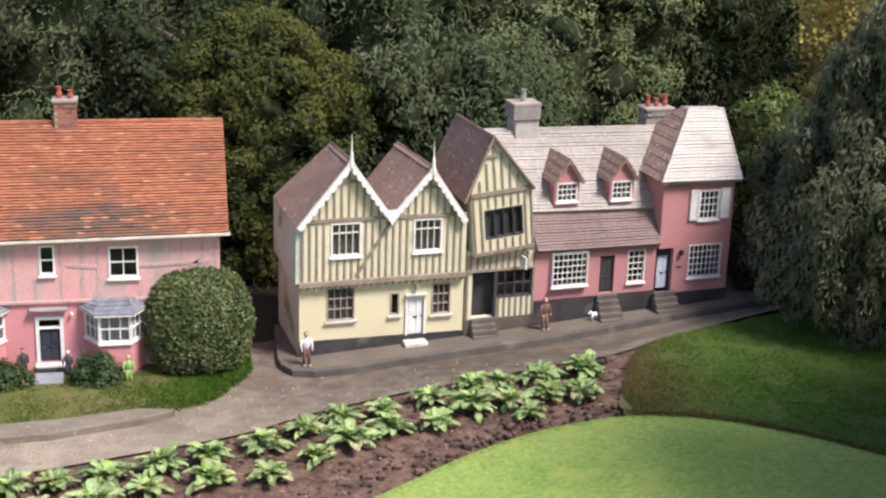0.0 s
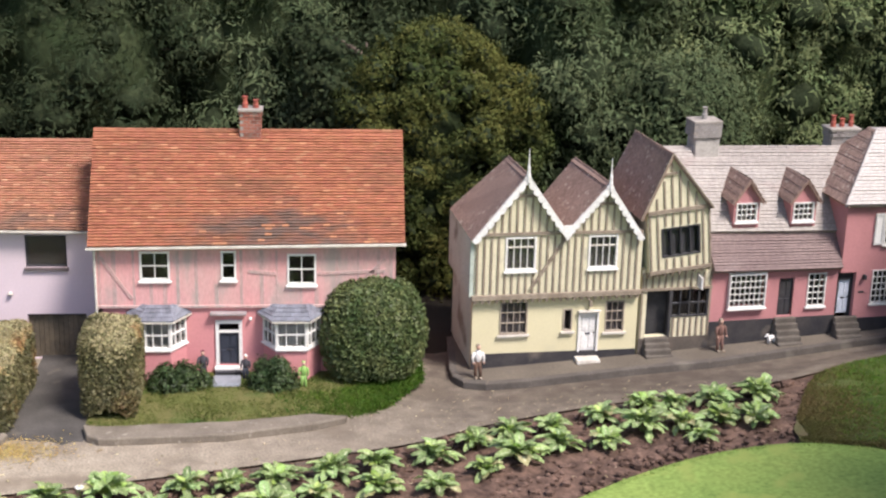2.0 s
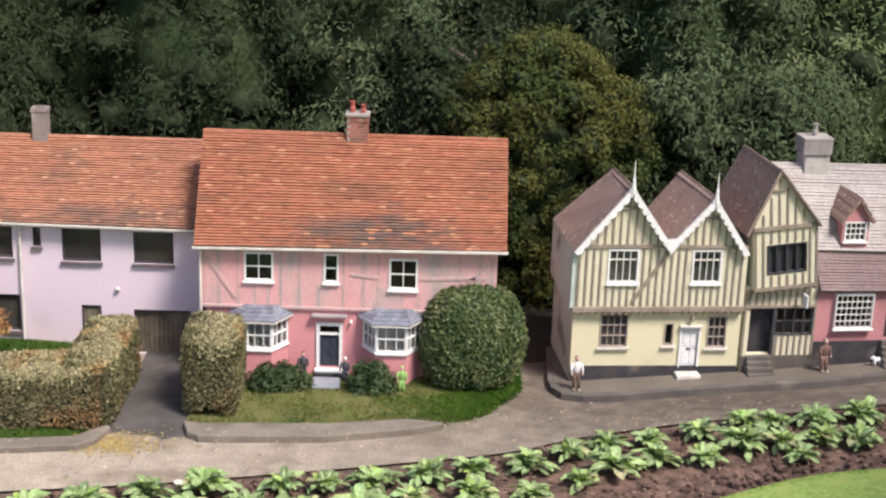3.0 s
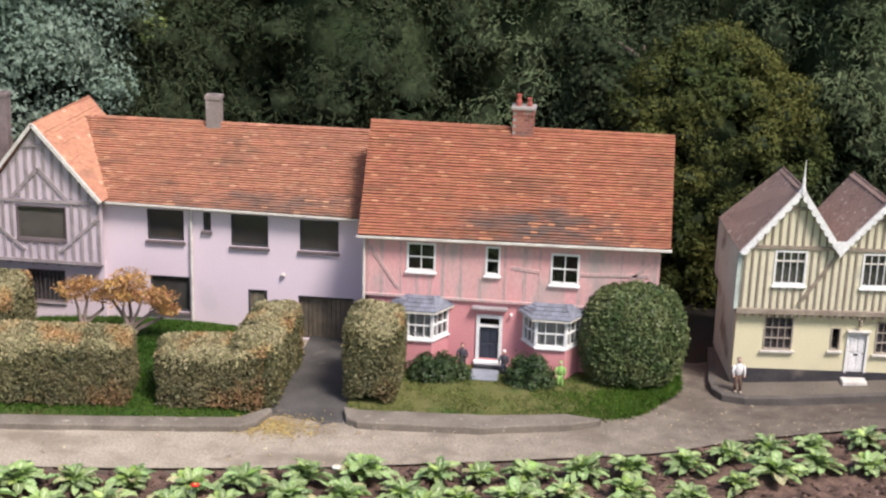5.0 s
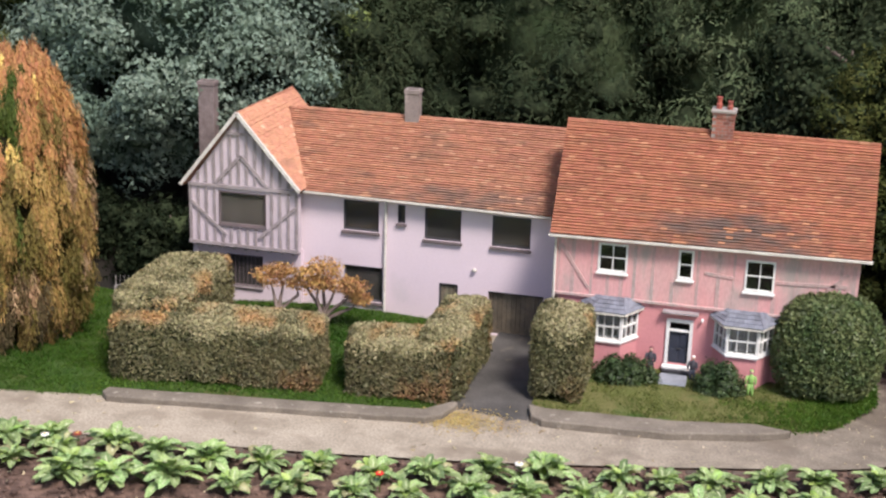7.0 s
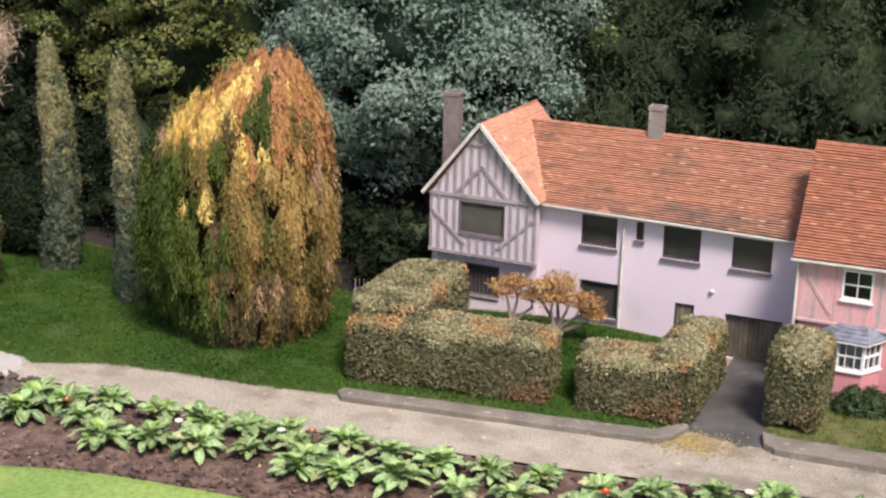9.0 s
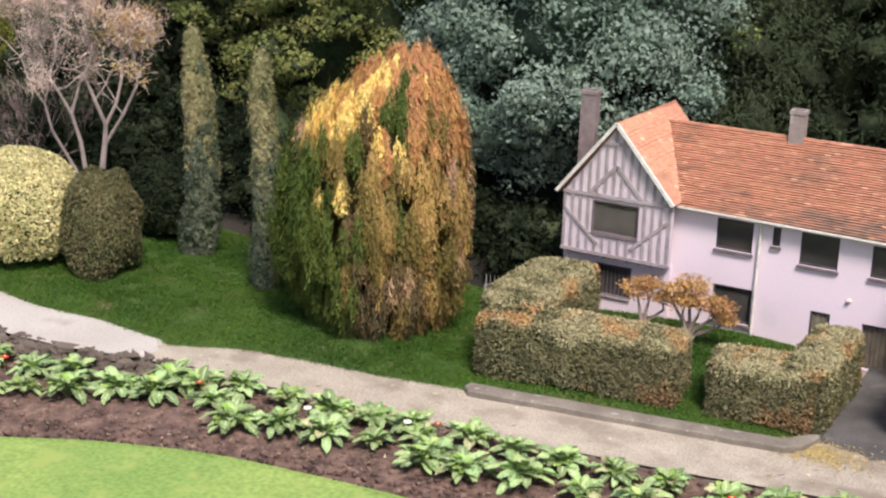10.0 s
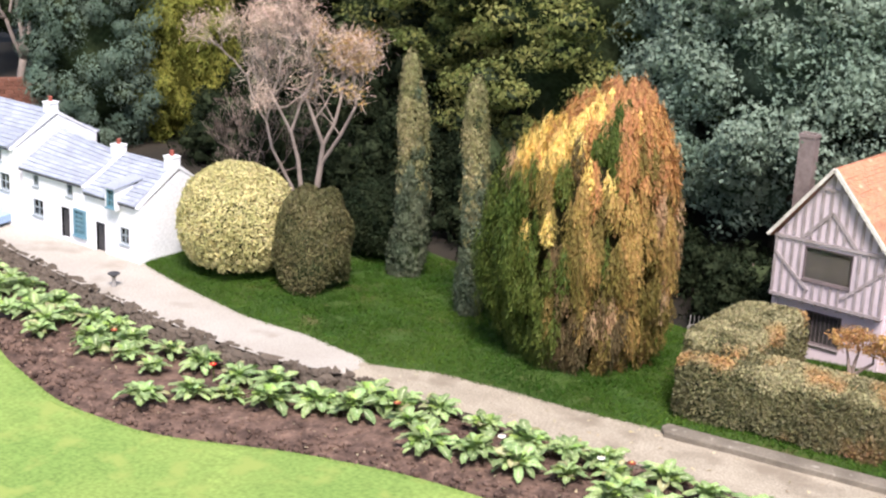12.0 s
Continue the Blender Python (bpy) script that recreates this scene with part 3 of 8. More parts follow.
def clumped_tree(name, label, base, height, radius, mat, seed, clumps=70, per=300, leaf=0.05, clump_r=0.17, trunk=0.05, low=0.08, core_mat=None,
                 taper=0.75, hang=0.3, group="", squash=0.75, spread=0.55, trunk_mat=None, category="tree", ry=None, profile=None, slim=0.6):
    """A tree: tapered trunk, limbs, and a crown of leafy clumps with gaps between them."""
    rng = np.random.default_rng(seed)
    root = thing(name, label, category, Matrix.Translation(base), group)
    tm = trunk_mat or bark
    part("trunk", Shape().tube([(0, 0, -0.05), (0.02, 0.01, height * 0.35), (-0.01, 0.02, height * 0.7), (0, 0, height * 0.95)], [trunk, trunk * 0.75, trunk * 0.4, trunk * 0.1], 9), tm, root, smooth=True)
    cs = []
    each = max(1, clumps // 7)
    for i in range(clumps):
        u = (i + rng.uniform(0.1, 0.9)) / clumps
        z = height * (low + (1 - low) * u ** 0.9)
        k = (z / height - low) / (1 - low)
        prof = min(1.0, 0.55 + 2.2 * k) * (1 - taper * max(0, k - 0.25) / 0.75) if taper < 1 else math.sqrt(max(0.02, 1 - k * k))
        if profile:
            prof = float(np.interp(k, *zip(*profile)))
        a = i * 2.39996 + rng.uniform(-0.4, 0.4)
        r = radius * prof * rng.uniform(0.72, 1.05)
        cs.append((r * math.cos(a), (ry or radius) / radius * r * math.sin(a), z, clump_r * rng.uniform(0.7, 1.3)))
        if i % each == 0:
            limb = Shape().tube([(0, 0, max(0.03, z - 0.25 * radius)), (0.55 * cs[-1][0], 0.55 * cs[-1][1], z - 0.05 * radius), cs[-1][:3]], [trunk * 0.3, trunk * 0.2, trunk * 0.08], 5)
            part("limb", limb, tm, root)
    P, N = [], []
    for i, (x, y, z, cr) in enumerate(cs):
        p, d = blob((x, y, z), (cr, cr, cr * squash), per, rng, seed * 97 + i, 0.35, 0.5)
        out = d + np.array([x, y, 0.15]) / (radius + 1e-6) * 0.35
        P.append(p), N.append(out)
    crown = leaf_mesh("crown", np.concatenate(P), np.concatenate(N), leaf, leaf * slim, mat, root, rng, spread, hang)
    # solid fillers behind the leaves; their default dark colours paint the gap shade
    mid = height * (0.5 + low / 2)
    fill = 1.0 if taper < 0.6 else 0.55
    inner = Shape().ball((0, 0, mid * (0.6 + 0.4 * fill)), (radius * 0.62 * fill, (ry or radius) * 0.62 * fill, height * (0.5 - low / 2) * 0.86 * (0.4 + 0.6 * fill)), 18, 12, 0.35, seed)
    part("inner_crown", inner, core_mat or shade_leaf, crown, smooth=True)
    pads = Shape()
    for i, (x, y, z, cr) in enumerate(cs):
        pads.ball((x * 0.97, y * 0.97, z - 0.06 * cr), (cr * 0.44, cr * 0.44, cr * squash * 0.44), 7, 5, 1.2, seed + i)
    part("inner_foliage", pads, core_mat or gap_shade_green, crown, smooth=True)
    return root


def clipped(name, label, base, radii, mat, seed, leaf=0.02, n=9000, amount=0.06, category="bush", top=1.0, spread=0.6, hang=0.0, power=2.4, rot=0.0, core_mat=None, cone=0.0, top_mat=None):
    """A clipped bush: a rounded solid of leaves standing on the ground; power 2 is round, higher is boxier."""
    rng = np.random.default_rng(seed)
    root = thing(name, label, category, Matrix.Translation(base) @ pose(0, 0, 0, 0, 0, rot))
    d = sphere_dirs(n, rng)
    d[:, 2] = np.where(d[:, 2] < -0.6, -d[:, 2], d[:, 2])
    k = (np.abs(d) ** power).sum(axis=1) ** (-1 / power)
    q = d * k[:, None]
    r = lumps(d, seed, amount) * rng.uniform(0.8, 1.03, n) ** 0.5
    rx, ry, rz = radii
    P = q * np.array([rx, ry, rz]) * r[:, None] + np.array([0, 0, rz * 0.98])
    P[:, :2] *= (1 + cone * (0.5 - P[:, 2] / (2 * rz)))[:, None]
    P[:, 2] = np.maximum(P[:, 2], 0.004)
    grad = np.sign(q) * np.abs(q) ** (power - 1) / np.array([rx, ry, rz])
    grad /= np.linalg.norm(grad, axis=1, keepdims=True)
    # upper leaves take a paler colour, with top light painted in
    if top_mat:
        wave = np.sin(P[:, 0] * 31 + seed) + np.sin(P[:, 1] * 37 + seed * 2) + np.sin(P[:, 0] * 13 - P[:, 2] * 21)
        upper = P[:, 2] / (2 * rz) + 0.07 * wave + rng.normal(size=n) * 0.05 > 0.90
        leaf_mesh("top_leaves", P[upper], grad[upper], leaf, leaf * 0.55, top_mat, root, rng, spread, hang, "rusty leaves at the top, with highlights painted pale")
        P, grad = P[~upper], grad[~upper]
    leaf_mesh("leaves", P, grad, leaf, leaf * 0.55, mat, root, rng, spread, hang)
    sh = Shape()
    cd = []
    nn, mm = 22, 14
    for j in range(mm + 1):
        a = math.pi * j / mm
        for i in range(nn):
            b = math.tau * i / nn
            cd.append((math.sin(a) * math.cos(b), math.sin(a) * math.sin(b), math.cos(a)))
    cd = np.array(cd)
    ck = (np.abs(cd) ** power).sum(axis=1) ** (-1 / power)
    cq = cd * ck[:, None] * np.array([rx, ry, rz]) * (lumps(cd, seed, amount) * 0.86)[:, None] + np.array([0, 0, rz * 0.98])
    cq[:, :2] *= (1 + cone * (0.5 - cq[:, 2] / (2 * rz)))[:, None]
    sh.add([tuple(p) for p in cq], [(j * nn + i, (j + 1) * nn + i, (j + 1) * nn + (i + 1) % nn, j * nn + (i + 1) % nn) for j in range(mm) for i in range(nn)])
    # filler under the leaves, coloured dark as the shade between them
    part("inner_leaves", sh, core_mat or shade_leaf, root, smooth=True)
    stem = Shape()
    for i in range(3):
        stem.tube([(0.12 * rx * (i - 1), 0.05 * ry * i, -0.03), (0.2 * rx * (i - 1), 0, rz * 0.6)], [0.008, 0.005], 6)
    part("stem", stem, bark, root)
    return root


# ---------------------------------------------------------------- ground
def rise(x):
    """The street climbs gently past the second house."""
    return 0.0084 * math.log1p(math.exp(min(40.0, (x - 0.85) / 0.12)))


def sunk(x):
    """The flower bed and lawn lie lower than the path at its far end."""
    k = min(1.0, max(0.0, (-2.6 - x) / 1.2))
    return -0.05 * k * k * (3 - 2 * k)


def line(points):
    xs, ys = zip(*points)
    xs, ys = np.array(xs), np.array(ys)

    def y_at(x):
        return float(np.interp(x, xs, ys)) if xs[0] <= x <= xs[-1] else float(ys[0] if x < xs[0] else ys[-1])

    def soft(x):
        return sum(y_at(x + k * 0.05) for k in (-2, -1, 0, 1, 2)) / 5
    return soft


def foot(x):
    """The pavement before the row of houses climbs with them."""
    return -0.010 + 0.048 * (x - 0.636)


def ease(u):
    u = min(1.0, max(0.0, u))
    return u * u * (3 - 2 * u)


bed_edge = line([(-9, 4.95), (-7.2, 4.45), (-6.0, 4.235), (-5.3, 4.13), (-4.67, 4.065), (-4.3, 4.05), (-3.9, 4.07), (-3.74, 4.12), (-3.58, 4.165), (-3.42, 4.135), (-3.1, 4.19), (-2.37, 4.24), (-1.5, 4.35), (-0.88, 4.46), (-0.28, 4.61), (0.33, 4.78), (0.56, 4.92), (0.9, 5.04), (1.35, 5.12), (1.8, 5.17), (2.1, 5.30), (2.4, 5.39), (3.2, 5.62), (6, 6.2)])
lawn_edge = line([(-8, 3.9), (-5.6, 3.75), (-4.84, 3.40), (-4.3, 3.255), (-3.85, 3.29), (-3.35, 3.51), (-2.9, 3.61), (-2.34, 3.67), (-1.4, 3.74), (-0.2, 3.86), (0.45, 4.05), (0.71, 4.225), (1.04, 4.45), (1.33, 4.575), (1.65, 4.62), (1.93, 4.52), (2.18, 4.33), (2.41, 4.07), (3.0, 3.3), (6, 1.0)])
path_far = line([(-9, 5.6), (-7, 4.95), (-6.2, 4.75), (-5.3, 4.50), (-4.92, 4.405), (-4.35, 4.31), (-4.05, 4.34), (-3.76, 4.30), (-3.60, 4.30), (-3.42, 4.42), (-3.17, 4.465), (-2.8, 4.5), (-2.4, 4.56), (-2.3, 4.6)])


def strip(lower, upper, x0, x1, z, dx=0.04, dy=0.04, jitter=0.0, freq=9.0):
    sh = Shape()
    xs = np.arange(x0, x1 + dx / 2, dx)
    ny = max(2, int(max(upper(x) - lower(x) for x in xs) / dy))
    for x in xs:
        lo, hi = lower(x), upper(x)
        for j in range(ny + 1):
            y = lo + (hi - lo) * j / ny
            edge = min(1.0, 6 * min(j, ny - j) / ny) if ny > 3 else 1.0
            h = jitter * edge * (noise.noise(Vector((x * freq, y * freq, 0))) + 0.6 * noise.noise(Vector((x * freq * 2.7, y * freq * 2.7, 5)))) if jitter else 0.0
            sh.v.append((float(x), y, z(x, y) + h))
    n = ny + 1
    for i in range(len(xs) - 1):
        for j in range(ny):
            a = i * n + j
            sh.f.append((a, a + n, a + n + 1, a + 1))
    return sh


kerb_line = line([(0.3, 5.5), (0.515, 5.432), (0.553, 5.366), (0.639, 5.331), (0.82, 5.341), (1.055, 5.378), (1.295, 5.412), (1.562, 5.433), (1.955, 5.522), (2.228, 5.583), (2.478, 5.630), (3.4, 5.80)])


def road_z(x, y):
    """The road dips to the foot of the pavement kerb."""
    k = ease((y - bed_edge(x)) / max(0.05, kerb_line(x) - bed_edge(x) - 0.02)) * ease((x - 0.15) / 0.35)
    return rise(x) * (1 - k) + (foot(x) - 0.026) * k


far = Shape()
for r0, r1 in ((0, 14), (14, 60), (60, 1500)):
    n = 32
    k = len(far.v)
    far.v += [(r * math.cos(a * math.tau / n), 3 + r * math.sin(a * math.tau / n), -0.12) for r in (max(r0, 0.01), r1) for a in range(n)]
    far.f += [(k + a, k + n + a, k + n + (a + 1) % n, k + (a + 1) % n) for a in range(n)]
structure("ground", far, under_soil, "dark earth under the trees and hedges")
structure("lawn", strip(lambda x: -14.0, lawn_edge, -16, 14, lambda x, y: rise(x) + sunk(x) + 0.012, dx=0.1, dy=0.15, jitter=0.004, freq=3), lawn_green, "closely mown bright green lawn with mossy patches", True)
structure("flower_bed", strip(lambda x: lawn_edge(x) - 0.02, lambda x: bed_edge(x) + 0.03, -8, 2.3, lambda x, y: rise(x) + sunk(x) - 0.012 + 0.02 * math.sin(math.pi * min(1, max(0, (y - lawn_edge(x)) / (bed_edge(x) - lawn_edge(x))))), dx=0.018, dy=0.018, jitter=0.011, freq=22), soil, "bare crumbly brown soil of the flower bed", True)
structure("road", strip(bed_edge, lambda x: path_far(x) + 0.06 if x < -2.44 else (5.75 if x < 0.5 else 6.3), -9, 6, road_z, dx=0.04, dy=0.03, jitter=0.0015, freq=5), path_stone, "worn buff concrete village road with stains, darker before the timbered houses", True)

structure("path", strip(lambda x: bed_edge(x) - 0.01, lambda x: path_far(x) + 0.03, -9, -3.62, lambda x, y: road_z(x, y) + 0.010 * ease((-3.62 - x + 0.05 * noise.noise(Vector((y * 12, 0, 0)))) / 0.08) - 0.001, dx=0.03, dy=0.03, jitter=0.002, freq=6), path_pale, "pale worn concrete path with a broken edge")


def patch(outline_low, outline_high, x0, x1, lift, name, label, mat=None, hump=0.0):
    mid = (x0 + x1) / 2
    level = lambda x, y: rise(x) - 0.004 + (lift + 0.004) * max(0.0, min(1.0, (y - outline_low(x)) / 0.05)) + hump * max(0, 1 - ((x - mid) / ((x1 - x0) / 2)) ** 2) * max(0.0, min(1.0, (y - outline_low(x)) / 0.25))
    structure(name, strip(outline_low, outline_high, x0, x1, level, dx=0.03, dy=0.04, jitter=0.008, freq=8), mat or turf_green, label, True)
    return level


mauve_front = line([(-2.42, 4.62), (-2.36, 4.60), (-1.25, 4.77), (-1.14, 4.86), (-1.1, 4.95)])
pink_front = line([(-0.90, 4.95), (-0.82, 4.88), (-0.3, 4.93), (0.0, 4.97), (0.12, 5.02), (0.28, 5.10), (0.36, 5.3), (0.4, 5.5)])
bank_z = patch(path_far, lambda x: max(path_far(x) + 0.7, 5.62 + 0.06 * math.sin(x * 5)), -5.28, -2.36, 0.012, "grass_bank", "rough green turf under the conifers beside the path", hump=0.03)
hedged_z = patch(mauve_front, lambda x: 5.72, -2.40, -1.16, 0.016, "front_garden", "lush green turf inside the clipped hedges", hump=0.035)
cottage_z = patch(pink_front, lambda x: 5.43, -0.86, 0.38, 0.012, "cottage_garden", "patchy green and dry turf before the pink house", mat=dry_turf, hump=0.01)
verge_turf = material("verge_turf", (0.055, 0.095, 0.018), (0.075, 0.095, 0.024), scale=5, rough=0.85, bump=0.8, grain=120, stain=(0.035, 0.075, 0.012), stain_at=0.52, stain_scale=3, patch=((1.62, 4.95, 0.08), (0.42, 0.8, 1.0), (0.115, 0.09, 0.048), 0.9))
right_low = lambda x: max(lawn_edge(x) - 0.02, 1.5)
verge_top = line([(1.66, 4.60), (1.735, 4.82), (1.80, 5.00), (1.86, 5.15), (1.99, 5.235), (2.22, 5.31), (2.40, 5.33), (2.7, 5.40), (3.2, 5.55), (5, 6.0)])
verge_z = patch(right_low, lambda x: max(right_low(x) + 0.01, verge_top(x) + 0.02 * noise.noise(Vector((x * 14, 0, 0)))), 1.68, 5.0, 0.016, "grass_verge", "shaded green turf beside the lawn and the street", mat=verge_turf)
# drive colour is lowered to hold the shade of hedges and garage
structure("drive", strip(lambda x: 4.80 + 0.05 * noise.noise(Vector((x * 14, 0, 3))), lambda x: 5.66, -1.13, -0.86, lambda x, y: 0.008 * ease((y - 4.80) / 0.15) - 0.001, dy=0.02, jitter=0.0012), material("drive_shaded", (0.095, 0.088, 0.080), (0.062, 0.058, 0.052), scale=8, rough=0.85, bump=0.4, stain=(0.16, 0.14, 0.11), stain_at=0.6), "asphalt drive between two clipped hedges, their shade painted into its dark colour")
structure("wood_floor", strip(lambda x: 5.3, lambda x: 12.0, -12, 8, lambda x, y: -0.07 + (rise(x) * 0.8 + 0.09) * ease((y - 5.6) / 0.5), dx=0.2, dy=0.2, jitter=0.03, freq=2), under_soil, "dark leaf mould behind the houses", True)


def kerb(name, label, front, back, height, step=0.42, mat=None, level=rise):
    """A raised kerb of butted stones between two lines in plan, with rounded ends."""
    pts = list(zip(front, back))
    root = tagged(new(name), label, "kerb", kind="structure")
    if step > 1:
        sh = Shape()
        fine = []
        for (fa, ba), (fb, bb) in zip(pts[:-1], pts[1:]):
            k = max(1, int(math.hypot(fb[0] - fa[0], fb[1] - fa[1]) / 0.025))
            fine += [tuple(tuple(p[c] + (q[c] - p[c]) * i / k for c in (0, 1)) for p, q in ((fa, fb), (ba, bb))) for i in range(k)]
        fine.append(pts[-1])
        for f_, b_ in fine:
            wob = 0.004 * noise.noise(Vector((f_[0] * 14, f_[1] * 14, 2)))
            ux, uy = b_[0] - f_[0], b_[1] - f_[1]
            ln = math.hypot(ux, uy)
            ux, uy = ux / ln, uy / ln
            h = height + 0.003 * noise.noise(Vector((f_[0] * 9, f_[1] * 9, 1)))
            z = level(f_[0])
            for off, dz in ((wob, -0.05), (wob, h - 0.006), (wob + 0.003, h - 0.0015), (min(ln * 0.4, 0.009) + wob, h), (ln * 0.6, h + 0.001), (ln, h - 0.001), (ln, -0.05)):
                sh.v.append((f_[0] + ux * off, f_[1] + uy * off, z + dz))
        for i in range(len(fine) - 1):
            for j in range(6):
                a = i * 7 + j
                sh.f.append((a, a + 7, a + 8, a + 1))
        part("kerb_stone", sh, mat or kerb_stone, root, smooth=False)
        return root
    for i in range(len(pts) - 1):
        (fa, ba), (fb, bb) = pts[i], pts[i + 1]
        ln = math.hypot(fb[0] - fa[0], fb[1] - fa[1])
        n = max(1, round(ln / step))
        for k in range(n):
            u0, u1 = k / n + 0.0002 / ln, (k + 1) / n - 0.0002 / ln
            lerp = lambda p, q, u: (p[0] + (q[0] - p[0]) * u, p[1] + (q[1] - p[1]) * u)
            c = [lerp(fa, fb, u0), lerp(fa, fb, u1), lerp(ba, bb, u1), lerp(ba, bb, u0)]
            zs = [level(p[0]) for p in c]
            b = 0.004
            mid = (sum(p[0] for p in c) / 4, sum(p[1] for p in c) / 4)
            inn = []
            for p in c:
                d = math.hypot(mid[0] - p[0], mid[1] - p[1])
                inn.append((p[0] + (mid[0] - p[0]) * b / d * 1.4, p[1] + (mid[1] - p[1]) * b / d * 1.4))
            h = height + 0.003 * noise.noise(Vector((mid[0] * 5, mid[1] * 5, 1)))
            v = [(p[0], p[1], z - 0.05) for p, z in zip(c, zs)] + [(p[0], p[1], z + h - b) for p, z in zip(c, zs)] + [(p[0], p[1], z + h) for p, z in zip(inn, zs)]
            f = [(q, (q + 1) % 4, (q + 1) % 4 + 4, q + 4) for q in range(4)] + [(q + 4, (q + 1) % 4 + 4, (q + 1) % 4 + 8, q + 8) for q in range(4)] + [(8, 9, 10, 11)]
            part("kerb_stone", Shape().add(v, f), mat or kerb_stone, root)
    return root


kerb("garden_kerb", "mossy grey stone kerb before the pink house garden",
     [(-0.86, 4.90), (-0.835, 4.82), (-0.79, 4.79), (-0.35, 4.815), (-0.02, 4.905), (0.08, 4.955)],
     [(-0.855, 4.91), (-0.81, 4.90), (-0.78, 4.895), (-0.35, 4.925), (-0.04, 4.985), (0.085, 4.965)], 0.030, step=2.0)
kerb("hedge_kerb", "grey stone kerb along the hedged garden",
     [(-2.40, 4.555), (-2.37, 4.525), (-1.9, 4.59), (-1.2, 4.69), (-1.145, 4.735), (-1.115, 4.85)],
     [(-2.39, 4.60), (-2.36, 4.598), (-1.9, 4.665), (-1.22, 4.76), (-1.185, 4.80), (-1.14, 4.855)], 0.026, step=2.0)

# pavement before the row of houses on the rising street
pave_front = [(0.525, 5.85), (0.508, 5.50), (0.515, 5.432), (0.553, 5.366), (0.639, 5.335), (0.82, 5.341), (1.055, 5.378), (1.295, 5.412), (1.562, 5.437), (1.955, 5.522), (2.228, 5.583), (2.478, 5.630), (3.4, 5.80)]
pv = Shape()
n = len(pave_front)
pv.v = [(x, y, foot(x)) for x, y in pave_front] + [(max(x, 0.56), 6.3, foot(max(x, 0.56))) for x, y in pave_front]
pv.f = [(i, i + 1, i + 1 + n, i + n) for i in range(n - 1)]
structure("pavement", pv, pavement_stone, "damp brown stone pavement before the cottages")
inset = [(x + (0.03 if i < 3 else 0.012), y + (0.0 if i < 3 else 0.035)) for i, (x, y) in enumerate(pave_front)]
kerb("pavement_kerb", "dark worn stone kerb along the pavement", pave_front, inset, 0.027, step=0.24, level=lambda x: foot(x) - 0.024, mat=material("kerb_dark", (0.13, 0.115, 0.10), (0.09, 0.08, 0.07), scale=9, rough=0.8, bump=0.4, stain=(0.2, 0.18, 0.15), stain_at=0.62))

# rough stone edging where the path stands above the bed
edge_stone = material("edge_stone", (0.125, 0.098, 0.074), (0.08, 0.063, 0.048), scale=14, rough=0.9, bump=0.8, value=0.15, stain=(0.08, 0.09, 0.05), stain_at=0.6)
edging = tagged(new("bed_edging"), "low edging of rough brown stones between path and bed", "edging", kind="structure")
x = -6.6
rng = np.random.default_rng(5)
while x < 1.2:
    w = rng.uniform(0.03, 0.08)
    y = bed_edge(x)
    slope = math.degrees(math.atan2(bed_edge(x + w) - y, w))
    hgt = rng.uniform(-0.012, 0.003)
    if x > -3.5:
        st = part("edging_stone", Shape(lambda a, b, c, k=int(x * 100): (a, b + 0.008 * noise.noise(Vector((a * 40 + k, c * 30, 0))), c + 0.006 * noise.noise(Vector((a * 50, b * 40, k))))).box(-w * 0.51, w * 0.51, -0.018, 0.020, -0.08, 0.0, 0.008), edge_stone, edging)
        st.matrix_basis = pose(x + w / 2, y - 0.012, rise(x) - 0.003 + hgt, 6, 0, slope + rng.uniform(-9, 9))
    else:
        for k, (off, dz) in enumerate(((0.0, -0.008), (0.035, -0.018), (0.07, -0.032), (0.10, -0.048))):
            st = part("edging_stone", Shape().ball((0, 0, 0), (w * 0.62, 0.026, 0.024), 9, 6, 1.1, int(x * 100) + 17 * k), edge_stone, edging)
            st.matrix_basis = pose(x + w * rng.uniform(0.2, 0.8), y - off + rng.uniform(-0.008, 0.008), rise(x) + dz + rng.uniform(-0.006, 0.006), 0, rng.uniform(-15, 15), slope + rng.uniform(-25, 25))
    x += w


# ---------------------------------------------------------------- the pink house
def place(x, y, z=0.0, turn=0.0):
    return pose(x, y, z, 0, 0, turn)


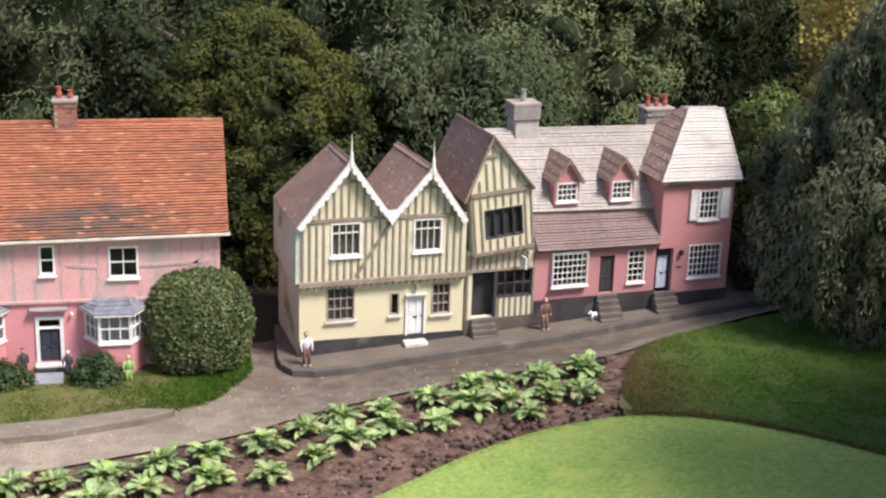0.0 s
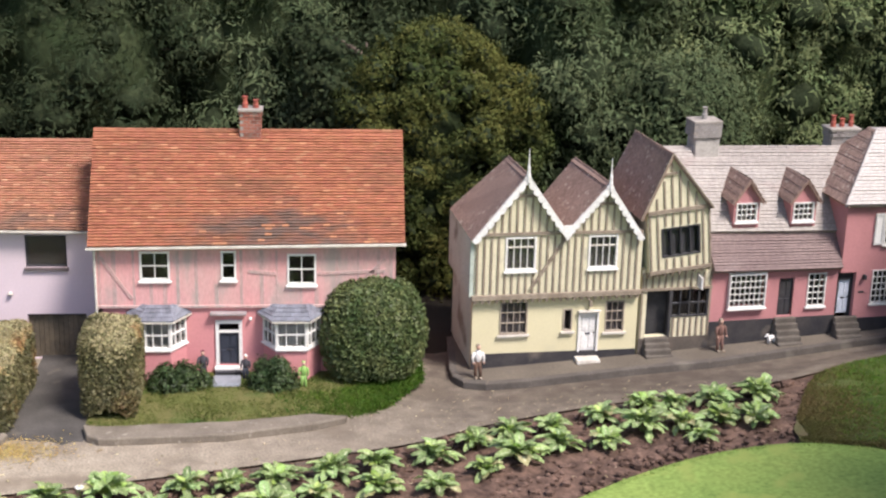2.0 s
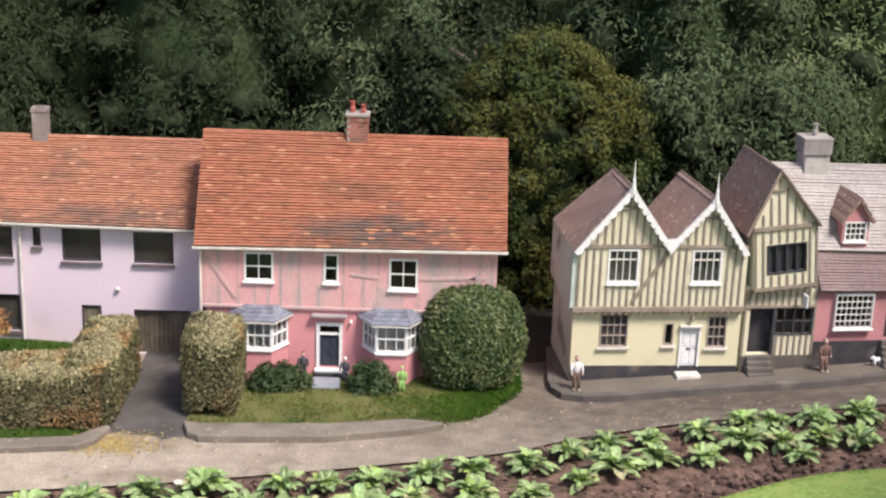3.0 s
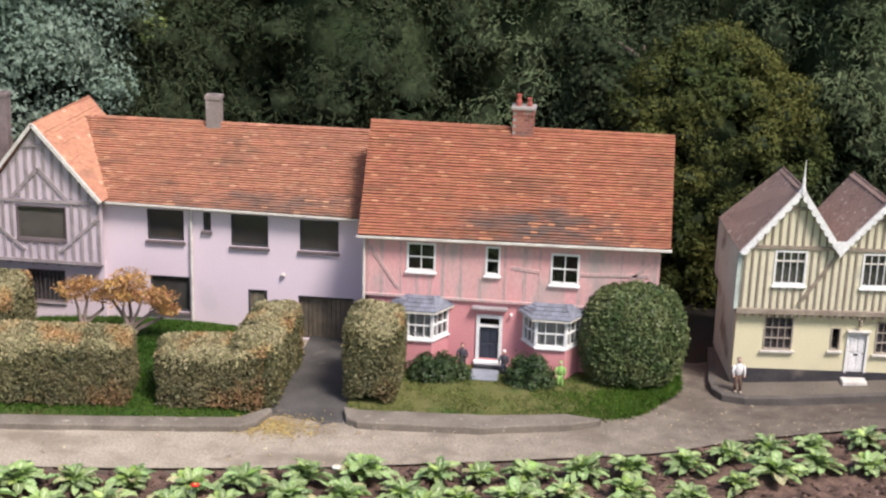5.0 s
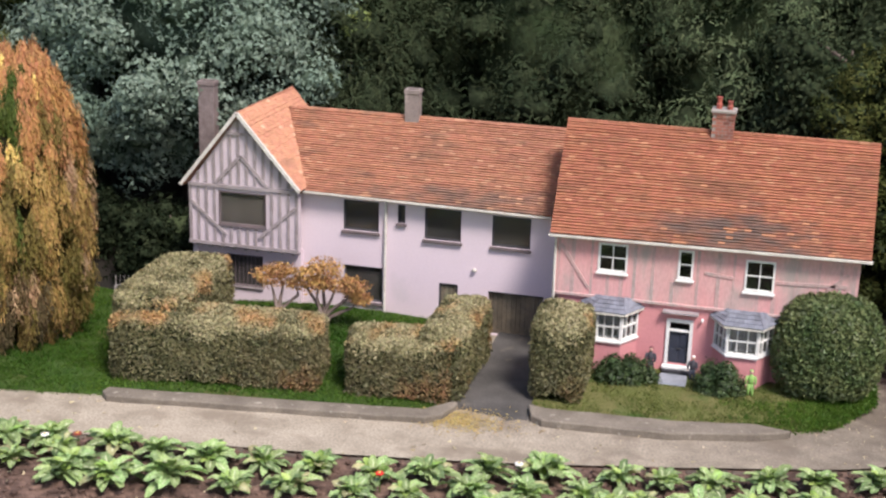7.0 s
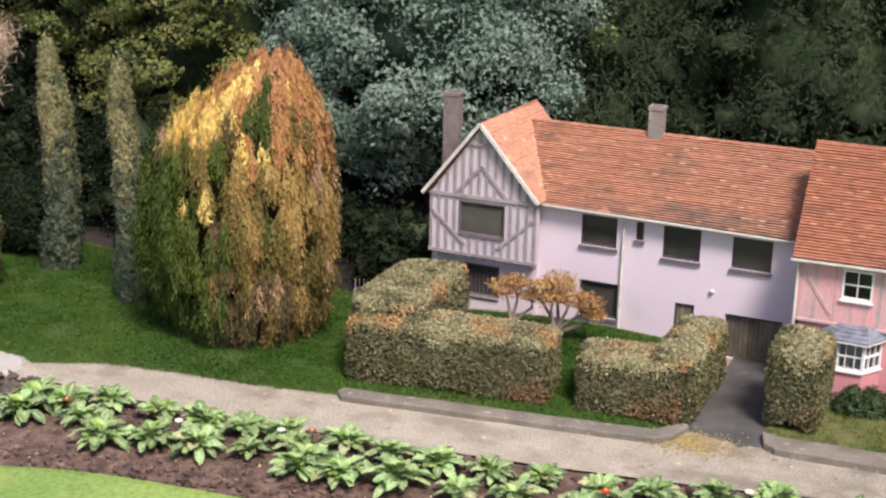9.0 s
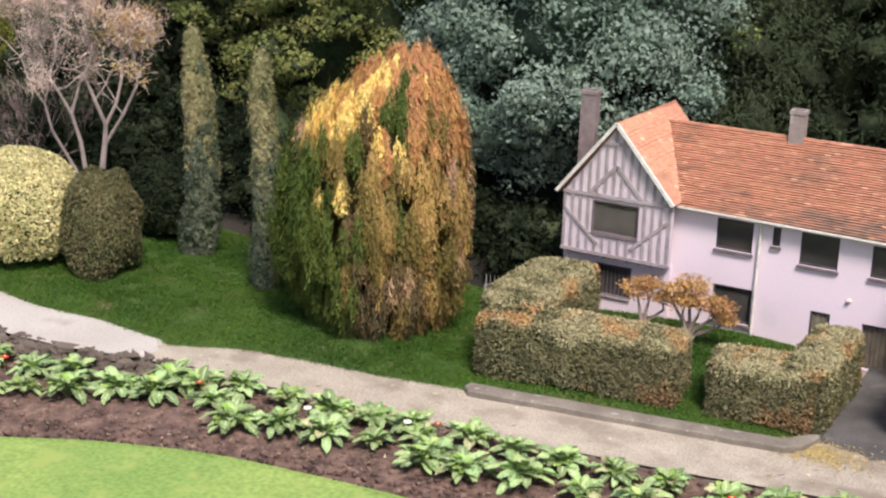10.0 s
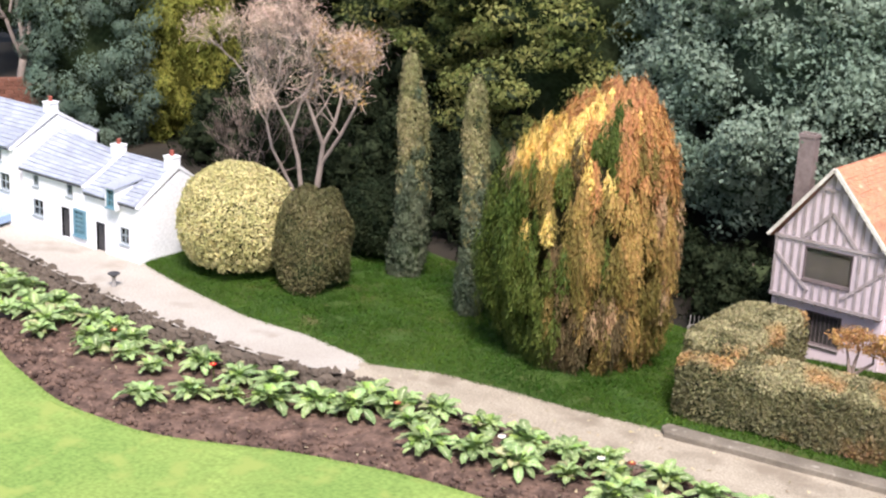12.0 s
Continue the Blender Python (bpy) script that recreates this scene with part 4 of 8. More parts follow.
def pink_house():
    h = thing("pink_house", "pink rendered timber-framed house with a steep orange tiled roof", "house", place(-0.891, 5.417))
    W, D, ZE, ZR = 1.2, 0.60, 0.535, 0.925
    w1, w2, w3 = (0.188, 0.303, 0.402, 0.521), (0.497, 0.556, 0.403, 0.523), (0.751, 0.863, 0.383, 0.510)
    dr = (0.484, 0.561, 0.052, 0.187)
    bay1, bay2 = (0.165, 0.345, 0.13, 0.29), (0.675, 0.865, 0.13, 0.29)
    up = (0.015, 1.170, 0.297, 0.575)
    part("lower_wall", Shape().wall(0.015, 1.165, -0.02, 0.297, 0, 0.03, [(dr[0], dr[1], dr[2], dr[3] + 0.04), (bay1[0], bay1[1], 0.15, 0.262), (bay2[0], bay2[1], 0.15, 0.262)]), pink_render, h, "smooth pink painted render")
    part("upper_wall", Shape().wall(*up, -0.006, 0.03, [w1, w2, w3]), pink_faded, h, "faded pink plaster with weathered timbers")
    part("side_wall", gable_side(0.0, D, -0.02, ZE, ZR, 0.015, 0.04), pink_faded, h)
    part("side_wall", gable_side(0.0, D, -0.02, ZE, ZR, 1.14, 1.165), pink_faded, h)
    part("back_wall", Shape().wall(0.04, 1.14, -0.02, ZE, D - 0.03, D, []), pink_faded, h)
    part("inside", Shape().box(0.05, 1.13, 0.16, 0.18, 0, ZE), room_shade, h)
    rng = np.random.default_rng(3)
    s = 0.03
    while s < 1.16:
        wd = rng.uniform(0.008, 0.018)
        blocked = [w for w in (w1, w2, w3) if w[0] - 0.012 < s + wd and s < w[1] + 0.012]
        top = 0.525
        if blocked:
            z1 = blocked[0][2] - 0.014
            part("stud", Shape().box(s, s + wd, -0.0072, -0.004, 0.302, z1), grey_timber, h)
        else:
            part("stud", Shape().box(s, s + wd, -0.0072, -0.004, 0.302, top), grey_timber, h)
        s += wd + rng.uniform(0.03, 0.085)
    for p, q in (((0.04, 0.50), (0.155, 0.33)), ((1.13, 0.49), (0.96, 0.32)), ((0.60, 0.44), (0.71, 0.43)), ((0.87, 0.43), (1.13, 0.44))):
        part("brace", Shape().bar(p, q, 0.012, -0.0095, -0.004), grey_timber, h)
    part("rail", Shape().box(0.012, 1.168, -0.012, 0.0, 0.292, 0.303, 0.002), grey_timber, h)
    for a, cols in ((w1, 2), (w2, 1), (w3, 2)):
        window(h, *a, -0.006, cols, 2, white_paint, fw=0.008, bw=0.004, curtain=None, each=True)
    # canted bay windows with lead roofs
    for s0, s1 in ((0.152, 0.358), (0.655, 0.880)):
        z0, z1, dp, cut = 0.139, 0.262, 0.085, 0.052
        plan = [(s0, 0.0), (s0 + cut, -dp), (s1 - cut, -dp), (s1, 0.0)]
        by = part("bay_window", Shape().add([(s, d, z) for z in (-0.02, z0) for s, d in plan], [(0, 1, 5, 4), (1, 2, 6, 5), (2, 3, 7, 6), (4, 5, 6, 7)]), pink_render, h, "canted bay with white sashes")
        part("sill", Shape().add([(s + (0.008 if i == 3 else -0.008 if i == 0 else 0), d - (0.01 if i in (1, 2) else 0), z) for z in (z0 + 0.003, z0 + 0.010) for i, (s, d) in enumerate(plan)], [(0, 1, 5, 4), (1, 2, 6, 5), (2, 3, 7, 6), (4, 5, 6, 7), (3, 2, 1, 0)]), white_paint, by)
        for (ax, ay), (bx, by_) in zip(plan[:-1], plan[1:]):
            ln = math.hypot(bx - ax, by_ - ay)
            ang = math.atan2(by_ - ay, bx - ax)
            bend = lambda x, y, z, ax=ax, ay=ay, c=math.cos(ang), s_=math.sin(ang): (ax + x * c - y * s_, ay + x * s_ + y * c, z)
            sh = Shape(bend).wall(0.0, ln, z0 + 0.010, z1, -0.002, 0.012, [(0.008, ln - 0.008, z0 + 0.018, z1 - 0.008)])
            cols = 3 if ln > 0.09 else 1
            sash = part("sash", sh, white_paint, by)
            for k in range(1, cols):
                part("glazing_bar", Shape(bend).box(ln * k / cols - 0.002, ln * k / cols + 0.002, 0.0, 0.008, z0 + 0.018, z1 - 0.008), white_paint, by)
            bars = Shape(bend).box(0.006, ln - 0.006, 0.0005, 0.0085, (z0 + z1) / 2 + 0.002, (z0 + z1) / 2 + 0.007)
            part("glazing_bar", bars, white_paint, by)
            part("pane", Shape(bend).box(0.008, ln - 0.008, 0.004, 0.006, z0 + 0.018, z1 - 0.008), glass, by)
            if ln > 0.06:
                cu = Shape(bend)
                for k in range(8):
                    u = ln * (0.06 + 0.88 * k / 8)
                    cu.add([(u, 0.020, z0 + 0.018), (u + ln * 0.11, 0.028, z0 + 0.018), (u + ln * 0.11, 0.028, z1 - 0.01), (u, 0.020, z1 - 0.01)], [(0, 1, 2, 3)])
                part("curtain", cu, curtain_cloth, by)
        o = 0.022
        low = [(s0 - o, 0.0), (s0 + cut - o * 0.6, -dp - o), (s1 - cut + o * 0.6, -dp - o), (s1 + o, 0.0)]
        hi = [(s0 + 0.03, 0.0), (s0 + cut + 0.012, -0.012), (s1 - cut - 0.012, -0.012), (s1 - 0.03, 0.0)]
        rf = part("bay_roof", Shape().add([(s, d, z1 - 0.001) for s, d in low] + [(s, d, z1 + 0.007) for s, d in low], [(0, 1, 5, 4), (1, 2, 6, 5), (2, 3, 7, 6), (3, 2, 1, 0), (4, 5, 6, 7)]), old_white, by)
        for i in range(3):
            a, b, c, d = (*low[i], z1 + 0.008), (*low[i + 1], z1 + 0.008), (*hi[i + 1], 0.306), (*hi[i], 0.306)
            tagged(part("lead_tiles", tiles(a, b, c, d, 4, 5 if i == 1 else 4, lift=0.004, wave=0.0, seed=i), lead_grey, by), kind="stuff")
            part("roof_board", Shape().slab(a, b, c, d, (0, 0.004, -0.006)), lead_grey, by)
    door(h, dr[0], dr[1], dr[2], dr[3], 0.0, navy_paint, white_paint, fw=0.013, light=True)
    part("door_hood", Shape().box(0.452, 0.592, -0.030, 0.0, 0.266, 0.275, 0.002), oak_grey, h)
    part("door_step", Shape().box(0.466, 0.578, -0.040, 0.0, 0.010, 0.036, 0.003), plinth_tar, h, "dark stone doorstep")
    part("threshold", Shape().box(0.464, 0.580, -0.026, 0.0, 0.0365, 0.048, 0.003), white_paint, h)
    part("lamp", Shape().ball((0.607, -0.014, 0.247), (0.006, 0.008, 0.008), 10, 6), white_paint, h, "white outside lamp by the door")
    # roof
    ov, e = 0.0, 0.04
    part("gutter", Shape().slab((-0.005, -e - 0.009, ZE + 0.011), (1.208, -e - 0.009, ZE + 0.026), (1.208, -e + 0.002, ZE + 0.027), (-0.005, -e + 0.002, ZE + 0.012), (0, 0, -0.008)), old_white, h, "cream gutter along the eaves")
    part("drainpipe", Shape().tube([(0.02, -0.014, ZE - 0.01), (0.02, -0.012, 0.10)], [0.0055, 0.0055], 8), old_white, h)
    ry = D / 2 - 0.005
    roof(h, "front_roof", [(0, -e, ZE + 0.014), (W + 0.004, -e, ZE + 0.030), (W + 0.006, ry, ZR - 0.001), (-0.006, ry, ZR + 0.001)], 40, 46, tile_orange, seed=2, lift=0.0085)
    roof(h, "back_roof", [(W, D + e, ZE), (0, D + e, ZE), (0, ry, ZR), (W, ry, ZR)], 14, 30, tile_orange, seed=3)
    ridge(h, (-0.006, ry, ZR + 0.001), (W + 0.006, ry, ZR - 0.001), tile_orange, 0.008, 30)
    chimney(h, 0.563, 0.648, ry - 0.03, ry + 0.04, ZR - 0.03, ZR + 0.086, brick_red, pots=2, courses=9, cap=0.003)
    return h


def gable_side(d0, d1, z0, ze, zr, s0, s1):
    """A gable end wall across the depth of a house."""
    m = (d0 + d1) / 2
    sh = Shape()
    poly = [(d0, z0), (d1, z0), (d1, ze), (m, zr - 0.015), (d0, ze)]
    n = len(poly)
    sh.add([(s0, d, z) for d, z in poly] + [(s1, d, z) for d, z in poly], [tuple(range(n - 1, -1, -1)), tuple(range(n, 2 * n))] + [((i + 1) % n, (i + 1) % n + n, i + n, i) for i in range(n)])
    return sh


# ---------------------------------------------------------------- the mauve house
stack_grey = material("stack_grey", (0.27, 0.225, 0.20), (0.20, 0.165, 0.15), scale=16, rough=0.9, bump=0.4, stain=(0.36, 0.31, 0.28), stain_at=0.6, stain_scale=20)
blind_tan = material("blind_tan", (0.125, 0.108, 0.096), (0.095, 0.082, 0.074), scale=14, rough=0.9)


def mauve_house():
    h = thing("mauve_house", "pale mauve rendered house with a timbered gable and orange tiled roof", "house", place(-0.891, 5.62))
    ZE, ZR, RD = 0.553, 0.836, 0.28
    wins = [(-0.919, -0.764, 0.396, 0.528), (-0.683, -0.650, 0.448, 0.527), (-0.567, -0.411, 0.390, 0.527), (-0.281, -0.120, 0.389, 0.521), (-0.915, -0.746, 0.086, 0.241)]
    dr, gr = (-0.499, -0.418, 0.02, 0.205), (-0.288, -0.055, 0.0, 0.192)
    part("wall", Shape().wall(-1.115, 0.005, -0.03, ZE + 0.02, 0, 0.03, wins + [dr, gr]), mauve_render, h, "smooth pale mauve render")
    part("back_wall", Shape().wall(-1.6, 0.005, -0.03, ZE, 0.53, 0.56, []), mauve_render, h)
    part("inside", Shape().box(-1.08, 0.0, 0.13, 0.15, 0.0, ZE), room_shade, h)
    for a in wins:
        fr = part("window", Shape().wall(*a, 0.006, 0.016, [(a[0] + 0.007, a[1] - 0.007, a[2] + 0.007, a[3] - 0.007)]), dark_board, h, "dark window with a drawn blind")
        part("blind", Shape().box(a[0] + 0.002, a[1] - 0.002, 0.0165, 0.0195, a[2] + 0.004, a[3] - 0.004), blind_cloth, fr, "drawn dark grey blind")
        part("pane", Shape().box(a[0] + 0.007, a[1] - 0.007, 0.014, 0.0155, a[2] + 0.007, a[3] - 0.007), glass, fr)
        part("sill", Shape().box(a[0] - 0.006, a[1] + 0.006, -0.012, 0.01, a[2] - 0.012, a[2] - 0.0005, 0.002), sill_grey, fr)
    for s in np.linspace(dr[0], dr[1], 5)[:-1]:
        part("door_board", Shape().box(s + 0.001, s + (dr[1] - dr[0]) / 4 - 0.001, 0.012, 0.02, dr[2], dr[3]), wood_old, h)
    part("door_frame", Shape().wall(dr[0] - 0.002, dr[1] + 0.002, dr[2], dr[3] + 0.002, 0.004, 0.012, [(dr[0] + 0.007, dr[1] - 0.007, -1, dr[3] - 0.007)]), dark_board, h)
    for s in np.linspace(gr[0], gr[1], 13)[:-1]:
        part("garage_board", Shape().box(s + 0.0008, s + (gr[1] - gr[0]) / 12 - 0.0008, 0.022, 0.03, gr[2], gr[3] - 0.002), wood_old, h, "weathered brown garage board")
    part("garage_lintel", Shape().box(gr[0] - 0.004, gr[1] + 0.004, 0.012, 0.022, gr[3] - 0.01, gr[3] + 0.0), dark_board, h)
    part("lamp", Shape().ball((-0.348, -0.008, 0.279), (0.011, 0.010, 0.008), 10, 6), old_white, h, "small white bulkhead lamp")
    part("drainpipe", Shape().tube([(-0.732, -0.010, ZE - 0.005), (-0.733, -0.010, 0.04)], [0.006, 0.006], 8), old_white, h, "pale painted drainpipe")
    part("drainpipe", Shape().tube([(-1.10, -0.03, ZE - 0.005), (-1.108, -0.012, ZE - 0.03), (-1.108, -0.010, 0.30)], [0.005, 0.005, 0.005], 8), old_white, h)
    part("gutter", Shape().slab((-1.085, -0.050, ZE + 0.008), (-0.005, -0.050, ZE - 0.004), (-0.005, -0.038, ZE - 0.003), (-1.085, -0.038, ZE + 0.009), (0, 0, -0.007)), old_white, h)
    # gabled cross wing, jettied over its ground floor
    gd = -0.06
    g0, g1, z0 = -1.588, -1.096, 0.291
    apex = (-1.354, 0.872)
    gw = (-1.451, -1.240, 0.387, 0.532)
    gl = part("gable_wall", Shape().wall(g0, g1, z0, 0.550, gd, gd + 0.03, [gw]).prism([(g0, 0.550), (g1, 0.550), (apex[0], apex[1] - 0.01)], gd, gd + 0.03), mauve_panel, h, "mauve plaster panels between grey timbers")
    lw = (-1.437, -1.272, 0.101, 0.243)
    part("lower_wall", Shape().wall(-1.575, -1.100, -0.03, z0, -0.02, 0.01, [lw]), mauve_render, h)
    part("side_wall", Shape().box(-1.588, -1.568, gd + 0.03, 0.53, -0.03, 0.545), mauve_render, h)
    for a, d in ((gw, gd), (lw, -0.02)):
        fr = part("window", Shape().wall(*a, d - 0.004, d + 0.014, [(a[0] + 0.005, a[1] - 0.005, a[2] + 0.005, a[3] - 0.005)]), sill_grey, h, "dark window with a drawn blind")
        if a is lw:
            for k in range(1, 9):
                x = a[0] + (a[1] - a[0]) * k / 9
                part("glazing_bar", Shape().box(x - 0.0012, x + 0.0012, d + 0.002, d + 0.005, a[2] + 0.009, a[3] - 0.009), sill_grey, fr)
        part("blind", Shape().box(a[0] + 0.004, a[1] - 0.004, d + 0.0085, d + 0.0115, a[2] + 0.004, a[3] - 0.004), blind_tan if a is gw else blind_cloth, fr, "drawn dull brown blind" if a is gw else "drawn dark grey blind")
        part("pane", Shape().box(a[0] + 0.005, a[1] - 0.005, d + 0.006, d + 0.0075, a[2] + 0.005, a[3] - 0.005), glass, fr)
        part("sill", Shape().box(a[0] - 0.003, a[1] + 0.003, d - 0.010, d - 0.004, a[2] - 0.007, a[2], 0.0015), sill_grey if a is gw else oak_grey, fr)
    part("inside", Shape().box(-1.58, -1.12, 0.10, 0.12, 0.0, 0.56), room_shade, h)
    f0, f1 = gd - 0.006, gd - 0.001
    for s in np.linspace(g0 + 0.008, g1 - 0.008, 14):
        if gw[0] - 0.01 < s < gw[1] + 0.01:
            part("stud", Shape().box(s - 0.006, s + 0.006, f0, f1, z0 + 0.012, gw[2] - 0.012), oak_grey, h)
        else:
            part("stud", Shape().box(s - 0.006, s + 0.006, f0, f1, z0 + 0.012, 0.545), oak_grey, h)
        top = 0.558 + (apex[1] - 0.558) * (1 - abs(s - apex[0]) / (0.245 if s < apex[0] else 0.262)) - 0.02
        if top > 0.58:
            part("stud", Shape().box(s - 0.006, s + 0.006, f0, f1, 0.568, top), oak_grey, h)
    for p, q, w in (((g0, 0.552), (g1, 0.556), 0.014), ((g0, z0 + 0.006), (g1, z0 + 0.004), 0.014), ((-1.349, 0.692), (-1.467, 0.562), 0.014), ((-1.349, 0.692), (-1.232, 0.564), 0.014), ((-1.581, 0.482), (-1.42, 0.340), 0.012), ((-1.105, 0.49), (-1.27, 0.340), 0.012), ((-1.42, 0.785), (-1.29, 0.785), 0.012)):
        part("beam", Shape().bar(p, q, w, gd - 0.009, gd - 0.001), oak_grey, h)
    for k in range(9):
        s = g0 + 0.03 + k * 0.054
        part("joist_end", Shape().box(s, s + 0.014, gd - 0.003, -0.018, z0 - 0.014, z0 - 0.001), oak_grey, h)
    for (s0, zz0), s_end in (((-1.612, 0.552), apex[0]), ((-1.082, 0.566), apex[0])):
        part("bargeboard", Shape().bar((s0, zz0), (apex[0], 0.878), 0.014, gd - 0.036, gd - 0.024), old_white, h, "white bargeboard")
    # roofs
    roof(h, "main_roof", [(-1.28, -0.042, ZE + 0.011), (0.0, -0.042, ZE - 0.002), (0.0, RD, ZR), (-1.28, RD, ZR)], 36, 52, tile_orange_pale, seed=5, lift=0.0082)
    roof(h, "back_roof", [(0.0, 0.60, ZE), (-1.30, 0.60, ZE), (-1.30, RD, ZR), (0.0, RD, ZR)], 12, 30, tile_orange_pale, seed=6)
    ridge(h, (-1.22, RD, ZR), (0.0, RD, ZR), tile_orange_pale, 0.009, 26)
    ga, gz = (apex[0], gd - 0.024), 0.880
    back = (apex[0], 0.42)
    # the slope towards the sun takes the brighter tile colour
    roof(h, "gable_roof", [(-1.078, gd - 0.024, 0.568), (-1.04, 0.42, 0.60), (back[0] + 0.062, 0.42, 0.893), (apex[0], gd - 0.024, gz)], 22, 22, tile_orange_lit, seed=7, thick=0.007)
    roof(h, "gable_roof", [(-1.58, 0.42, 0.50), (-1.614, gd - 0.024, 0.552), (apex[0], gd - 0.024, gz), (back[0] + 0.062, 0.42, 0.893)], 22, 22, tile_orange_pale, seed=8, thick=0.007)
    ridge(h, (apex[0], gd - 0.024, gz - 0.004), (apex[0] + 0.062, 0.42, 0.890), tile_orange_pale, 0.007, 10)
    part("back_gable", Shape().prism([(-1.58, 0.5), (-1.11, 0.5), (-1.295, 0.865)], 0.39, 0.41), mauve_render, h)
    chimney(h, -0.733, -0.668, RD - 0.03, RD + 0.025, ZR - 0.06, 0.945, stack_grey, pots=0, courses=0, cap=0.0)
    chimney(h, -1.681, -1.606, 0.27, 0.33, 0.0, 0.905, material("stack_brown", (0.25, 0.20, 0.185), (0.16, 0.125, 0.115), scale=16, rough=0.9), pots=0, courses=0, cap=0.0)
    return h



# ---------------------------------------------------------------- the cream timbered house with two gables
def scalloped(sh, p, q, w, d0, d1, n=9):
    """A bargeboard with a scalloped lower edge from the eave p to the apex q."""
    (s0, z0), (s1, z1) = p, q
    ln = math.hypot(s1 - s0, z1 - z0)
    tx, tz = (s1 - s0) / ln, (z1 - z0) / ln
    nx, nz = (tz, -tx) if s1 > s0 else (-tz, tx)
    for i in range(n):
        a, b = ln * i / n, ln * (i + 1) / n
        m, r = (a + b) / 2, (b - a) / 2
        low = [(m + r * math.cos(math.pi * k / 6), w * 0.55 + w * 0.45 * math.sin(math.pi * k / 6)) for k in range(7)]
        poly = [(a, 0.0), *reversed(low), (b, 0.0)]
        pts = [(s0 + tx * u + nx * v, z0 + tz * u + nz * v) for u, v in poly]
        if s1 < s0:
            pts = pts[::-1]
        sh.prism(pts, d0, d1)
    return sh


def cream_house():
    h = thing("timbered_house", "cream house with two timbered gables and white scalloped bargeboards", "house", place(0.594, 5.499, 0.0, 6.0))
    W, D, J = 0.70, 0.42, 0.307
    gw1, gw2, gw3 = (0.113, 0.227, 0.132, 0.274), (0.377, 0.415, 0.137, 0.233), (0.554, 0.634, 0.126, 0.260)
    dr = (0.449, 0.519, 0.046, 0.210)
    uw1, uw2 = (0.121, 0.247, 0.410, 0.552), (0.461, 0.583, 0.408, 0.549)
    part("lower_wall", Shape().wall(0, 0.69, -0.03, J, 0, 0.03, [gw1, gw2, gw3, (dr[0], dr[1], 0.02, dr[3])]), cream_render, h, "cream painted render")
    part("plinth", Shape().prism([(-0.002, -0.04), (0.69, -0.04), (0.69, 0.046), (0.525, 0.047), (0.442, 0.049), (-0.002, 0.053)], -0.004, 0.0), plinth_tar, h, "black tarred plinth")
    f = -0.022
    up = part("upper_wall", Shape().wall(-0.006, 0.686, J, 0.560, f, 0.02, [uw1, uw2]).prism([(0.0, 0.560), (0.362, 0.560), (0.195, 0.792)], f, 0.02).prism([(0.362, 0.560), (0.672, 0.556), (0.529, 0.752)], f, 0.02), cream_panel, h, "cream plaster panels between brown timbers")
    part("side_wall", Shape().box(-0.0, 0.02, 0.03, D, -0.03, J), side_render, h, "grimy cream side wall")
    part("side_wall", Shape().box(-0.02, 0.0, f, D, J, 0.55), side_render, h, "grimy cream side wall")
    part("side_wall", Shape().box(0.675, 0.69, 0.03, D, -0.03, 0.53), side_render, h)
    part("back_wall", Shape().wall(0, 0.69, -0.03, 0.53, D - 0.02, D).prism([(0.0, 0.53), (0.362, 0.53), (0.215, 0.74)], D - 0.02, D).prism([(0.362, 0.53), (0.68, 0.53), (0.51, 0.73)], D - 0.02, D), side_render, h)
    part("inside", Shape().box(0.03, 0.67, 0.14, 0.16, 0, 0.52), room_shade, h)
    part("jetty_beam", Shape().box(-0.012, 0.692, f - 0.008, 0.0, J - 0.016, J + 0.006, 0.003), oak_brown, h)
    for k in range(24):
        s = 0.0 + k * 0.0293
        part("joist_end", Shape().box(s, s + 0.010, f - 0.004, -0.001, J - 0.030, J - 0.0165), oak_brown, h)
    e0, e1 = f - 0.005, f - 0.001
    for s in np.arange(0.004, 0.686, 0.0285):
        hit = [w for w in (uw1, uw2) if w[0] - 0.008 < s + 0.005 < w[1] + 0.008]
        part("stud", Shape().box(s, s + 0.008, e0, e1, J + 0.007, (hit[0][2] - 0.012) if hit else 0.553), oak_brown, h)
    for c, z0, base, half in ((0.195, 0.792, 0.571, 0.19), (0.529, 0.752, 0.567, 0.155)):
        for k in range(-5, 6):
            s = c + k * 0.030
            top = base + (z0 - base) * (1 - abs(s - c) / half) - 0.022
            if top > base + 0.02:
                part("stud", Shape().box(s - 0.004, s + 0.004, e0, e1, base, top), oak_brown, h)
        part("collar", Shape().bar((c - half * 0.28, z0 - 0.072), (c + half * 0.28, z0 - 0.072), 0.012, e0 - 0.003, e1), oak_brown, h)
    for p, q, w in (((-0.005, 0.565), (0.362, 0.564), 0.013), ((0.362, 0.564), (0.684, 0.559), 0.013), ((0.366, 0.545), (0.228, 0.332), 0.012)):
        part("beam", Shape().bar(p, q, w, e0 - 0.003, e1), oak_brown, h)
    for a, d, m in ((gw1, 0.0, old_white), (gw2, 0.0, old_white), (gw3, 0.0, old_white)):
        cols = 4 if a[1] - a[0] > 0.1 else (3 if a[1] - a[0] > 0.05 else 1)
        window(h, *a, d, cols, 3 if cols > 1 else 1, window_brown, fw=0.005, bw=0.0024, sill=False)
        part("sill", Shape().box(a[0] - 0.010, a[1] + 0.010, -0.014, 0.004, a[2] - 0.008, a[2] - 0.0005), old_white, h)
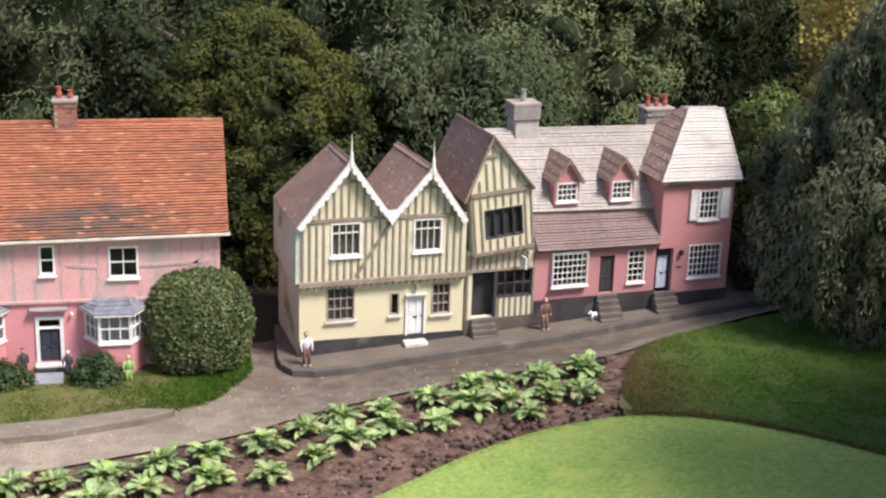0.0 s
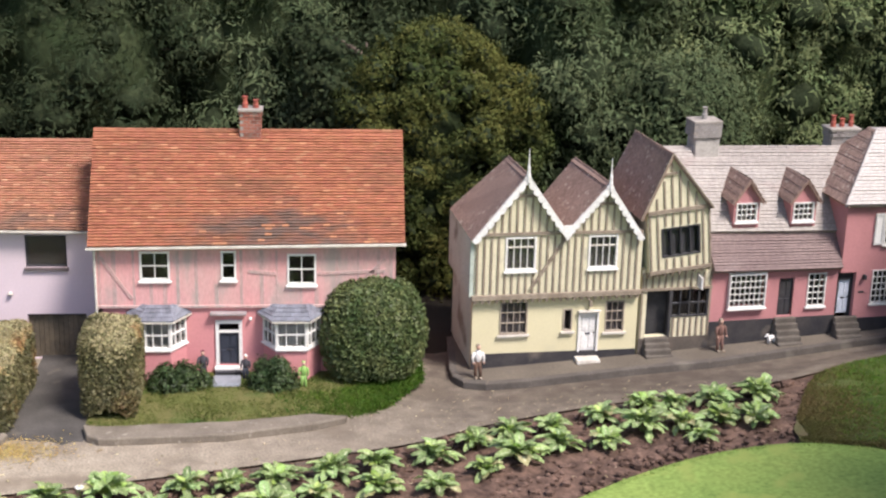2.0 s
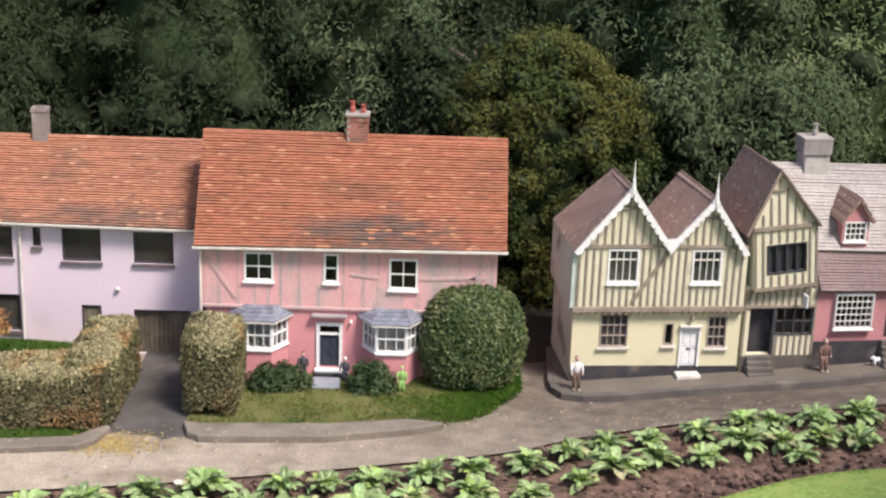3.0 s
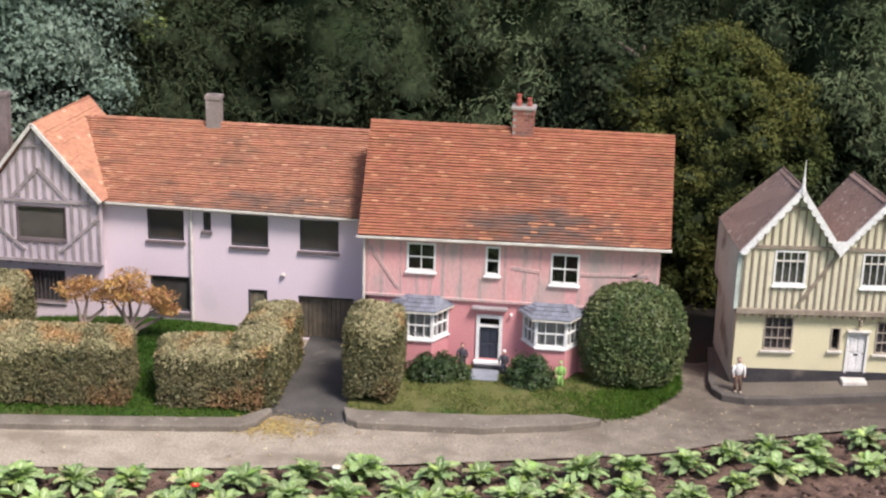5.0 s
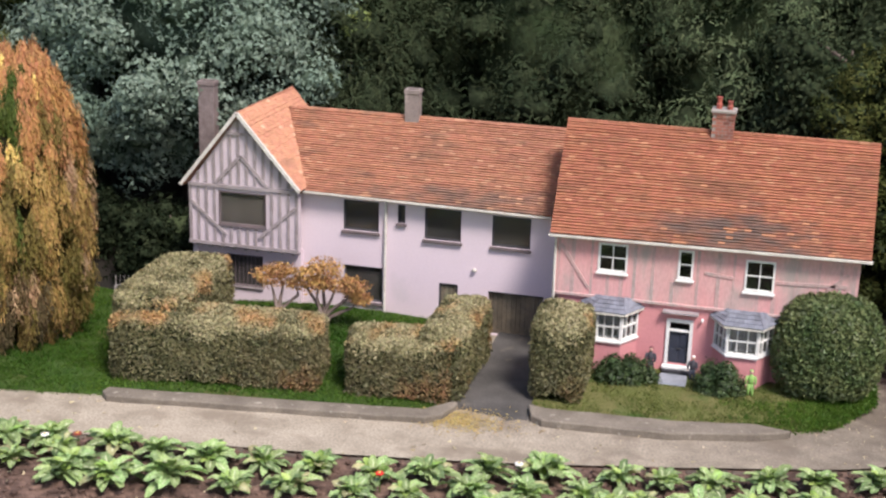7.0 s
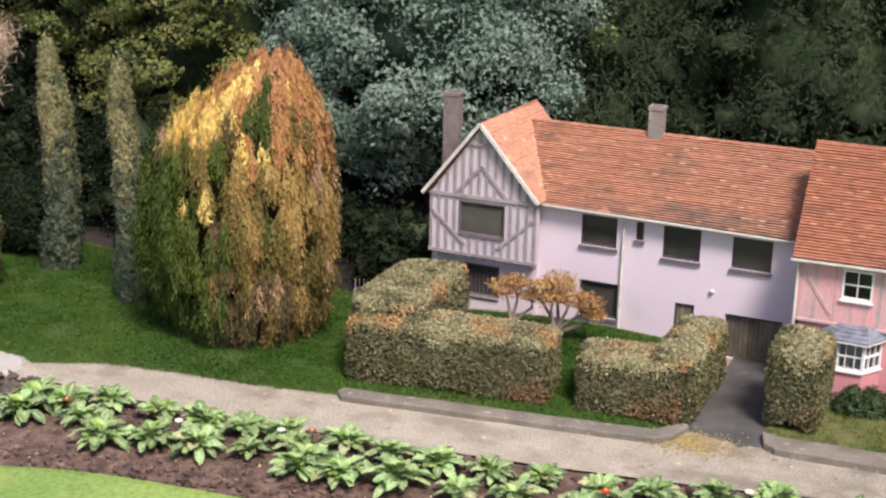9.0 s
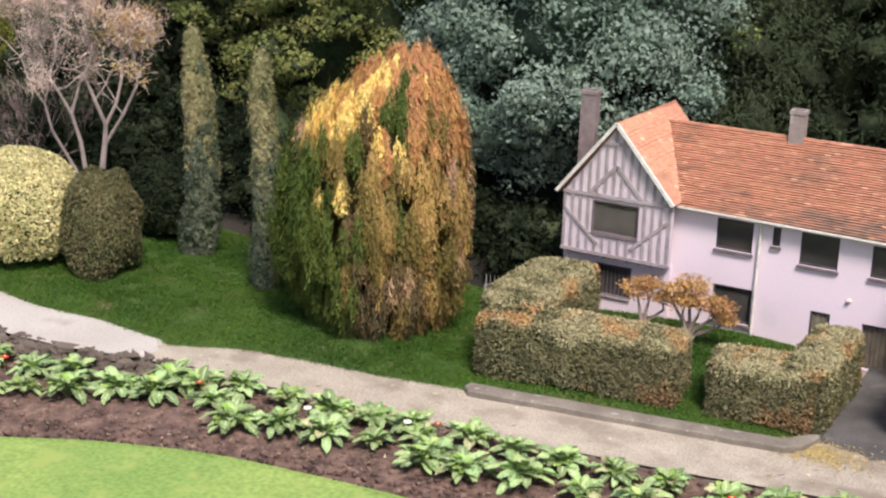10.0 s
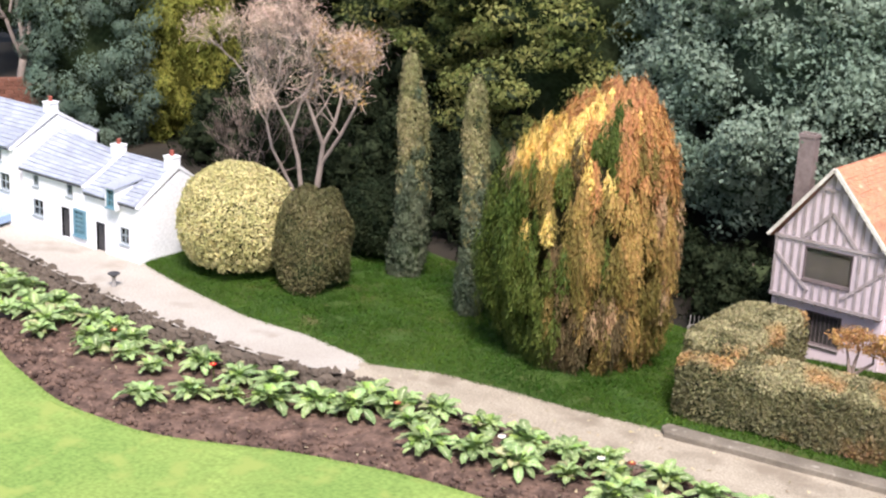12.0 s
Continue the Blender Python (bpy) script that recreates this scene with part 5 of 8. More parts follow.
        if cols > 1:
            part("leaded_light", Shape().box(a[0] + 0.004, a[1] - 0.004, 0.014, 0.016, a[2] + 0.004, a[3] - 0.004), lead_glass, h)
    for a in (uw1, uw2):
        window(h, *a, f, 4, 1, white_paint, fw=0.008, bw=0.0028)
        part("leaded_light", Shape().box(a[0] + 0.006, a[1] - 0.006, f + 0.0145, f + 0.0165, a[2] + 0.006, a[3] - 0.006), lead_glass, h)
        part("transom", Shape().box(a[0] + 0.008, a[1] - 0.008, f - 0.002, f + 0.008, a[3] - 0.046, a[3] - 0.042), old_white, h)
    door(h, *dr, 0.0, white_paint, white_paint, fw=0.008)
    part("door_hood", Shape().box(0.437, 0.531, -0.020, 0.0, 0.219, 0.226, 0.002), old_white, h)
    part("lantern", Shape().box(0.479, 0.491, -0.022, -0.006, 0.244, 0.272, 0.002), oak_brown, h, "small brown lantern over the door")
    part("door_step", Shape().box(0.43, 0.528, -0.055, -0.002, -0.02, 0.026, 0.003), old_white, h)
    # roofs
    zr1, zr2 = 0.812, 0.768
    fd, bd = f - 0.022, D - 0.01
    gables = ((-0.022, 0.550, 0.195, zr1, 0.362, 0.580, 0.026, 0.770), (0.362, 0.580, 0.529, zr2, 0.684, 0.540, -0.020, 0.758))
    for i, (s0, z0, sc, zc, s1, z1, skew, zb) in enumerate(gables):
        roof(h, "roof_slope", [(s0, bd, z0), (s0, fd, z0), (sc, fd, zc), (sc + skew, bd, zb)], 24, 40, tile_brown, seed=11 + i, lift=0.0016, wave=0.0004)
        roof(h, "roof_slope", [(s1, fd, z1), (s1, bd, z1), (sc + skew, bd, zb), (sc, fd, zc)], 24, 40, tile_brown, seed=21 + i, lift=0.0016, wave=0.0004)
        ridge(h, (sc, fd, zc + 0.001), (sc + skew, bd, zb + 0.001), tile_brown, 0.0032, 9)
        bb = Shape()
        scalloped(bb, (s0, z0 - 0.002), (sc, zc), 0.026, fd - 0.012, fd - 0.003)
        scalloped(bb, (s1, z1 - 0.002), (sc, zc), 0.026, fd - 0.012, fd - 0.003)
        part("bargeboard", bb, white_paint, h, "white scalloped bargeboard")
        part("finial", Shape().lathe((sc, fd - 0.008, zc - 0.03), [(0.008, 0), (0.009, 0.03), (0.006, 0.045), (0.007, 0.055), (0.0035, 0.07), (0.001, 0.135)], 8), white_paint, h, "white turned finial")
    part("valley_board", Shape().prism([(0.332, 0.584), (0.363, 0.540), (0.394, 0.584), (0.378, 0.604), (0.348, 0.604)], fd - 0.016, fd - 0.012), white_paint, h)
    return h


stone_pale = material("stone_pale", (0.46, 0.44, 0.40), (0.36, 0.34, 0.31), scale=14, rough=0.85, bump=0.4)
slate_board = material("slate_board", (0.060, 0.056, 0.064), (0.045, 0.042, 0.048), scale=14, rough=0.7)


# ---------------------------------------------------------------- the leaning timbered house
ROW = (1.325, 5.576)
ROW_TURN = 8.0


def leaning_house():
    h = thing("leaning_house", "narrow leaning timbered house with a jettied cream gable and brown tiles", "house", place(*ROW, 0.0, ROW_TURN))
    f = -0.03
    bend = lambda s, d, z: (s - 0.10 * (z - 0.38), d, z + 0.10 * (s - 0.12))
    S = lambda: Shape(bend)
    s0, s1, z0, zt, ap = -0.015, 0.250, 0.390, 0.646, (0.092, 0.872)
    gw = (0.040, 0.205, 0.452, 0.575)
    part("upper_wall", S().wall(s0, s1, z0, zt, f, 0.0, [gw]).prism([(s0, zt), (s1, zt), ap], f, 0.0), cream_panel, h, "cream plaster panels between brown timbers")
    part("side_wall", S().box(s0, s0 + 0.02, 0.0, 0.40, z0, zt - 0.02), side_render, h)
    part("side_wall", S().box(s1 - 0.02, s1, 0.0, 0.40, z0, zt - 0.02), side_render, h)
    e0, e1 = f - 0.005, f - 0.001
    for s in (-0.010, 0.022, 0.055, 0.088, 0.121, 0.154, 0.187, 0.214, 0.241):
        mid = gw[0] - 0.008 < s + 0.004 < gw[1] + 0.004
        for a, b in (((z0 + 0.008, gw[2] - 0.006), (gw[3] + 0.008, zt - 0.008)) if mid else ((z0 + 0.008, zt - 0.008),)):
            part("stud", S().box(s, s + 0.0075, e0, e1, a, b), oak_brown, h)
        k = (s - s0) / (ap[0] - s0) if s < ap[0] else (s1 - s) / (s1 - ap[0])
        top = zt + (ap[1] - zt) * k - 0.022
        if top > zt + 0.03:
            part("stud", S().box(s, s + 0.0075, e0, e1, zt + 0.008, top), oak_brown, h)
    for p, q, w in (((s0, zt), (s1, zt), 0.016), ((s0, z0 + 0.004), (s1, z0 + 0.004), 0.014), ((0.046, 0.80), (0.112, 0.80), 0.010)):
        part("beam", S().bar(p, q, w, e0 - 0.004, e1), oak_brown, h)
    fr = part("window", S().wall(*gw, f - 0.003, f + 0.014, [(gw[0] + 0.006, gw[1] - 0.006, gw[2] + 0.006, gw[3] - 0.006)]), dark_board, h, "dark shuttered window")
    for k in range(1, 4):
        x = gw[0] + (gw[1] - gw[0]) * k / 4
        part("mullion", S().box(x - 0.003, x + 0.003, f - 0.001, f + 0.010, gw[2] + 0.006, gw[3] - 0.006), dark_board, fr)
    part("pane", S().box(gw[0] + 0.006, gw[1] - 0.006, f + 0.010, f + 0.012, gw[2] + 0.006, gw[3] - 0.006), glass, fr)
    part("shutter_board", S().box(gw[0] + 0.003, gw[1] - 0.003, f + 0.0145, f + 0.0175, gw[2] + 0.003, gw[3] - 0.003), slate_board, fr)
    part("inside", Shape().box(0.0, 0.24, 0.10, 0.12, 0.06, 0.66), room_shade, h)
    # ground floor
    op, lw = (-0.008, 0.0965, 0.094, 0.300), (0.098, 0.260, 0.176, 0.300)
    part("lower_wall", Shape().wall(-0.035, 0.27, -0.03, 0.388, 0, 0.03, [op, lw]), cream_panel, h, "cream plaster panels between brown timbers")
    part("plinth", Shape().box(-0.036, 0.272, -0.006, -0.0005, -0.03, 0.088), plinth_stone, h)
    part("porch_post", Shape().box(0.088, 0.1005, -0.006, 0.02, 0.09, 0.302, 0.001), dark_board, h)
    part("porch_back", Shape().box(-0.008, 0.094, 0.045, 0.055, 0.09, 0.30), dark_board, h, "dark recessed doorway")
    fr = part("window", Shape().wall(*lw, -0.004, 0.012, [(lw[0] + 0.006, lw[1] - 0.006, lw[2] + 0.006, lw[3] - 0.006)]), dark_board, h, "dark shop window")
    for k in range(1, 4):
        x = lw[0] + (lw[1] - lw[0]) * k / 4
        part("mullion", Shape().box(x - 0.003, x + 0.003, -0.002, 0.010, lw[2] + 0.006, lw[3] - 0.006), dark_board, fr)
    part("rail", Shape().box(lw[0] + 0.006, lw[1] - 0.006, -0.0025, 0.009, 0.232, 0.238), dark_board, fr)
    part("pane", Shape().box(lw[0] + 0.006, lw[1] - 0.006, 0.005, 0.007, lw[2] + 0.006, lw[3] - 0.006), glass, fr)
    for s in (-0.034, 0.108, 0.134, 0.160, 0.186, 0.212, 0.238, 0.262):
        lo = 0.09
        for a, b in (((lo, 0.172),) if 0.082 < s < 0.255 else ((lo, 0.372),)):
            part("stud", Shape().box(s, s + 0.0075, -0.0055, -0.0008, a, b), oak_brown, h)
    for s in np.arange(-0.02, 0.26, 0.028):
        part("stud", Shape().box(s, s + 0.0075, -0.0055, -0.0008, 0.304, 0.366), oak_brown, h)
    part("beam", Shape().box(-0.036, 0.272, -0.0085, -0.0008, 0.296, 0.306), oak_brown, h)
    for k in range(9):
        s = -0.02 + k * 0.032
        part("joist_end", S().box(s, s + 0.011, f - 0.004, -0.0005, z0 - 0.016, z0 - 0.001), oak_brown, h)
    part("hanging_sign", Shape().box(0.195, 0.201, -0.075, -0.03, 0.315, 0.365), white_paint, h, "small pale hanging sign")
    steps(h, -0.012, 0.092, 0.0, 0.094, 4, 0.020, 0.017, step_stone)
    # roof, its ridge running back
    fd, bd = f - 0.02, 0.42
    L, R = bend(s0 - 0.034, 0, zt - 0.016), bend(s1 + 0.008, 0, zt - 0.006)
    A = bend(ap[0], 0, ap[1] + 0.012)
    roof(h, "roof_slope", [(L[0], bd, L[2]), (L[0], fd, L[2]), (A[0], fd, A[2]), (A[0] + 0.01, bd, A[2] - 0.014)], 28, 40, tile_brown, lift=0.0016, wave=0.0004, seed=31, thick=0.006)
    roof(h, "roof_slope", [(R[0], fd, R[2]), (R[0], bd, R[2]), (A[0] + 0.01, bd, A[2] - 0.014), (A[0], fd, A[2])], 28, 40, tile_brown, lift=0.0016, wave=0.0004, seed=32, thick=0.006)
    ridge(h, (A[0], fd, A[2]), (A[0] + 0.01, bd, A[2] - 0.014), tile_brown, 0.004, 9)
    part("bargeboard", Shape().bar((R[0], R[2]), (A[0], A[2] + 0.002), 0.0055, fd - 0.004, fd), oak_brown, h)
    part("bargeboard", Shape().bar((L[0], L[2]), (A[0], A[2] + 0.002), 0.0055, fd - 0.004, fd), oak_brown, h)
    part("back_wall", Shape().prism([(s0, 0.0), (s1, 0.0), (s1 - 0.02, 0.62), (0.04, 0.84), (s0 - 0.02, 0.60)], 0.38, 0.40), side_render, h)
    return h


# ---------------------------------------------------------------- the rose cottage with dormers
def dormer_cottage():
    h = thing("dormer_cottage", "deep pink cottage with two dormers, grey tiled roof and black plinth", "house", place(*ROW, 0.0, ROW_TURN))
    s0, s1 = 0.268, 0.835
    zp, ze = 0.145, 0.374
    bay, dr, lw = (0.345, 0.508, 0.204, 0.350), (0.572, 0.640, 0.152, 0.320), (0.701, 0.784, 0.189, 0.336)
    part("wall", Shape().wall(s0, s1, zp, ze + 0.02, 0, 0.03, [dr, lw, bay]), rose_render, h, "deep pink painted render")
    part("plinth", Shape().wall(s0, s1, 0.0, zp, -0.003, 0.03, [(dr[0], dr[1], 0.10, 0.2)]), plinth_tar, h, "black tarred plinth")
    part("inside", Shape().box(s0 + 0.02, s1 - 0.02, 0.12, 0.14, 0.05, 0.5), room_shade, h)
    part("back_wall", Shape().wall(s0, 1.0, 0.0, 0.6, 0.60, 0.62), rose_render, h)
    window(h, *bay, -0.014, 7, 5, white_paint, fw=0.005, bw=0.0018, curtain=None, name="window")
    part("bow", Shape().box(bay[0], bay[1], -0.014, 0.0, bay[3], bay[3] + 0.006).box(bay[0], bay[1], -0.014, 0.0, bay[2] - 0.006, bay[2]), white_paint, h)
    window(h, *lw, 0.0, 3, 5, white_paint, fw=0.005, bw=0.0018)
    door(h, *dr, 0.010, dark_board, old_white, fw=0.009, knob=False)
    steps(h, 0.560, 0.655, 0.0, 0.150, 5, 0.022, 0.018, step_stone)
    # lower roof, main roof, ridge
    zl, zm, zr, dm, drg = ze, 0.496, 0.800, 0.075, 0.33
    roof(h, "lower_roof", [(s0 - 0.0, -0.03, zl), (s1 + 0.005, -0.03, zl - 0.010), (s1 + 0.01, dm + 0.02, zm + 0.012), (s0 - 0.01, dm + 0.02, zm + 0.034)], 15, 50, tile_mauve, lift=0.006, seed=41)
    roof(h, "main_roof", [(s0 - 0.03, dm - 0.012, zm + 0.024), (s1 + 0.04, dm - 0.012, zm), (s1 + 0.20, drg, zr - 0.012), (s0 - 0.14, drg, zr + 0.020)], 26, 70, tile_grey, lift=0.0046, seed=42)
    roof(h, "back_roof", [(1.0, 0.64, 0.55), (0.05, 0.64, 0.55), (s0 - 0.14, drg, zr + 0.012), (s1 + 0.20, drg, zr - 0.012)], 10, 24, tile_grey, seed=43)
    ridge(h, (s0 - 0.12, drg, zr + 0.012), (s1 + 0.19, drg, zr - 0.012), tile_grey, 0.008, 22)
    for c, zb in ((0.431, 0.550), (0.686, 0.543)):
        dd = part("dormer", Shape().wall(c - 0.056, c + 0.056, zb - 0.04, zb + 0.096, dm - 0.002, dm + 0.014, [(c - 0.047, c + 0.047, zb, zb + 0.082)]).prism([(c - 0.056, zb + 0.096), (c + 0.056, zb + 0.096), (c, zb + 0.172)], dm - 0.002, dm + 0.014), rose_render, h, "pink dormer with a small tiled gable")
        part("cheek", Shape().box(c - 0.056, c - 0.048, dm + 0.014, dm + 0.17, zb - 0.04, zb + 0.094).box(c + 0.048, c + 0.056, dm + 0.014, dm + 0.17, zb - 0.04, zb + 0.094), rose_render, dd)
        window(h, c - 0.047, c + 0.047, zb, zb + 0.082, dm - 0.002, 4, 3, white_paint, fw=0.006, bw=0.0026)
        roof(h, "dormer_roof", [(c - 0.072, dm + 0.24, zb + 0.088), (c - 0.072, dm - 0.022, zb + 0.082), (c, dm - 0.022, zb + 0.184), (c, dm + 0.24, zb + 0.186)], 12, 13, tile_brown, thick=0.005, lift=0.002, seed=44)
        roof(h, "dormer_roof", [(c + 0.072, dm - 0.022, zb + 0.082), (c + 0.072, dm + 0.24, zb + 0.088), (c, dm + 0.24, zb + 0.186), (c, dm - 0.022, zb + 0.184)], 12, 13, tile_brown, thick=0.005, lift=0.002, seed=45)
    part("chimney_base", Shape().box(0.276, 0.384, drg - 0.035, drg + 0.06, zr - 0.03, 0.862, 0.003), stone_pale, h, "paler rendered foot of the chimney")
    chimney(h, 0.262, 0.386, drg - 0.045, drg + 0.055, 0.858, 0.924, stone_grey, pots=1, pot_mat=stone_grey, pot_h=0.05, courses=5, cap=0.0)
    chimney(h, 0.915, 1.04, drg - 0.0, drg + 0.08, zr - 0.03, 0.866, stone_grey, pots=3, courses=6, pot_h=0.05)
    return h


# ---------------------------------------------------------------- the hipped end house
def hipped_house():
    h = thing("hipped_house", "tall pink end house with shutters and pale hipped roof", "house", place(*ROW, 0.0, ROW_TURN))
    f = -0.012
    s0, s1, ze = 0.842, 1.184, 0.632
    uw, lw, dr = (1.018, 1.114, 0.452, 0.584), (0.987, 1.146, 0.191, 0.341), (0.846, 0.904, 0.145, 0.297)
    part("wall", Shape().wall(s0, s1, 0.13, ze, f, 0.02, [uw, lw, (0.838, 0.913, 0.13, 0.335)]), rose_render, h, "deep pink painted render")
    part("plinth", Shape().wall(s0, s1, 0.02, 0.13, f - 0.003, 0.02), plinth_tar, h, "black tarred plinth")
    part("side_wall", Shape().box(s0, s0 + 0.02, 0.02, 0.42, 0.36, ze), rose_render, h)
    part("side_wall", Shape().box(s1 - 0.02, s1, 0.02, 0.42, 0.02, ze), rose_render, h)
    part("back_wall", Shape().box(s0, s1, 0.42, 0.44, 0.02, ze), rose_render, h)
    part("inside", Shape().box(0.93, s1 - 0.02, 0.12, 0.14, 0.05, 0.6), room_shade, h)
    part("porch_lining", Shape().wall(0.836, 0.915, 0.13, 0.337, 0.012, 0.030, [(0.846, 0.902, 0.0, 0.302)]), dark_board, h)
    door(h, *dr, 0.014, blue_white, dark_board, fw=0.004)
    window(h, *uw, f, 4, 4, white_paint, fw=0.006, bw=0.0024)
    for a, b in ((0.972, 1.013), (1.119, 1.164)):
        sh = part("shutter", Shape().wall(a, b, 0.455, 0.589, f - 0.010, f - 0.001, [(a + 0.006, b - 0.006, 0.463, 0.581)]), white_paint, h, "white louvred shutter")
        for k in range(14):
            z = 0.465 + k * 0.0083
            part("louvre", Shape().slab((a + 0.006, f - 0.008, z), (b - 0.006, f - 0.008, z), (b - 0.006, f - 0.003, z + 0.006), (a + 0.006, f - 0.003, z + 0.006), (0, 0.001, -0.001)), white_paint, sh)
    window(h, *lw, f, 7, 5, white_paint, fw=0.005, bw=0.0018)
    part("lamp", Shape().box(0.940, 0.954, f - 0.02, f - 0.001, 0.305, 0.325, 0.002), dark_board, h)
    part("name_plate", Shape().box(0.930, 0.955, f - 0.003, f - 0.0005, 0.243, 0.250), dark_board, h)
    steps(h, 0.826, 0.930, f, 0.143, 4, 0.022, 0.018, step_stone)
    o = 0.028
    A, B, C, D_ = (0.818, f - o, ze + 0.006), (1.200, f - o, ze - 0.002), (1.205, 0.46, ze), (0.818, 0.46, ze)
    T0, T1, T2, T3 = (1.050, 0.20, 0.892), (1.216, 0.20, 0.886), (1.216, 0.26, 0.886), (1.050, 0.26, 0.892)
    # light painted by facing: pale front hip, darker brown left hip
    roof(h, "roof_hip", [A, B, T1, T0], 22, 34, tile_pale, lift=0.0046, seed=51)
    roof(h, "roof_hip", [D_, A, T0, T3], 26, 34, tile_brown, lift=0.0022, seed=52)
    roof(h, "roof_hip", [B, C, T2, T1], 24, 34, tile_grey, seed=53)
    roof(h, "roof_hip", [C, D_, T3, T2], 12, 18, tile_grey, seed=54)
    part("roof_flat", Shape().slab(T0, T1, T2, T3, (0, 0, -0.01)), tile_grey, h)
    for p, q in ((A, T0), (B, T1), (T0, T1)):
        ridge(h, p, q, tile_pale, 0.006, 16)
    return h


# ---------------------------------------------------------------- the white cottages
def white_cottage(name, label, s0, s1, ze, zr, wins, doors, m, dormers=(), shop=None, depth=0.5, rows=11, lift=0.0):
    h = thing(name, label, "cottage", m, "white cottages")
    holes = list(wins) + list(doors) + ([shop] if shop else [])
    part("wall", Shape().wall(s0, s1, -0.06, ze, 0, 0.03, holes), white_wall, h)
    for a, b in ((s0, s0 + 0.02), (s1 - 0.02, s1)):
        part("gable_wall", gable_side(0.03, depth, -0.06, ze, zr, a, b), white_wall, h)
    part("gable_coping", Shape().add([(s1 - 0.03, -0.012, ze - 0.012), (s1 + 0.004, -0.012, ze - 0.012), (s1 + 0.004, depth / 2, zr + 0.014), (s1 - 0.03, depth / 2, zr + 0.014), (s1 - 0.03, depth / 2, zr - 0.006), (s1 + 0.004, depth / 2, zr - 0.006), (s1 - 0.03, depth, ze - 0.012), (s1 + 0.004, depth, ze - 0.012)],
                                         [(0, 1, 2, 3), (1, 5, 2), (0, 3, 4), (3, 2, 7, 6), (5, 7, 2), (4, 3, 6)]), white_wall, h)
    part("back_wall", Shape().wall(s0, s1, -0.06, ze, depth - 0.02, depth), white_wall, h)
    part("inside", Shape().box(s0 + 0.03, s1 - 0.03, 0.12, 0.14, -0.02, ze), room_shade, h)
    roof(h, "front_roof", [(s0, -0.025, ze), (s1 - 0.02, -0.025, ze), (s1 - 0.02, depth / 2, zr), (s0, depth / 2, zr + lift)], rows, max(8, int((s1 - s0) * 16)), slate_white, seed=int(abs(s0) * 100) + 61, lift=0.006)
    roof(h, "back_roof", [(s1 - 0.02, depth + 0.02, ze), (s0, depth + 0.02, ze), (s0, depth / 2, zr + lift), (s1 - 0.02, depth / 2, zr)], 6, 8, slate_white, seed=62)
    ridge(h, (s0, depth / 2, zr + lift), (s1, depth / 2, zr), slate_white, 0.008, 8)
    part("eaves_board", Shape().box(s0, s1 - 0.02, -0.022, -0.014, ze - 0.014, ze - 0.003), dark_board, h)
    for a in wins:
        window(h, *a, 0.004, 2, 2, frame_grey, fw=0.006, bw=0.003, proud=0.001)
    if shop:
        window(h, *shop, -0.004, 4, 5, teal_paint, fw=0.009, bw=0.005, proud=0.006)
    for a in doors:
        door(h, *a, 0.008, dark_board, oak_grey, fw=0.005, knob=False)
    for c, zb in dormers:
        part("dormer", Shape().wall(c - 0.038, c + 0.038, zb, zb + 0.115, -0.036, -0.010, [(c - 0.028, c + 0.028, zb + 0.012, zb + 0.104)]).box(c - 0.038, c + 0.038, -0.010, 0.17, zb + 0.06, zb + 0.115), white_wall, h)
        window(h, c - 0.028, c + 0.028, zb + 0.012, zb + 0.104, -0.032, 2, 3, teal_paint, fw=0.006, bw=0.003)
        part("dormer_roof", Shape().slab((c - 0.046, -0.048, zb + 0.115), (c + 0.046, -0.048, zb + 0.115), (c + 0.046, 0.20, zb + 0.150), (c - 0.046, 0.20, zb + 0.150), (0, 0, -0.008)), slate_white, h)
    chimney(h, s1 - 0.075, s1 - 0.015, depth / 2 - 0.03, depth / 2 + 0.03, zr - 0.02, zr + 0.046, white_wall, pots=1, pot_h=0.024, courses=0, cap=0.0)
    return h


def white_cottages():
    m = place(-5.297, 4.504, 0.0, 0.0)
    white_cottage("white_cottage", "whitewashed end cottage with pale slate roof and red chimney pots", -0.365, 0.03, 0.301, 0.452, [(-0.118, -0.050, 0.085, 0.170)], [(-0.296, -0.230, 0.008, 0.158)], m, dormers=[(-0.142, 0.255)])
    white_cottage("white_cottage", "whitewashed cottage with a blue shop window and slate roof", -0.875, -0.367, 0.330, 0.440, [(-0.796, -0.712, 0.090, 0.177), (-0.788, -0.744, 0.246, 0.308), (-0.520, -0.473, 0.246, 0.320)], [(-0.566, -0.502, 0.022, 0.180)], m, shop=(-0.462, -0.372, 0.056, 0.193), lift=0.050)
    tall = white_cottage("white_cottage", "taller whitewashed cottage at the far end of the row", -1.75, -0.90, 0.40, 0.545, [(-1.02, -0.94, 0.16, 0.25), (-1.06, -1.0, 0.31, 0.375), (-1.45, -1.37, 0.14, 0.23)], [(-1.25, -1.18, 0.05, 0.21)], place(-5.297, 4.47, 0.03, 0.0), depth=0.56)
    part("flue", Shape().box(-0.985, -0.948, 0.26, 0.30, 0.30, 0.40, 0.003), stone_grey, tall, "thin grey flue on the slope of the roof")


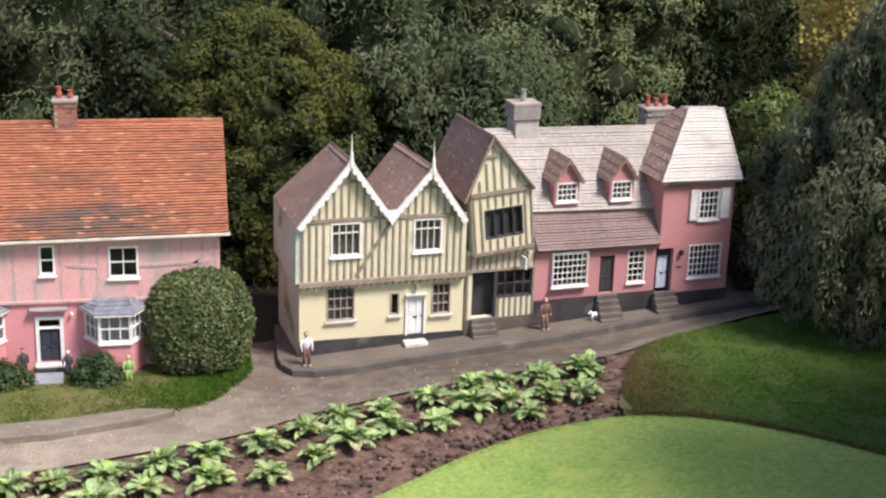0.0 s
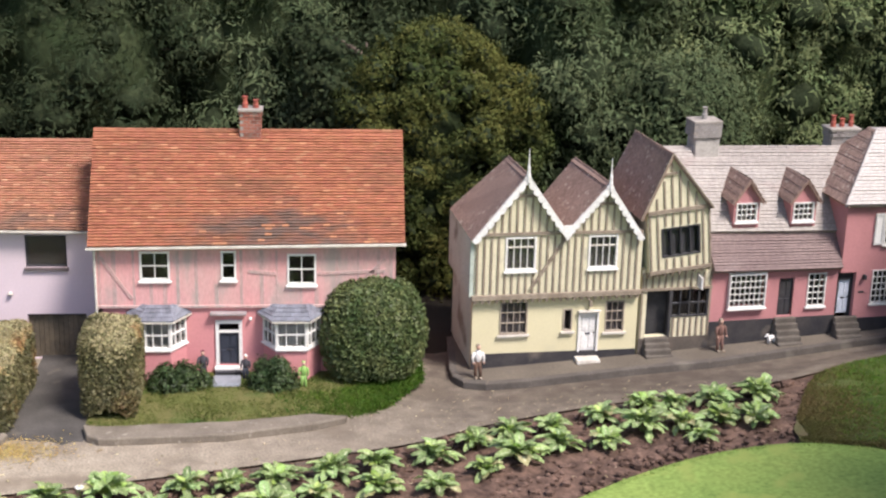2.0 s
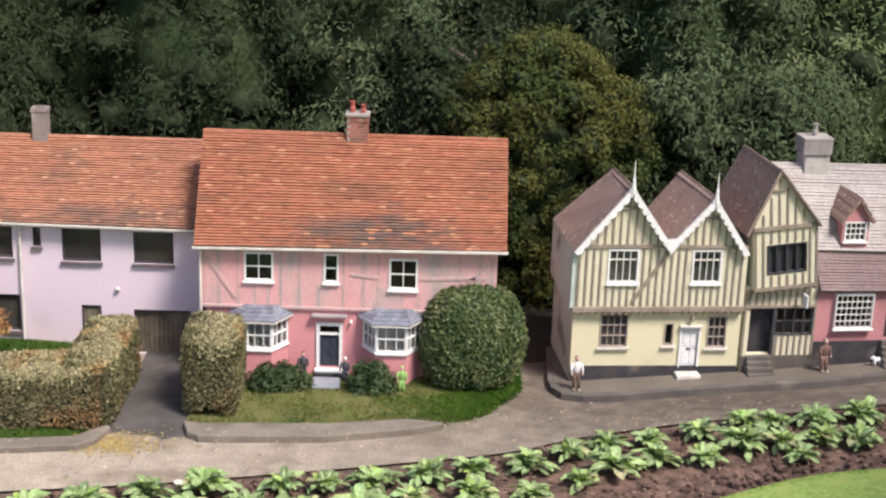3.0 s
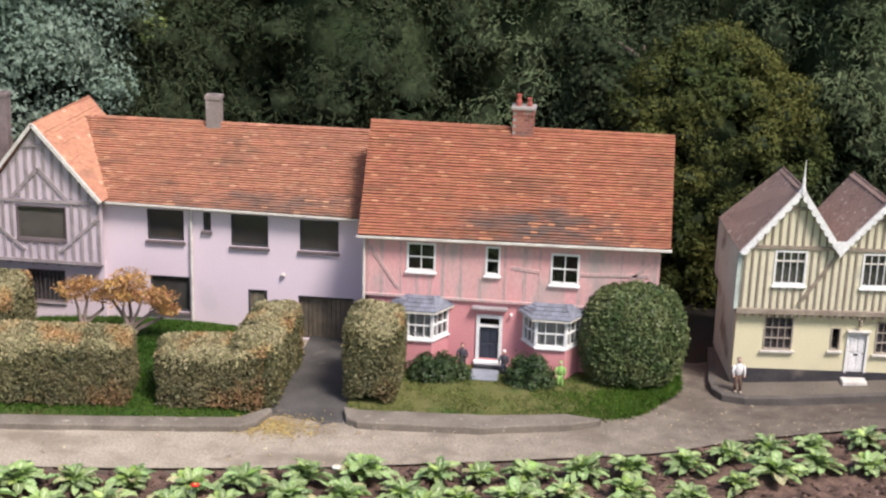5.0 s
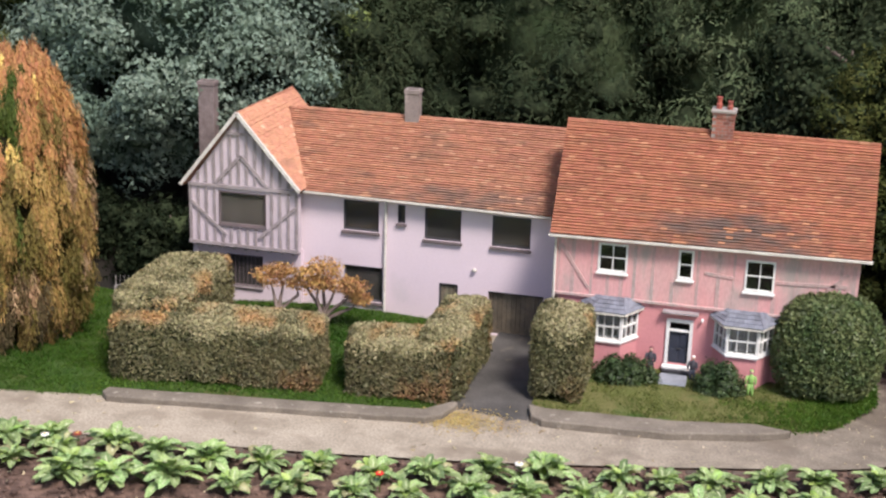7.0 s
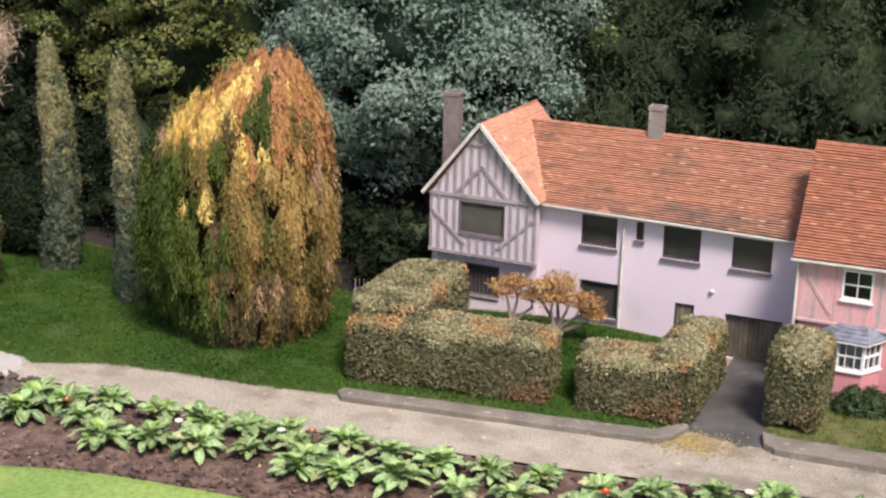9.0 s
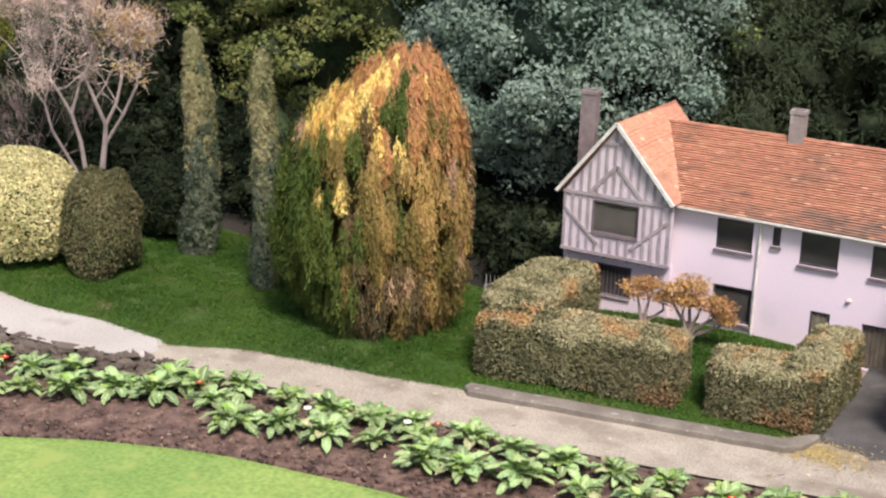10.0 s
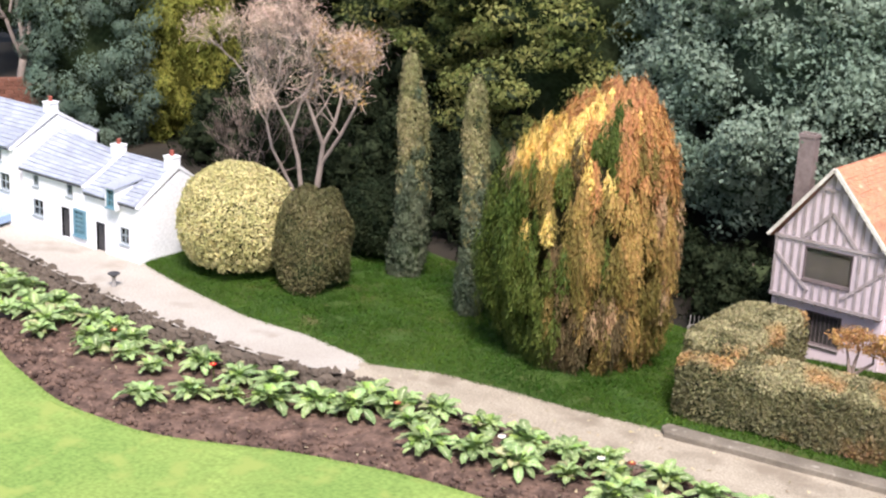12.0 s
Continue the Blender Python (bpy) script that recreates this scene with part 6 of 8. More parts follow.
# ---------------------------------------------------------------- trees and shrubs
# dark filler colour: shade inside crowns and bushes put into the paint
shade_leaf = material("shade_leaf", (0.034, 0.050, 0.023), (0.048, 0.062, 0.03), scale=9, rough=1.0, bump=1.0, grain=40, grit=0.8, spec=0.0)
pine_leaf = leaf_material("pine_leaf", (0.075, 0.104, 0.050), (0.125, 0.158, 0.080), island=0.12, scale=2.0, spec=0.02, rough=0.7)
# lit copy of pine_leaf: sunlight put into the leaf colour
pine_lit = leaf_material("pine_lit", (0.135, 0.185, 0.078), (0.215, 0.255, 0.12), island=0.12, scale=2.0, spec=0.02, rough=0.7)
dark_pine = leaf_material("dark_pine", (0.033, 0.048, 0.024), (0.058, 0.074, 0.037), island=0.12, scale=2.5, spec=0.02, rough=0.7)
yew_leaf = leaf_material("yew_leaf", (0.118, 0.138, 0.084), (0.178, 0.194, 0.118), island=0.15, scale=4, spec=0.12, rough=0.6)
olive_leaf = leaf_material("olive_leaf", (0.052, 0.074, 0.024), (0.120, 0.122, 0.033), island=0.22, scale=2.5, spec=0.06, rough=0.75)
lime_leaf = leaf_material("lime_leaf", (0.20, 0.245, 0.07), (0.13, 0.18, 0.05), island=0.35)
moss_leaf = leaf_material("moss_leaf", (0.12, 0.15, 0.043), (0.215, 0.215, 0.068), island=0.35, scale=3, spec=0.1, rough=0.6)
sunlit_gold = leaf_material("sunlit_gold", (0.80, 0.70, 0.32), (0.72, 0.60, 0.22), through=0.65, island=0.3, scale=3, spec=0.1)
limegold_leaf = leaf_material("limegold_leaf", (0.27, 0.26, 0.05), (0.18, 0.20, 0.04), island=0.18, scale=3, spec=0.1)
grey_leaf = leaf_material("grey_leaf", (0.165, 0.235, 0.172), (0.23, 0.295, 0.222), island=0.14, scale=3, rough=0.5, spec=0.2)
holly_leaf = leaf_material("holly_leaf", (0.075, 0.115, 0.04), (0.17, 0.20, 0.08), island=0.45, scale=10, rough=0.45, spec=0.3)
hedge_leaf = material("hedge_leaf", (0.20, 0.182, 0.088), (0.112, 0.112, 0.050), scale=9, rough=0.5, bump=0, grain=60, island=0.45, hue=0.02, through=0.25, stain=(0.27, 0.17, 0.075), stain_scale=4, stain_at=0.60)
# cream base paints the light on hedge tops; the stain is real rust
hedge_top_lit = material("hedge_top_lit", (0.40, 0.36, 0.20), (0.31, 0.28, 0.145), scale=6, rough=0.5, bump=0, grain=60, island=0.4, hue=0.02, through=0.25, stain=(0.45, 0.27, 0.115), stain_scale=4, stain_at=0.48, spec=0.15)
hedge_rust = material("hedge_rust", (0.195, 0.17, 0.085), (0.115, 0.115, 0.052), scale=9, rough=0.5, bump=0, grain=60, island=0.45, hue=0.02, through=0.25, stain=(0.29, 0.165, 0.075), stain_scale=4, stain_at=0.54)
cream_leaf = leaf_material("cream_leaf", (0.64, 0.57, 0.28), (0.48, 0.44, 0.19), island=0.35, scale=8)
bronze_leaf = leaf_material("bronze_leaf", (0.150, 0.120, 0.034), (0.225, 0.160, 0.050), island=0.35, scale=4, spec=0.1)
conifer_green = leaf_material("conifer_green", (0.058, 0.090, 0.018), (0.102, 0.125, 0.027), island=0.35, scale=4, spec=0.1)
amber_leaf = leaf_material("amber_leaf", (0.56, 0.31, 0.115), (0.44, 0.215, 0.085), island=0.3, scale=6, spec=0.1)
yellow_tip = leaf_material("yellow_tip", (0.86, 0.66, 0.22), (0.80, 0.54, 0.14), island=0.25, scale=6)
acer_leaf = leaf_material("acer_leaf", (0.54, 0.33, 0.115), (0.36, 0.19, 0.09), island=0.45, scale=14, spec=0.1)
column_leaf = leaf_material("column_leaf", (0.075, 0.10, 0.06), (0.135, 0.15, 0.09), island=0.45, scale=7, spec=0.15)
tan_leaf = leaf_material("tan_leaf", (0.46, 0.30, 0.10), (0.29, 0.19, 0.062), island=0.35, scale=5, spec=0.1)
dead_leaf = leaf_material("dead_leaf", (0.16, 0.11, 0.05), (0.105, 0.08, 0.04), island=0.35, scale=5, spec=0.1)
bush_dark = leaf_material("bush_dark", (0.036, 0.066, 0.024), (0.07, 0.105, 0.036), island=0.5, scale=10)
# near-black leaf colour that holds the deep shade under the trees
leaf_deep_shade = leaf_material("leaf_deep_shade", (0.014, 0.022, 0.011), (0.025, 0.034, 0.016), island=0.3, scale=8, spec=0.05, rough=0.7)
cone_leaf = leaf_material("cone_leaf", (0.105, 0.105, 0.045), (0.15, 0.13, 0.06), island=0.45, scale=8, spec=0.15)
# paler copy of column_leaf that paints the light on the upper sprays
column_tip_lit = leaf_material("column_tip_lit", (0.20, 0.20, 0.085), (0.34, 0.29, 0.15), island=0.45, scale=7, spec=0.15)
bluegreen_leaf = leaf_material("bluegreen_leaf", (0.11, 0.165, 0.12), (0.165, 0.215, 0.16), island=0.15, scale=4, spec=0.12, rough=0.6)
twig_pink = leaf_material("twig_pink", (0.74, 0.57, 0.48), (0.62, 0.45, 0.34), island=0.35, scale=8, spec=0.1)
primula_leaf = material("primula_leaf", (0.48, 0.60, 0.275), (0.20, 0.35, 0.095), scale=22, rough=0.32, bump=0.8, grain=120, value=0.45, hue=0.015, through=0.2, spec=0.6)
primula_rib = material("primula_rib", (0.62, 0.66, 0.44), (0.52, 0.57, 0.34), scale=22, rough=0.4, bump=0.3, grain=120, spec=0.5)
primula_old = material("primula_old", (0.50, 0.47, 0.25), (0.34, 0.36, 0.16), scale=22, rough=0.45, bump=0.6, grain=120, value=0.3, hue=0.02, through=0.2, spec=0.4)
primula_young = material("primula_young", (0.44, 0.58, 0.17), (0.26, 0.43, 0.09), scale=22, rough=0.38, bump=0.8, grain=160, island=0.3, hue=0.012, through=0.3, spec=0.5)

silver_inner = material("silver_inner", (0.075, 0.105, 0.074), (0.050, 0.072, 0.050), scale=14, rough=0.95, bump=1.0, grain=60, grit=0.8, spec=0.0)
gold_inner = material("gold_inner", (0.42, 0.34, 0.10), (0.30, 0.25, 0.07), scale=14, rough=0.95, bump=1.0, grain=60, grit=0.6, spec=0.0)
lime_inner = material("lime_inner", (0.12, 0.12, 0.028), (0.08, 0.085, 0.02), scale=14, rough=0.95, bump=1.0, grain=60, grit=0.6, spec=0.0)

# the wood behind the houses
for i, (x, y, hgt, r) in enumerate(((-2.0, 7.5, 1.8, 0.72), (-1.15, 7.25, 1.75, 0.70), (-0.35, 7.5, 1.9, 0.75), (0.45, 7.8, 2.0, 0.75), (1.25, 7.3, 1.9, 0.62), (2.05, 7.7, 2.0, 0.72), (2.85, 7.9, 2.0, 0.7), (3.7, 8.2, 2.1, 0.8), (1.7, 7.0, 0.95, 0.42), (4.8, 8.2, 2.1, 0.8), (-1.6, 8.1, 2.0, 0.7), (0.1, 8.3, 2.1, 0.7), (-2.75, 7.9, 2.0, 0.6), (-2.3, 7.1, 1.5, 0.5))):
    # trees on the right are coloured as sunlit
    clumped_tree("evergreen_tree", "dark green cypress with dense feathery foliage behind the houses", (x, y, 0.0), hgt, r, pine_lit if x > 1.9 else pine_leaf if i % 3 and x > -1.0 else dark_pine, 100 + i, clumps=96, per=470, leaf=0.036, slim=0.39, clump_r=0.20, group="evergreen wood", taper=0.45, low=0.02, hang=0.8, spread=0.34, squash=0.85)
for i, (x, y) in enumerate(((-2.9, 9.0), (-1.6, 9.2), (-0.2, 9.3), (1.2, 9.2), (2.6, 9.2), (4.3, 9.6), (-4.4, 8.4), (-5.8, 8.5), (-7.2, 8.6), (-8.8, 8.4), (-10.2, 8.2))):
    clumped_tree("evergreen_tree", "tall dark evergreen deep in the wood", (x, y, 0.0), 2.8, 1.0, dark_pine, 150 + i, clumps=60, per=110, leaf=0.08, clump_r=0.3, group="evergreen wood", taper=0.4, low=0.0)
clumped_tree("evergreen_tree", "broad dark yew beside the lawn and the end house", (3.22, 5.33, 0.02), 1.58, 0.745, yew_leaf, 171, clumps=560, per=270, leaf=0.036, slim=0.26, clump_r=0.076, low=0.0, hang=-2.6, squash=1.8,
             profile=((0, 0.60), (0.06, 0.80), (0.18, 0.96), (0.40, 1.0), (0.46, 0.92), (0.575, 0.67), (0.68, 0.63), (0.80, 0.50), (0.86, 0.37), (1.0, 0.06)))
# three unseen trees, added only to shade lawn and verge from the right
clumped_tree("evergreen_tree", "unseen dark yew added to shade the lawn", (4.5, 4.6, 0.12), 2.1, 0.75, dark_pine, 180, clumps=120, per=200, leaf=0.045, clump_r=0.17, taper=0.5, low=0.0)
clumped_tree("evergreen_tree", "unseen dark yew added to shade the lawn", (3.5, 3.6, 0.10), 1.9, 0.55, dark_pine, 190, clumps=70, per=160, leaf=0.05, clump_r=0.2, taper=0.5, low=0.0)
clumped_tree("evergreen_tree", "unseen dark yew added to shade the lawn", (2.97, 3.12, 0.10), 2.4, 0.68, dark_pine, 189, clumps=70, per=160, leaf=0.05, clump_r=0.2, taper=0.5, low=0.0)
clumped_tree("shrub", "lime green shrub behind the yew", (2.96, 6.15, 0.03), 0.84, 0.30, lime_leaf, 172, clumps=70, per=240, leaf=0.024, clump_r=0.085, category="shrub", taper=0.25)
clumped_tree("shrub", "dark evergreen shrub against the end house", (2.80, 5.80, 0.03), 0.46, 0.20, dark_pine, 191, clumps=50, per=200, leaf=0.024, clump_r=0.075, category="shrub", taper=0.25)
clumped_tree("golden_tree", "golden yellow leaved tree in the light behind", (3.74, 6.85, 0.05), 1.85, 0.40, sunlit_gold, 173, clumps=110, per=190, leaf=0.030, clump_r=0.13, taper=0.65, profile=((0, 0.7), (0.4, 1.0), (0.8, 0.9), (1, 0.5)), spread=1.3, hang=0.0, core_mat=gold_inner)
clumped_tree("domed_bush", "large domed dark olive bush behind the houses", (0.50, 6.58, 0.0), 1.19, 0.49, olive_leaf, 174, clumps=360, per=190, ry=0.42, leaf=0.024, clump_r=0.075, category="bush", low=0.0, spread=0.5, hang=0.4,
             profile=((0, 0.70), (0.35, 0.92), (0.55, 1.02), (0.68, 0.98), (0.82, 0.80), (0.92, 0.52), (1.0, 0.22)))
clumped_tree("sapling", "thin sapling with a tuft of lime green leaves in the shade", (-2.15, 6.79, 0.0), 1.14, 0.07, lime_leaf, 210, clumps=12, per=36, leaf=0.034, clump_r=0.05, trunk=0.012, low=0.88, category="tree", taper=0.3)
clumped_tree("evergreen_shrub", "irregular dark green evergreen beside the domed bush", (0.20, 6.75, 0.0), 1.16, 0.40, dark_pine, 192, clumps=80, per=260, leaf=0.028, clump_r=0.12, category="shrub", taper=0.35, low=0.05)
clumped_tree("silver_tree", "large grey-green leaved evergreen with dense leathery foliage", (-3.0, 6.75, 0.0), 2.2, 0.82, grey_leaf, 175, clumps=330, per=460, leaf=0.0268, slim=0.75, clump_r=0.155, taper=0.30, low=0.17, hang=0.2, spread=0.6, core_mat=silver_inner)
clumped_tree("olive_tree", "layered yellow-green leaved evergreen", (-4.25, 6.9, 0.0), 2.3, 0.85, moss_leaf, 176, clumps=150, per=400, leaf=0.0268, slim=0.8, clump_r=0.15, taper=0.3, low=0.10, squash=0.5)
clumped_tree("olive_tree", "layered yellow-green leaved evergreen", (-5.35, 7.35, 0.0), 2.4, 0.72, moss_leaf, 193, clumps=130, per=380, leaf=0.0268, slim=0.8, clump_r=0.15, taper=0.3, low=0.25, squash=0.5)
# shrubs added as dark fill where the ground lies in deep shade
clumped_tree("evergreen_shrub", "low evergreen added with deep shade put into its leaf colour", (-5.0, 6.3, 0.0), 0.55, 0.30, leaf_deep_shade, 194, clumps=50, per=110, leaf=0.03, clump_r=0.1, category="shrub", taper=0.4)
clumped_tree("evergreen_shrub", "low evergreen added with deep shade put into its leaf colour", (-6.15, 6.85, 0.0), 0.7, 0.42, leaf_deep_shade, 195, clumps=60, per=110, leaf=0.034, clump_r=0.13, category="shrub", taper=0.4)
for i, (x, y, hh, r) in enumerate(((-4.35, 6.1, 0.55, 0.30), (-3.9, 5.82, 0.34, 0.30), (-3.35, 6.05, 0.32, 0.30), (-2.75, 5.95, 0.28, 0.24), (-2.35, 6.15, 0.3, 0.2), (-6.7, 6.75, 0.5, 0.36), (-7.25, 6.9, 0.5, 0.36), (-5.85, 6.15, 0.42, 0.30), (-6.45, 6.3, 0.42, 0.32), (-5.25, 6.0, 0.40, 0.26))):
    clumped_tree("evergreen_shrub", "undergrowth added to fill the deep shade, which is painted into its leaves", (x, y, 0.0), hh, r, leaf_deep_shade, 196 + i, clumps=50, per=150, leaf=0.0265, slim=0.75, clump_r=0.09, category="shrub", taper=0.3, low=0.0)
clumped_tree("evergreen_tree", "blue-green conifer behind the white cottages", (-7.45, 6.05, -0.1), 2.0, 0.46, bluegreen_leaf, 177, clumps=230, per=330, leaf=0.030, slim=0.36, clump_r=0.11, taper=0.3, low=0.0, hang=1.0, spread=0.3)
clumped_tree("golden_conifer", "yellow-green golden conifer behind the bare tree", (-7.1, 6.45, -0.1), 2.0, 0.33, limegold_leaf, 178, clumps=190, per=300, leaf=0.030, slim=0.36, clump_r=0.10, taper=0.4, hang=1.4, squash=1.4, spread=0.35, core_mat=lime_inner)
clumped_tree("evergreen_tree", "dark conifer over the far cottages", (-9.3, 7.2, 0.0), 2.4, 0.7, dark_pine, 179, clumps=70, per=200, leaf=0.045, clump_r=0.18, taper=0.4, low=0.1)

clipped("round_bush", "neatly rounded green holly bush beside the pink house", (0.195, 5.40, -0.035), (0.207, 0.167, 0.225), holly_leaf, 181, leaf=0.020, n=17000, amount=0.05, power=2.4, spread=0.8)
clumped_tree("small_bush", "low loose dark green bush under the bay window", (-0.555, 5.28, -0.012), 0.105, 0.125, bush_dark, 182, clumps=40, per=110, leaf=0.017, clump_r=0.034, category="bush", taper=0.55, trunk=0.008, ry=0.07, low=0.1)
clumped_tree("small_bush", "small loose evergreen bush beside the door", (-0.195, 5.27, -0.014), 0.135, 0.085, bush_dark, 183, clumps=40, per=110, leaf=0.016, clump_r=0.034, category="bush", taper=0.6, trunk=0.008, ry=0.07, low=0.1)
clipped("variegated_bush", "domed bush of pale yellow variegated leaves", (-4.86, 4.765, -0.02), (0.30, 0.28, 0.285), cream_leaf, 184, leaf=0.020, n=34000, amount=0.04, power=2.15)
clipped("clipped_yew", "clipped dark olive yew cone", (-4.41, 4.80, -0.02), (0.182, 0.175, 0.27), cone_leaf, 185, leaf=0.017, n=22000, amount=0.13, power=2.2, hang=-2.0, cone=0.30)
clipped("round_bush", "low round green bush with its shade painted into dark leaves", (-4.50, 5.42, 0.02), (0.24, 0.22, 0.20), leaf_deep_shade, 186, leaf=0.026, n=9000, amount=0.06)


def columnar_yew(x, y, hgt, r, seed):
    """A slim ragged column of small upright sprays: grey-green below, the light at the top painted as a paler olive."""
    rng = np.random.default_rng(seed)
    root = thing("columnar_yew", "slim ragged columnar yew, grey-green with upright tips coloured as lit", "tree", Matrix.Translation((x, y, 0.0)))
    part("stem", Shape().tube([(0, 0, -0.05), (0.004, 0, hgt * 0.6)], [0.022, 0.010], 7), bark, root)
    groups = {"lower": [], "upper": []}
    for i in range(640):
        u = i / 640
        a = rng.uniform(0, math.tau)
        prof = float(np.interp(u, (0, 0.08, 0.25, 0.5, 0.75, 0.92, 1.0), (0.82, 1.05, 1.0, 0.84, 0.76, 0.55, 0.22)))
        k = r * prof * rng.uniform(0.62, 1.0) * (1 + 0.22 * noise.noise(Vector((math.cos(a) * 1.5 + seed, math.sin(a) * 1.5, u * 7))))
        wob = 0.018 * math.sin(u * 6 + seed)
        p, d = blob((k * math.cos(a) + wob, k * math.sin(a), 0.03 + u * (hgt - 0.05)), (0.020, 0.020, rng.uniform(0.028, 0.055)), 62, rng, i, 0.25, 0.3)
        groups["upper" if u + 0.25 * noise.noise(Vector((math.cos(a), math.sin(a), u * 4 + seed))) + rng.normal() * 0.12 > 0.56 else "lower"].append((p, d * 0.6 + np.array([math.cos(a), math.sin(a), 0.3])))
    for key, m in (("lower", column_leaf), ("upper", column_tip_lit)):
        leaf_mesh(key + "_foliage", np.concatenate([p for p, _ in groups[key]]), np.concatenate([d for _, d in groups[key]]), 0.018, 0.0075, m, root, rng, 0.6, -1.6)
    part("inner_leaves", Shape().lathe((0, 0, 0.0), [(r * 0.5, 0.01), (r * 0.72, 0.10), (r * 0.66, hgt * 0.3), (r * 0.5, hgt * 0.65), (r * 0.32, hgt * 0.9), (0.004, hgt * 0.97)], 14), shade_leaf, root, smooth=True)


columnar_yew(-4.19, 5.23, 1.11, 0.084, 187)
columnar_yew(-3.65, 5.01, 1.10, 0.070, 188)

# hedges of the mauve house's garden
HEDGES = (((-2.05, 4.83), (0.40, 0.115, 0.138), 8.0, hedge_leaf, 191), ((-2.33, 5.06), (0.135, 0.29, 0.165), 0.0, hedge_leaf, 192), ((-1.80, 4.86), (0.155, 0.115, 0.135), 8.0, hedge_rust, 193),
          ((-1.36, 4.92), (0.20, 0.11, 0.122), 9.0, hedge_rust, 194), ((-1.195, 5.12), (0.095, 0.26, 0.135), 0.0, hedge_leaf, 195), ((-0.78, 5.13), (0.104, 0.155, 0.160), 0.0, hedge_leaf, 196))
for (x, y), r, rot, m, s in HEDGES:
    clipped("clipped_hedge", "square-clipped garden hedge with rusty autumn leaf tips", (x, y, 0.005), r, m, s, leaf=0.0165, n=int(44000 * (r[0] * r[1] + r[0] * r[2] + r[1] * r[2]) / 0.11), amount=0.05, power=9.0, rot=rot, category="hedge", top_mat=hedge_top_lit, spread=0.75)


bark_maple = material("bark_maple", (0.31, 0.24, 0.20), (0.22, 0.165, 0.14), scale=20, rough=0.9, bump=0.5)
orange_leaf = leaf_material("orange_leaf", (0.55, 0.285, 0.13), (0.43, 0.215, 0.09), island=0.3, scale=6, spec=0.1)
blush_leaf = leaf_material("blush_leaf", (0.50, 0.34, 0.20), (0.40, 0.25, 0.13), island=0.3, scale=6, spec=0.1)
# near-black so that the grooves between plumes read as shaded
cypress_gap_shade = leaf_material("cypress_gap_shade", (0.026, 0.021, 0.009), (0.018, 0.016, 0.007), island=0.0, through=0.0, spec=0.05)


def flame_conifer():
    """A barrel of hanging plumes with dark grooves between: its shaded flank is painted green, its lit top amber and
    yellow.
    """
    rng = np.random.default_rng(77)
    root = thing("golden_cypress", "broad golden cypress with amber and yellow upright plumes", "tree", Matrix.Translation((-3.07, 4.96, 0.0)))
    part("trunk", Shape().tube([(0, 0, -0.05), (0, 0, 0.5)], [0.05, 0.03], 8), bark, root)
    along, towards = np.array([0.848, 0.530]), np.array([0.530, -0.848])
    level = (0.0, 0.10, 0.25, 0.50, 0.75, 0.92, 1.03, 1.10, 1.17)
    girth = (0.20, 0.285, 0.375, 0.41, 0.37, 0.275, 0.185, 0.10, 0.03)
    shift = (0.02, 0.02, 0.0, 0.0, 0.022, 0.065, 0.11, 0.145, 0.165)
    groups = {k: [] for k in "gbtdaypo"}
    for i in range(960):
        z = 0.04 + 1.10 * (rng.uniform(0, 1) ** 0.92 if i < 880 else rng.uniform(0.86, 1.0))
        a = rng.uniform(0, math.tau)
        rad = float(np.interp(z, level, girth)) * (1 + 0.10 * noise.noise(Vector((math.cos(a) * 2.4, math.sin(a) * 2.4, z * 2.2)))) * rng.uniform(0.84, 1.04)
        side, front = math.cos(a) * rad + float(np.interp(z, level, shift)), math.sin(a) * rad * 0.92
        x, y = along * side + towards * front
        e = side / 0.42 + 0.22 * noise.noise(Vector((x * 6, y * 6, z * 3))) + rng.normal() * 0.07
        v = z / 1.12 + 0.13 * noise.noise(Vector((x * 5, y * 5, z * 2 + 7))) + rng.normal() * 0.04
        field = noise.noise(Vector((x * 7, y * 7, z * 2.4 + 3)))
        # colour by position: light and shade painted over the tree's own gold tones
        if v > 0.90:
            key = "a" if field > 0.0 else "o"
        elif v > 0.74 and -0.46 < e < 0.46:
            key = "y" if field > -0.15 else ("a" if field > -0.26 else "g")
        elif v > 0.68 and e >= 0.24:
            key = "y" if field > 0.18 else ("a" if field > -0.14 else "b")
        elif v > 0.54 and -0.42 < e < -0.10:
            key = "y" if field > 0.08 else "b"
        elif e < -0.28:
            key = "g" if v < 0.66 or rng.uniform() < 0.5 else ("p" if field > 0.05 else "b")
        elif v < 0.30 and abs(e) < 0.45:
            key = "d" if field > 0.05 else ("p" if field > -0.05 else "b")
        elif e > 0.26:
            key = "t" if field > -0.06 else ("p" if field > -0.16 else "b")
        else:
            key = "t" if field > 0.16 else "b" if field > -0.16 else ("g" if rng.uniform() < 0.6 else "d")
        tall = rng.uniform(0.075, 0.135) * (0.7 if z > 0.95 else 1.0)
        n = 215
        p, d = blob((0, 0, 0), (0.030, 0.030, tall), n, rng, i, 0.3, 0.25)
        fringe = 1 - 0.55 * np.clip(p[:, 2:3] / tall, 0, 1)
        p = np.concatenate([p[:, :2] * fringe, p[:, 2:3]], axis=1) + np.array([x, y, z])
        keep = p[:, 2] > 0.015
        groups[key].append((p[keep], (d * 0.6 + np.array([*(along * math.cos(a) + towards * math.sin(a)), 0.25]))[keep]))
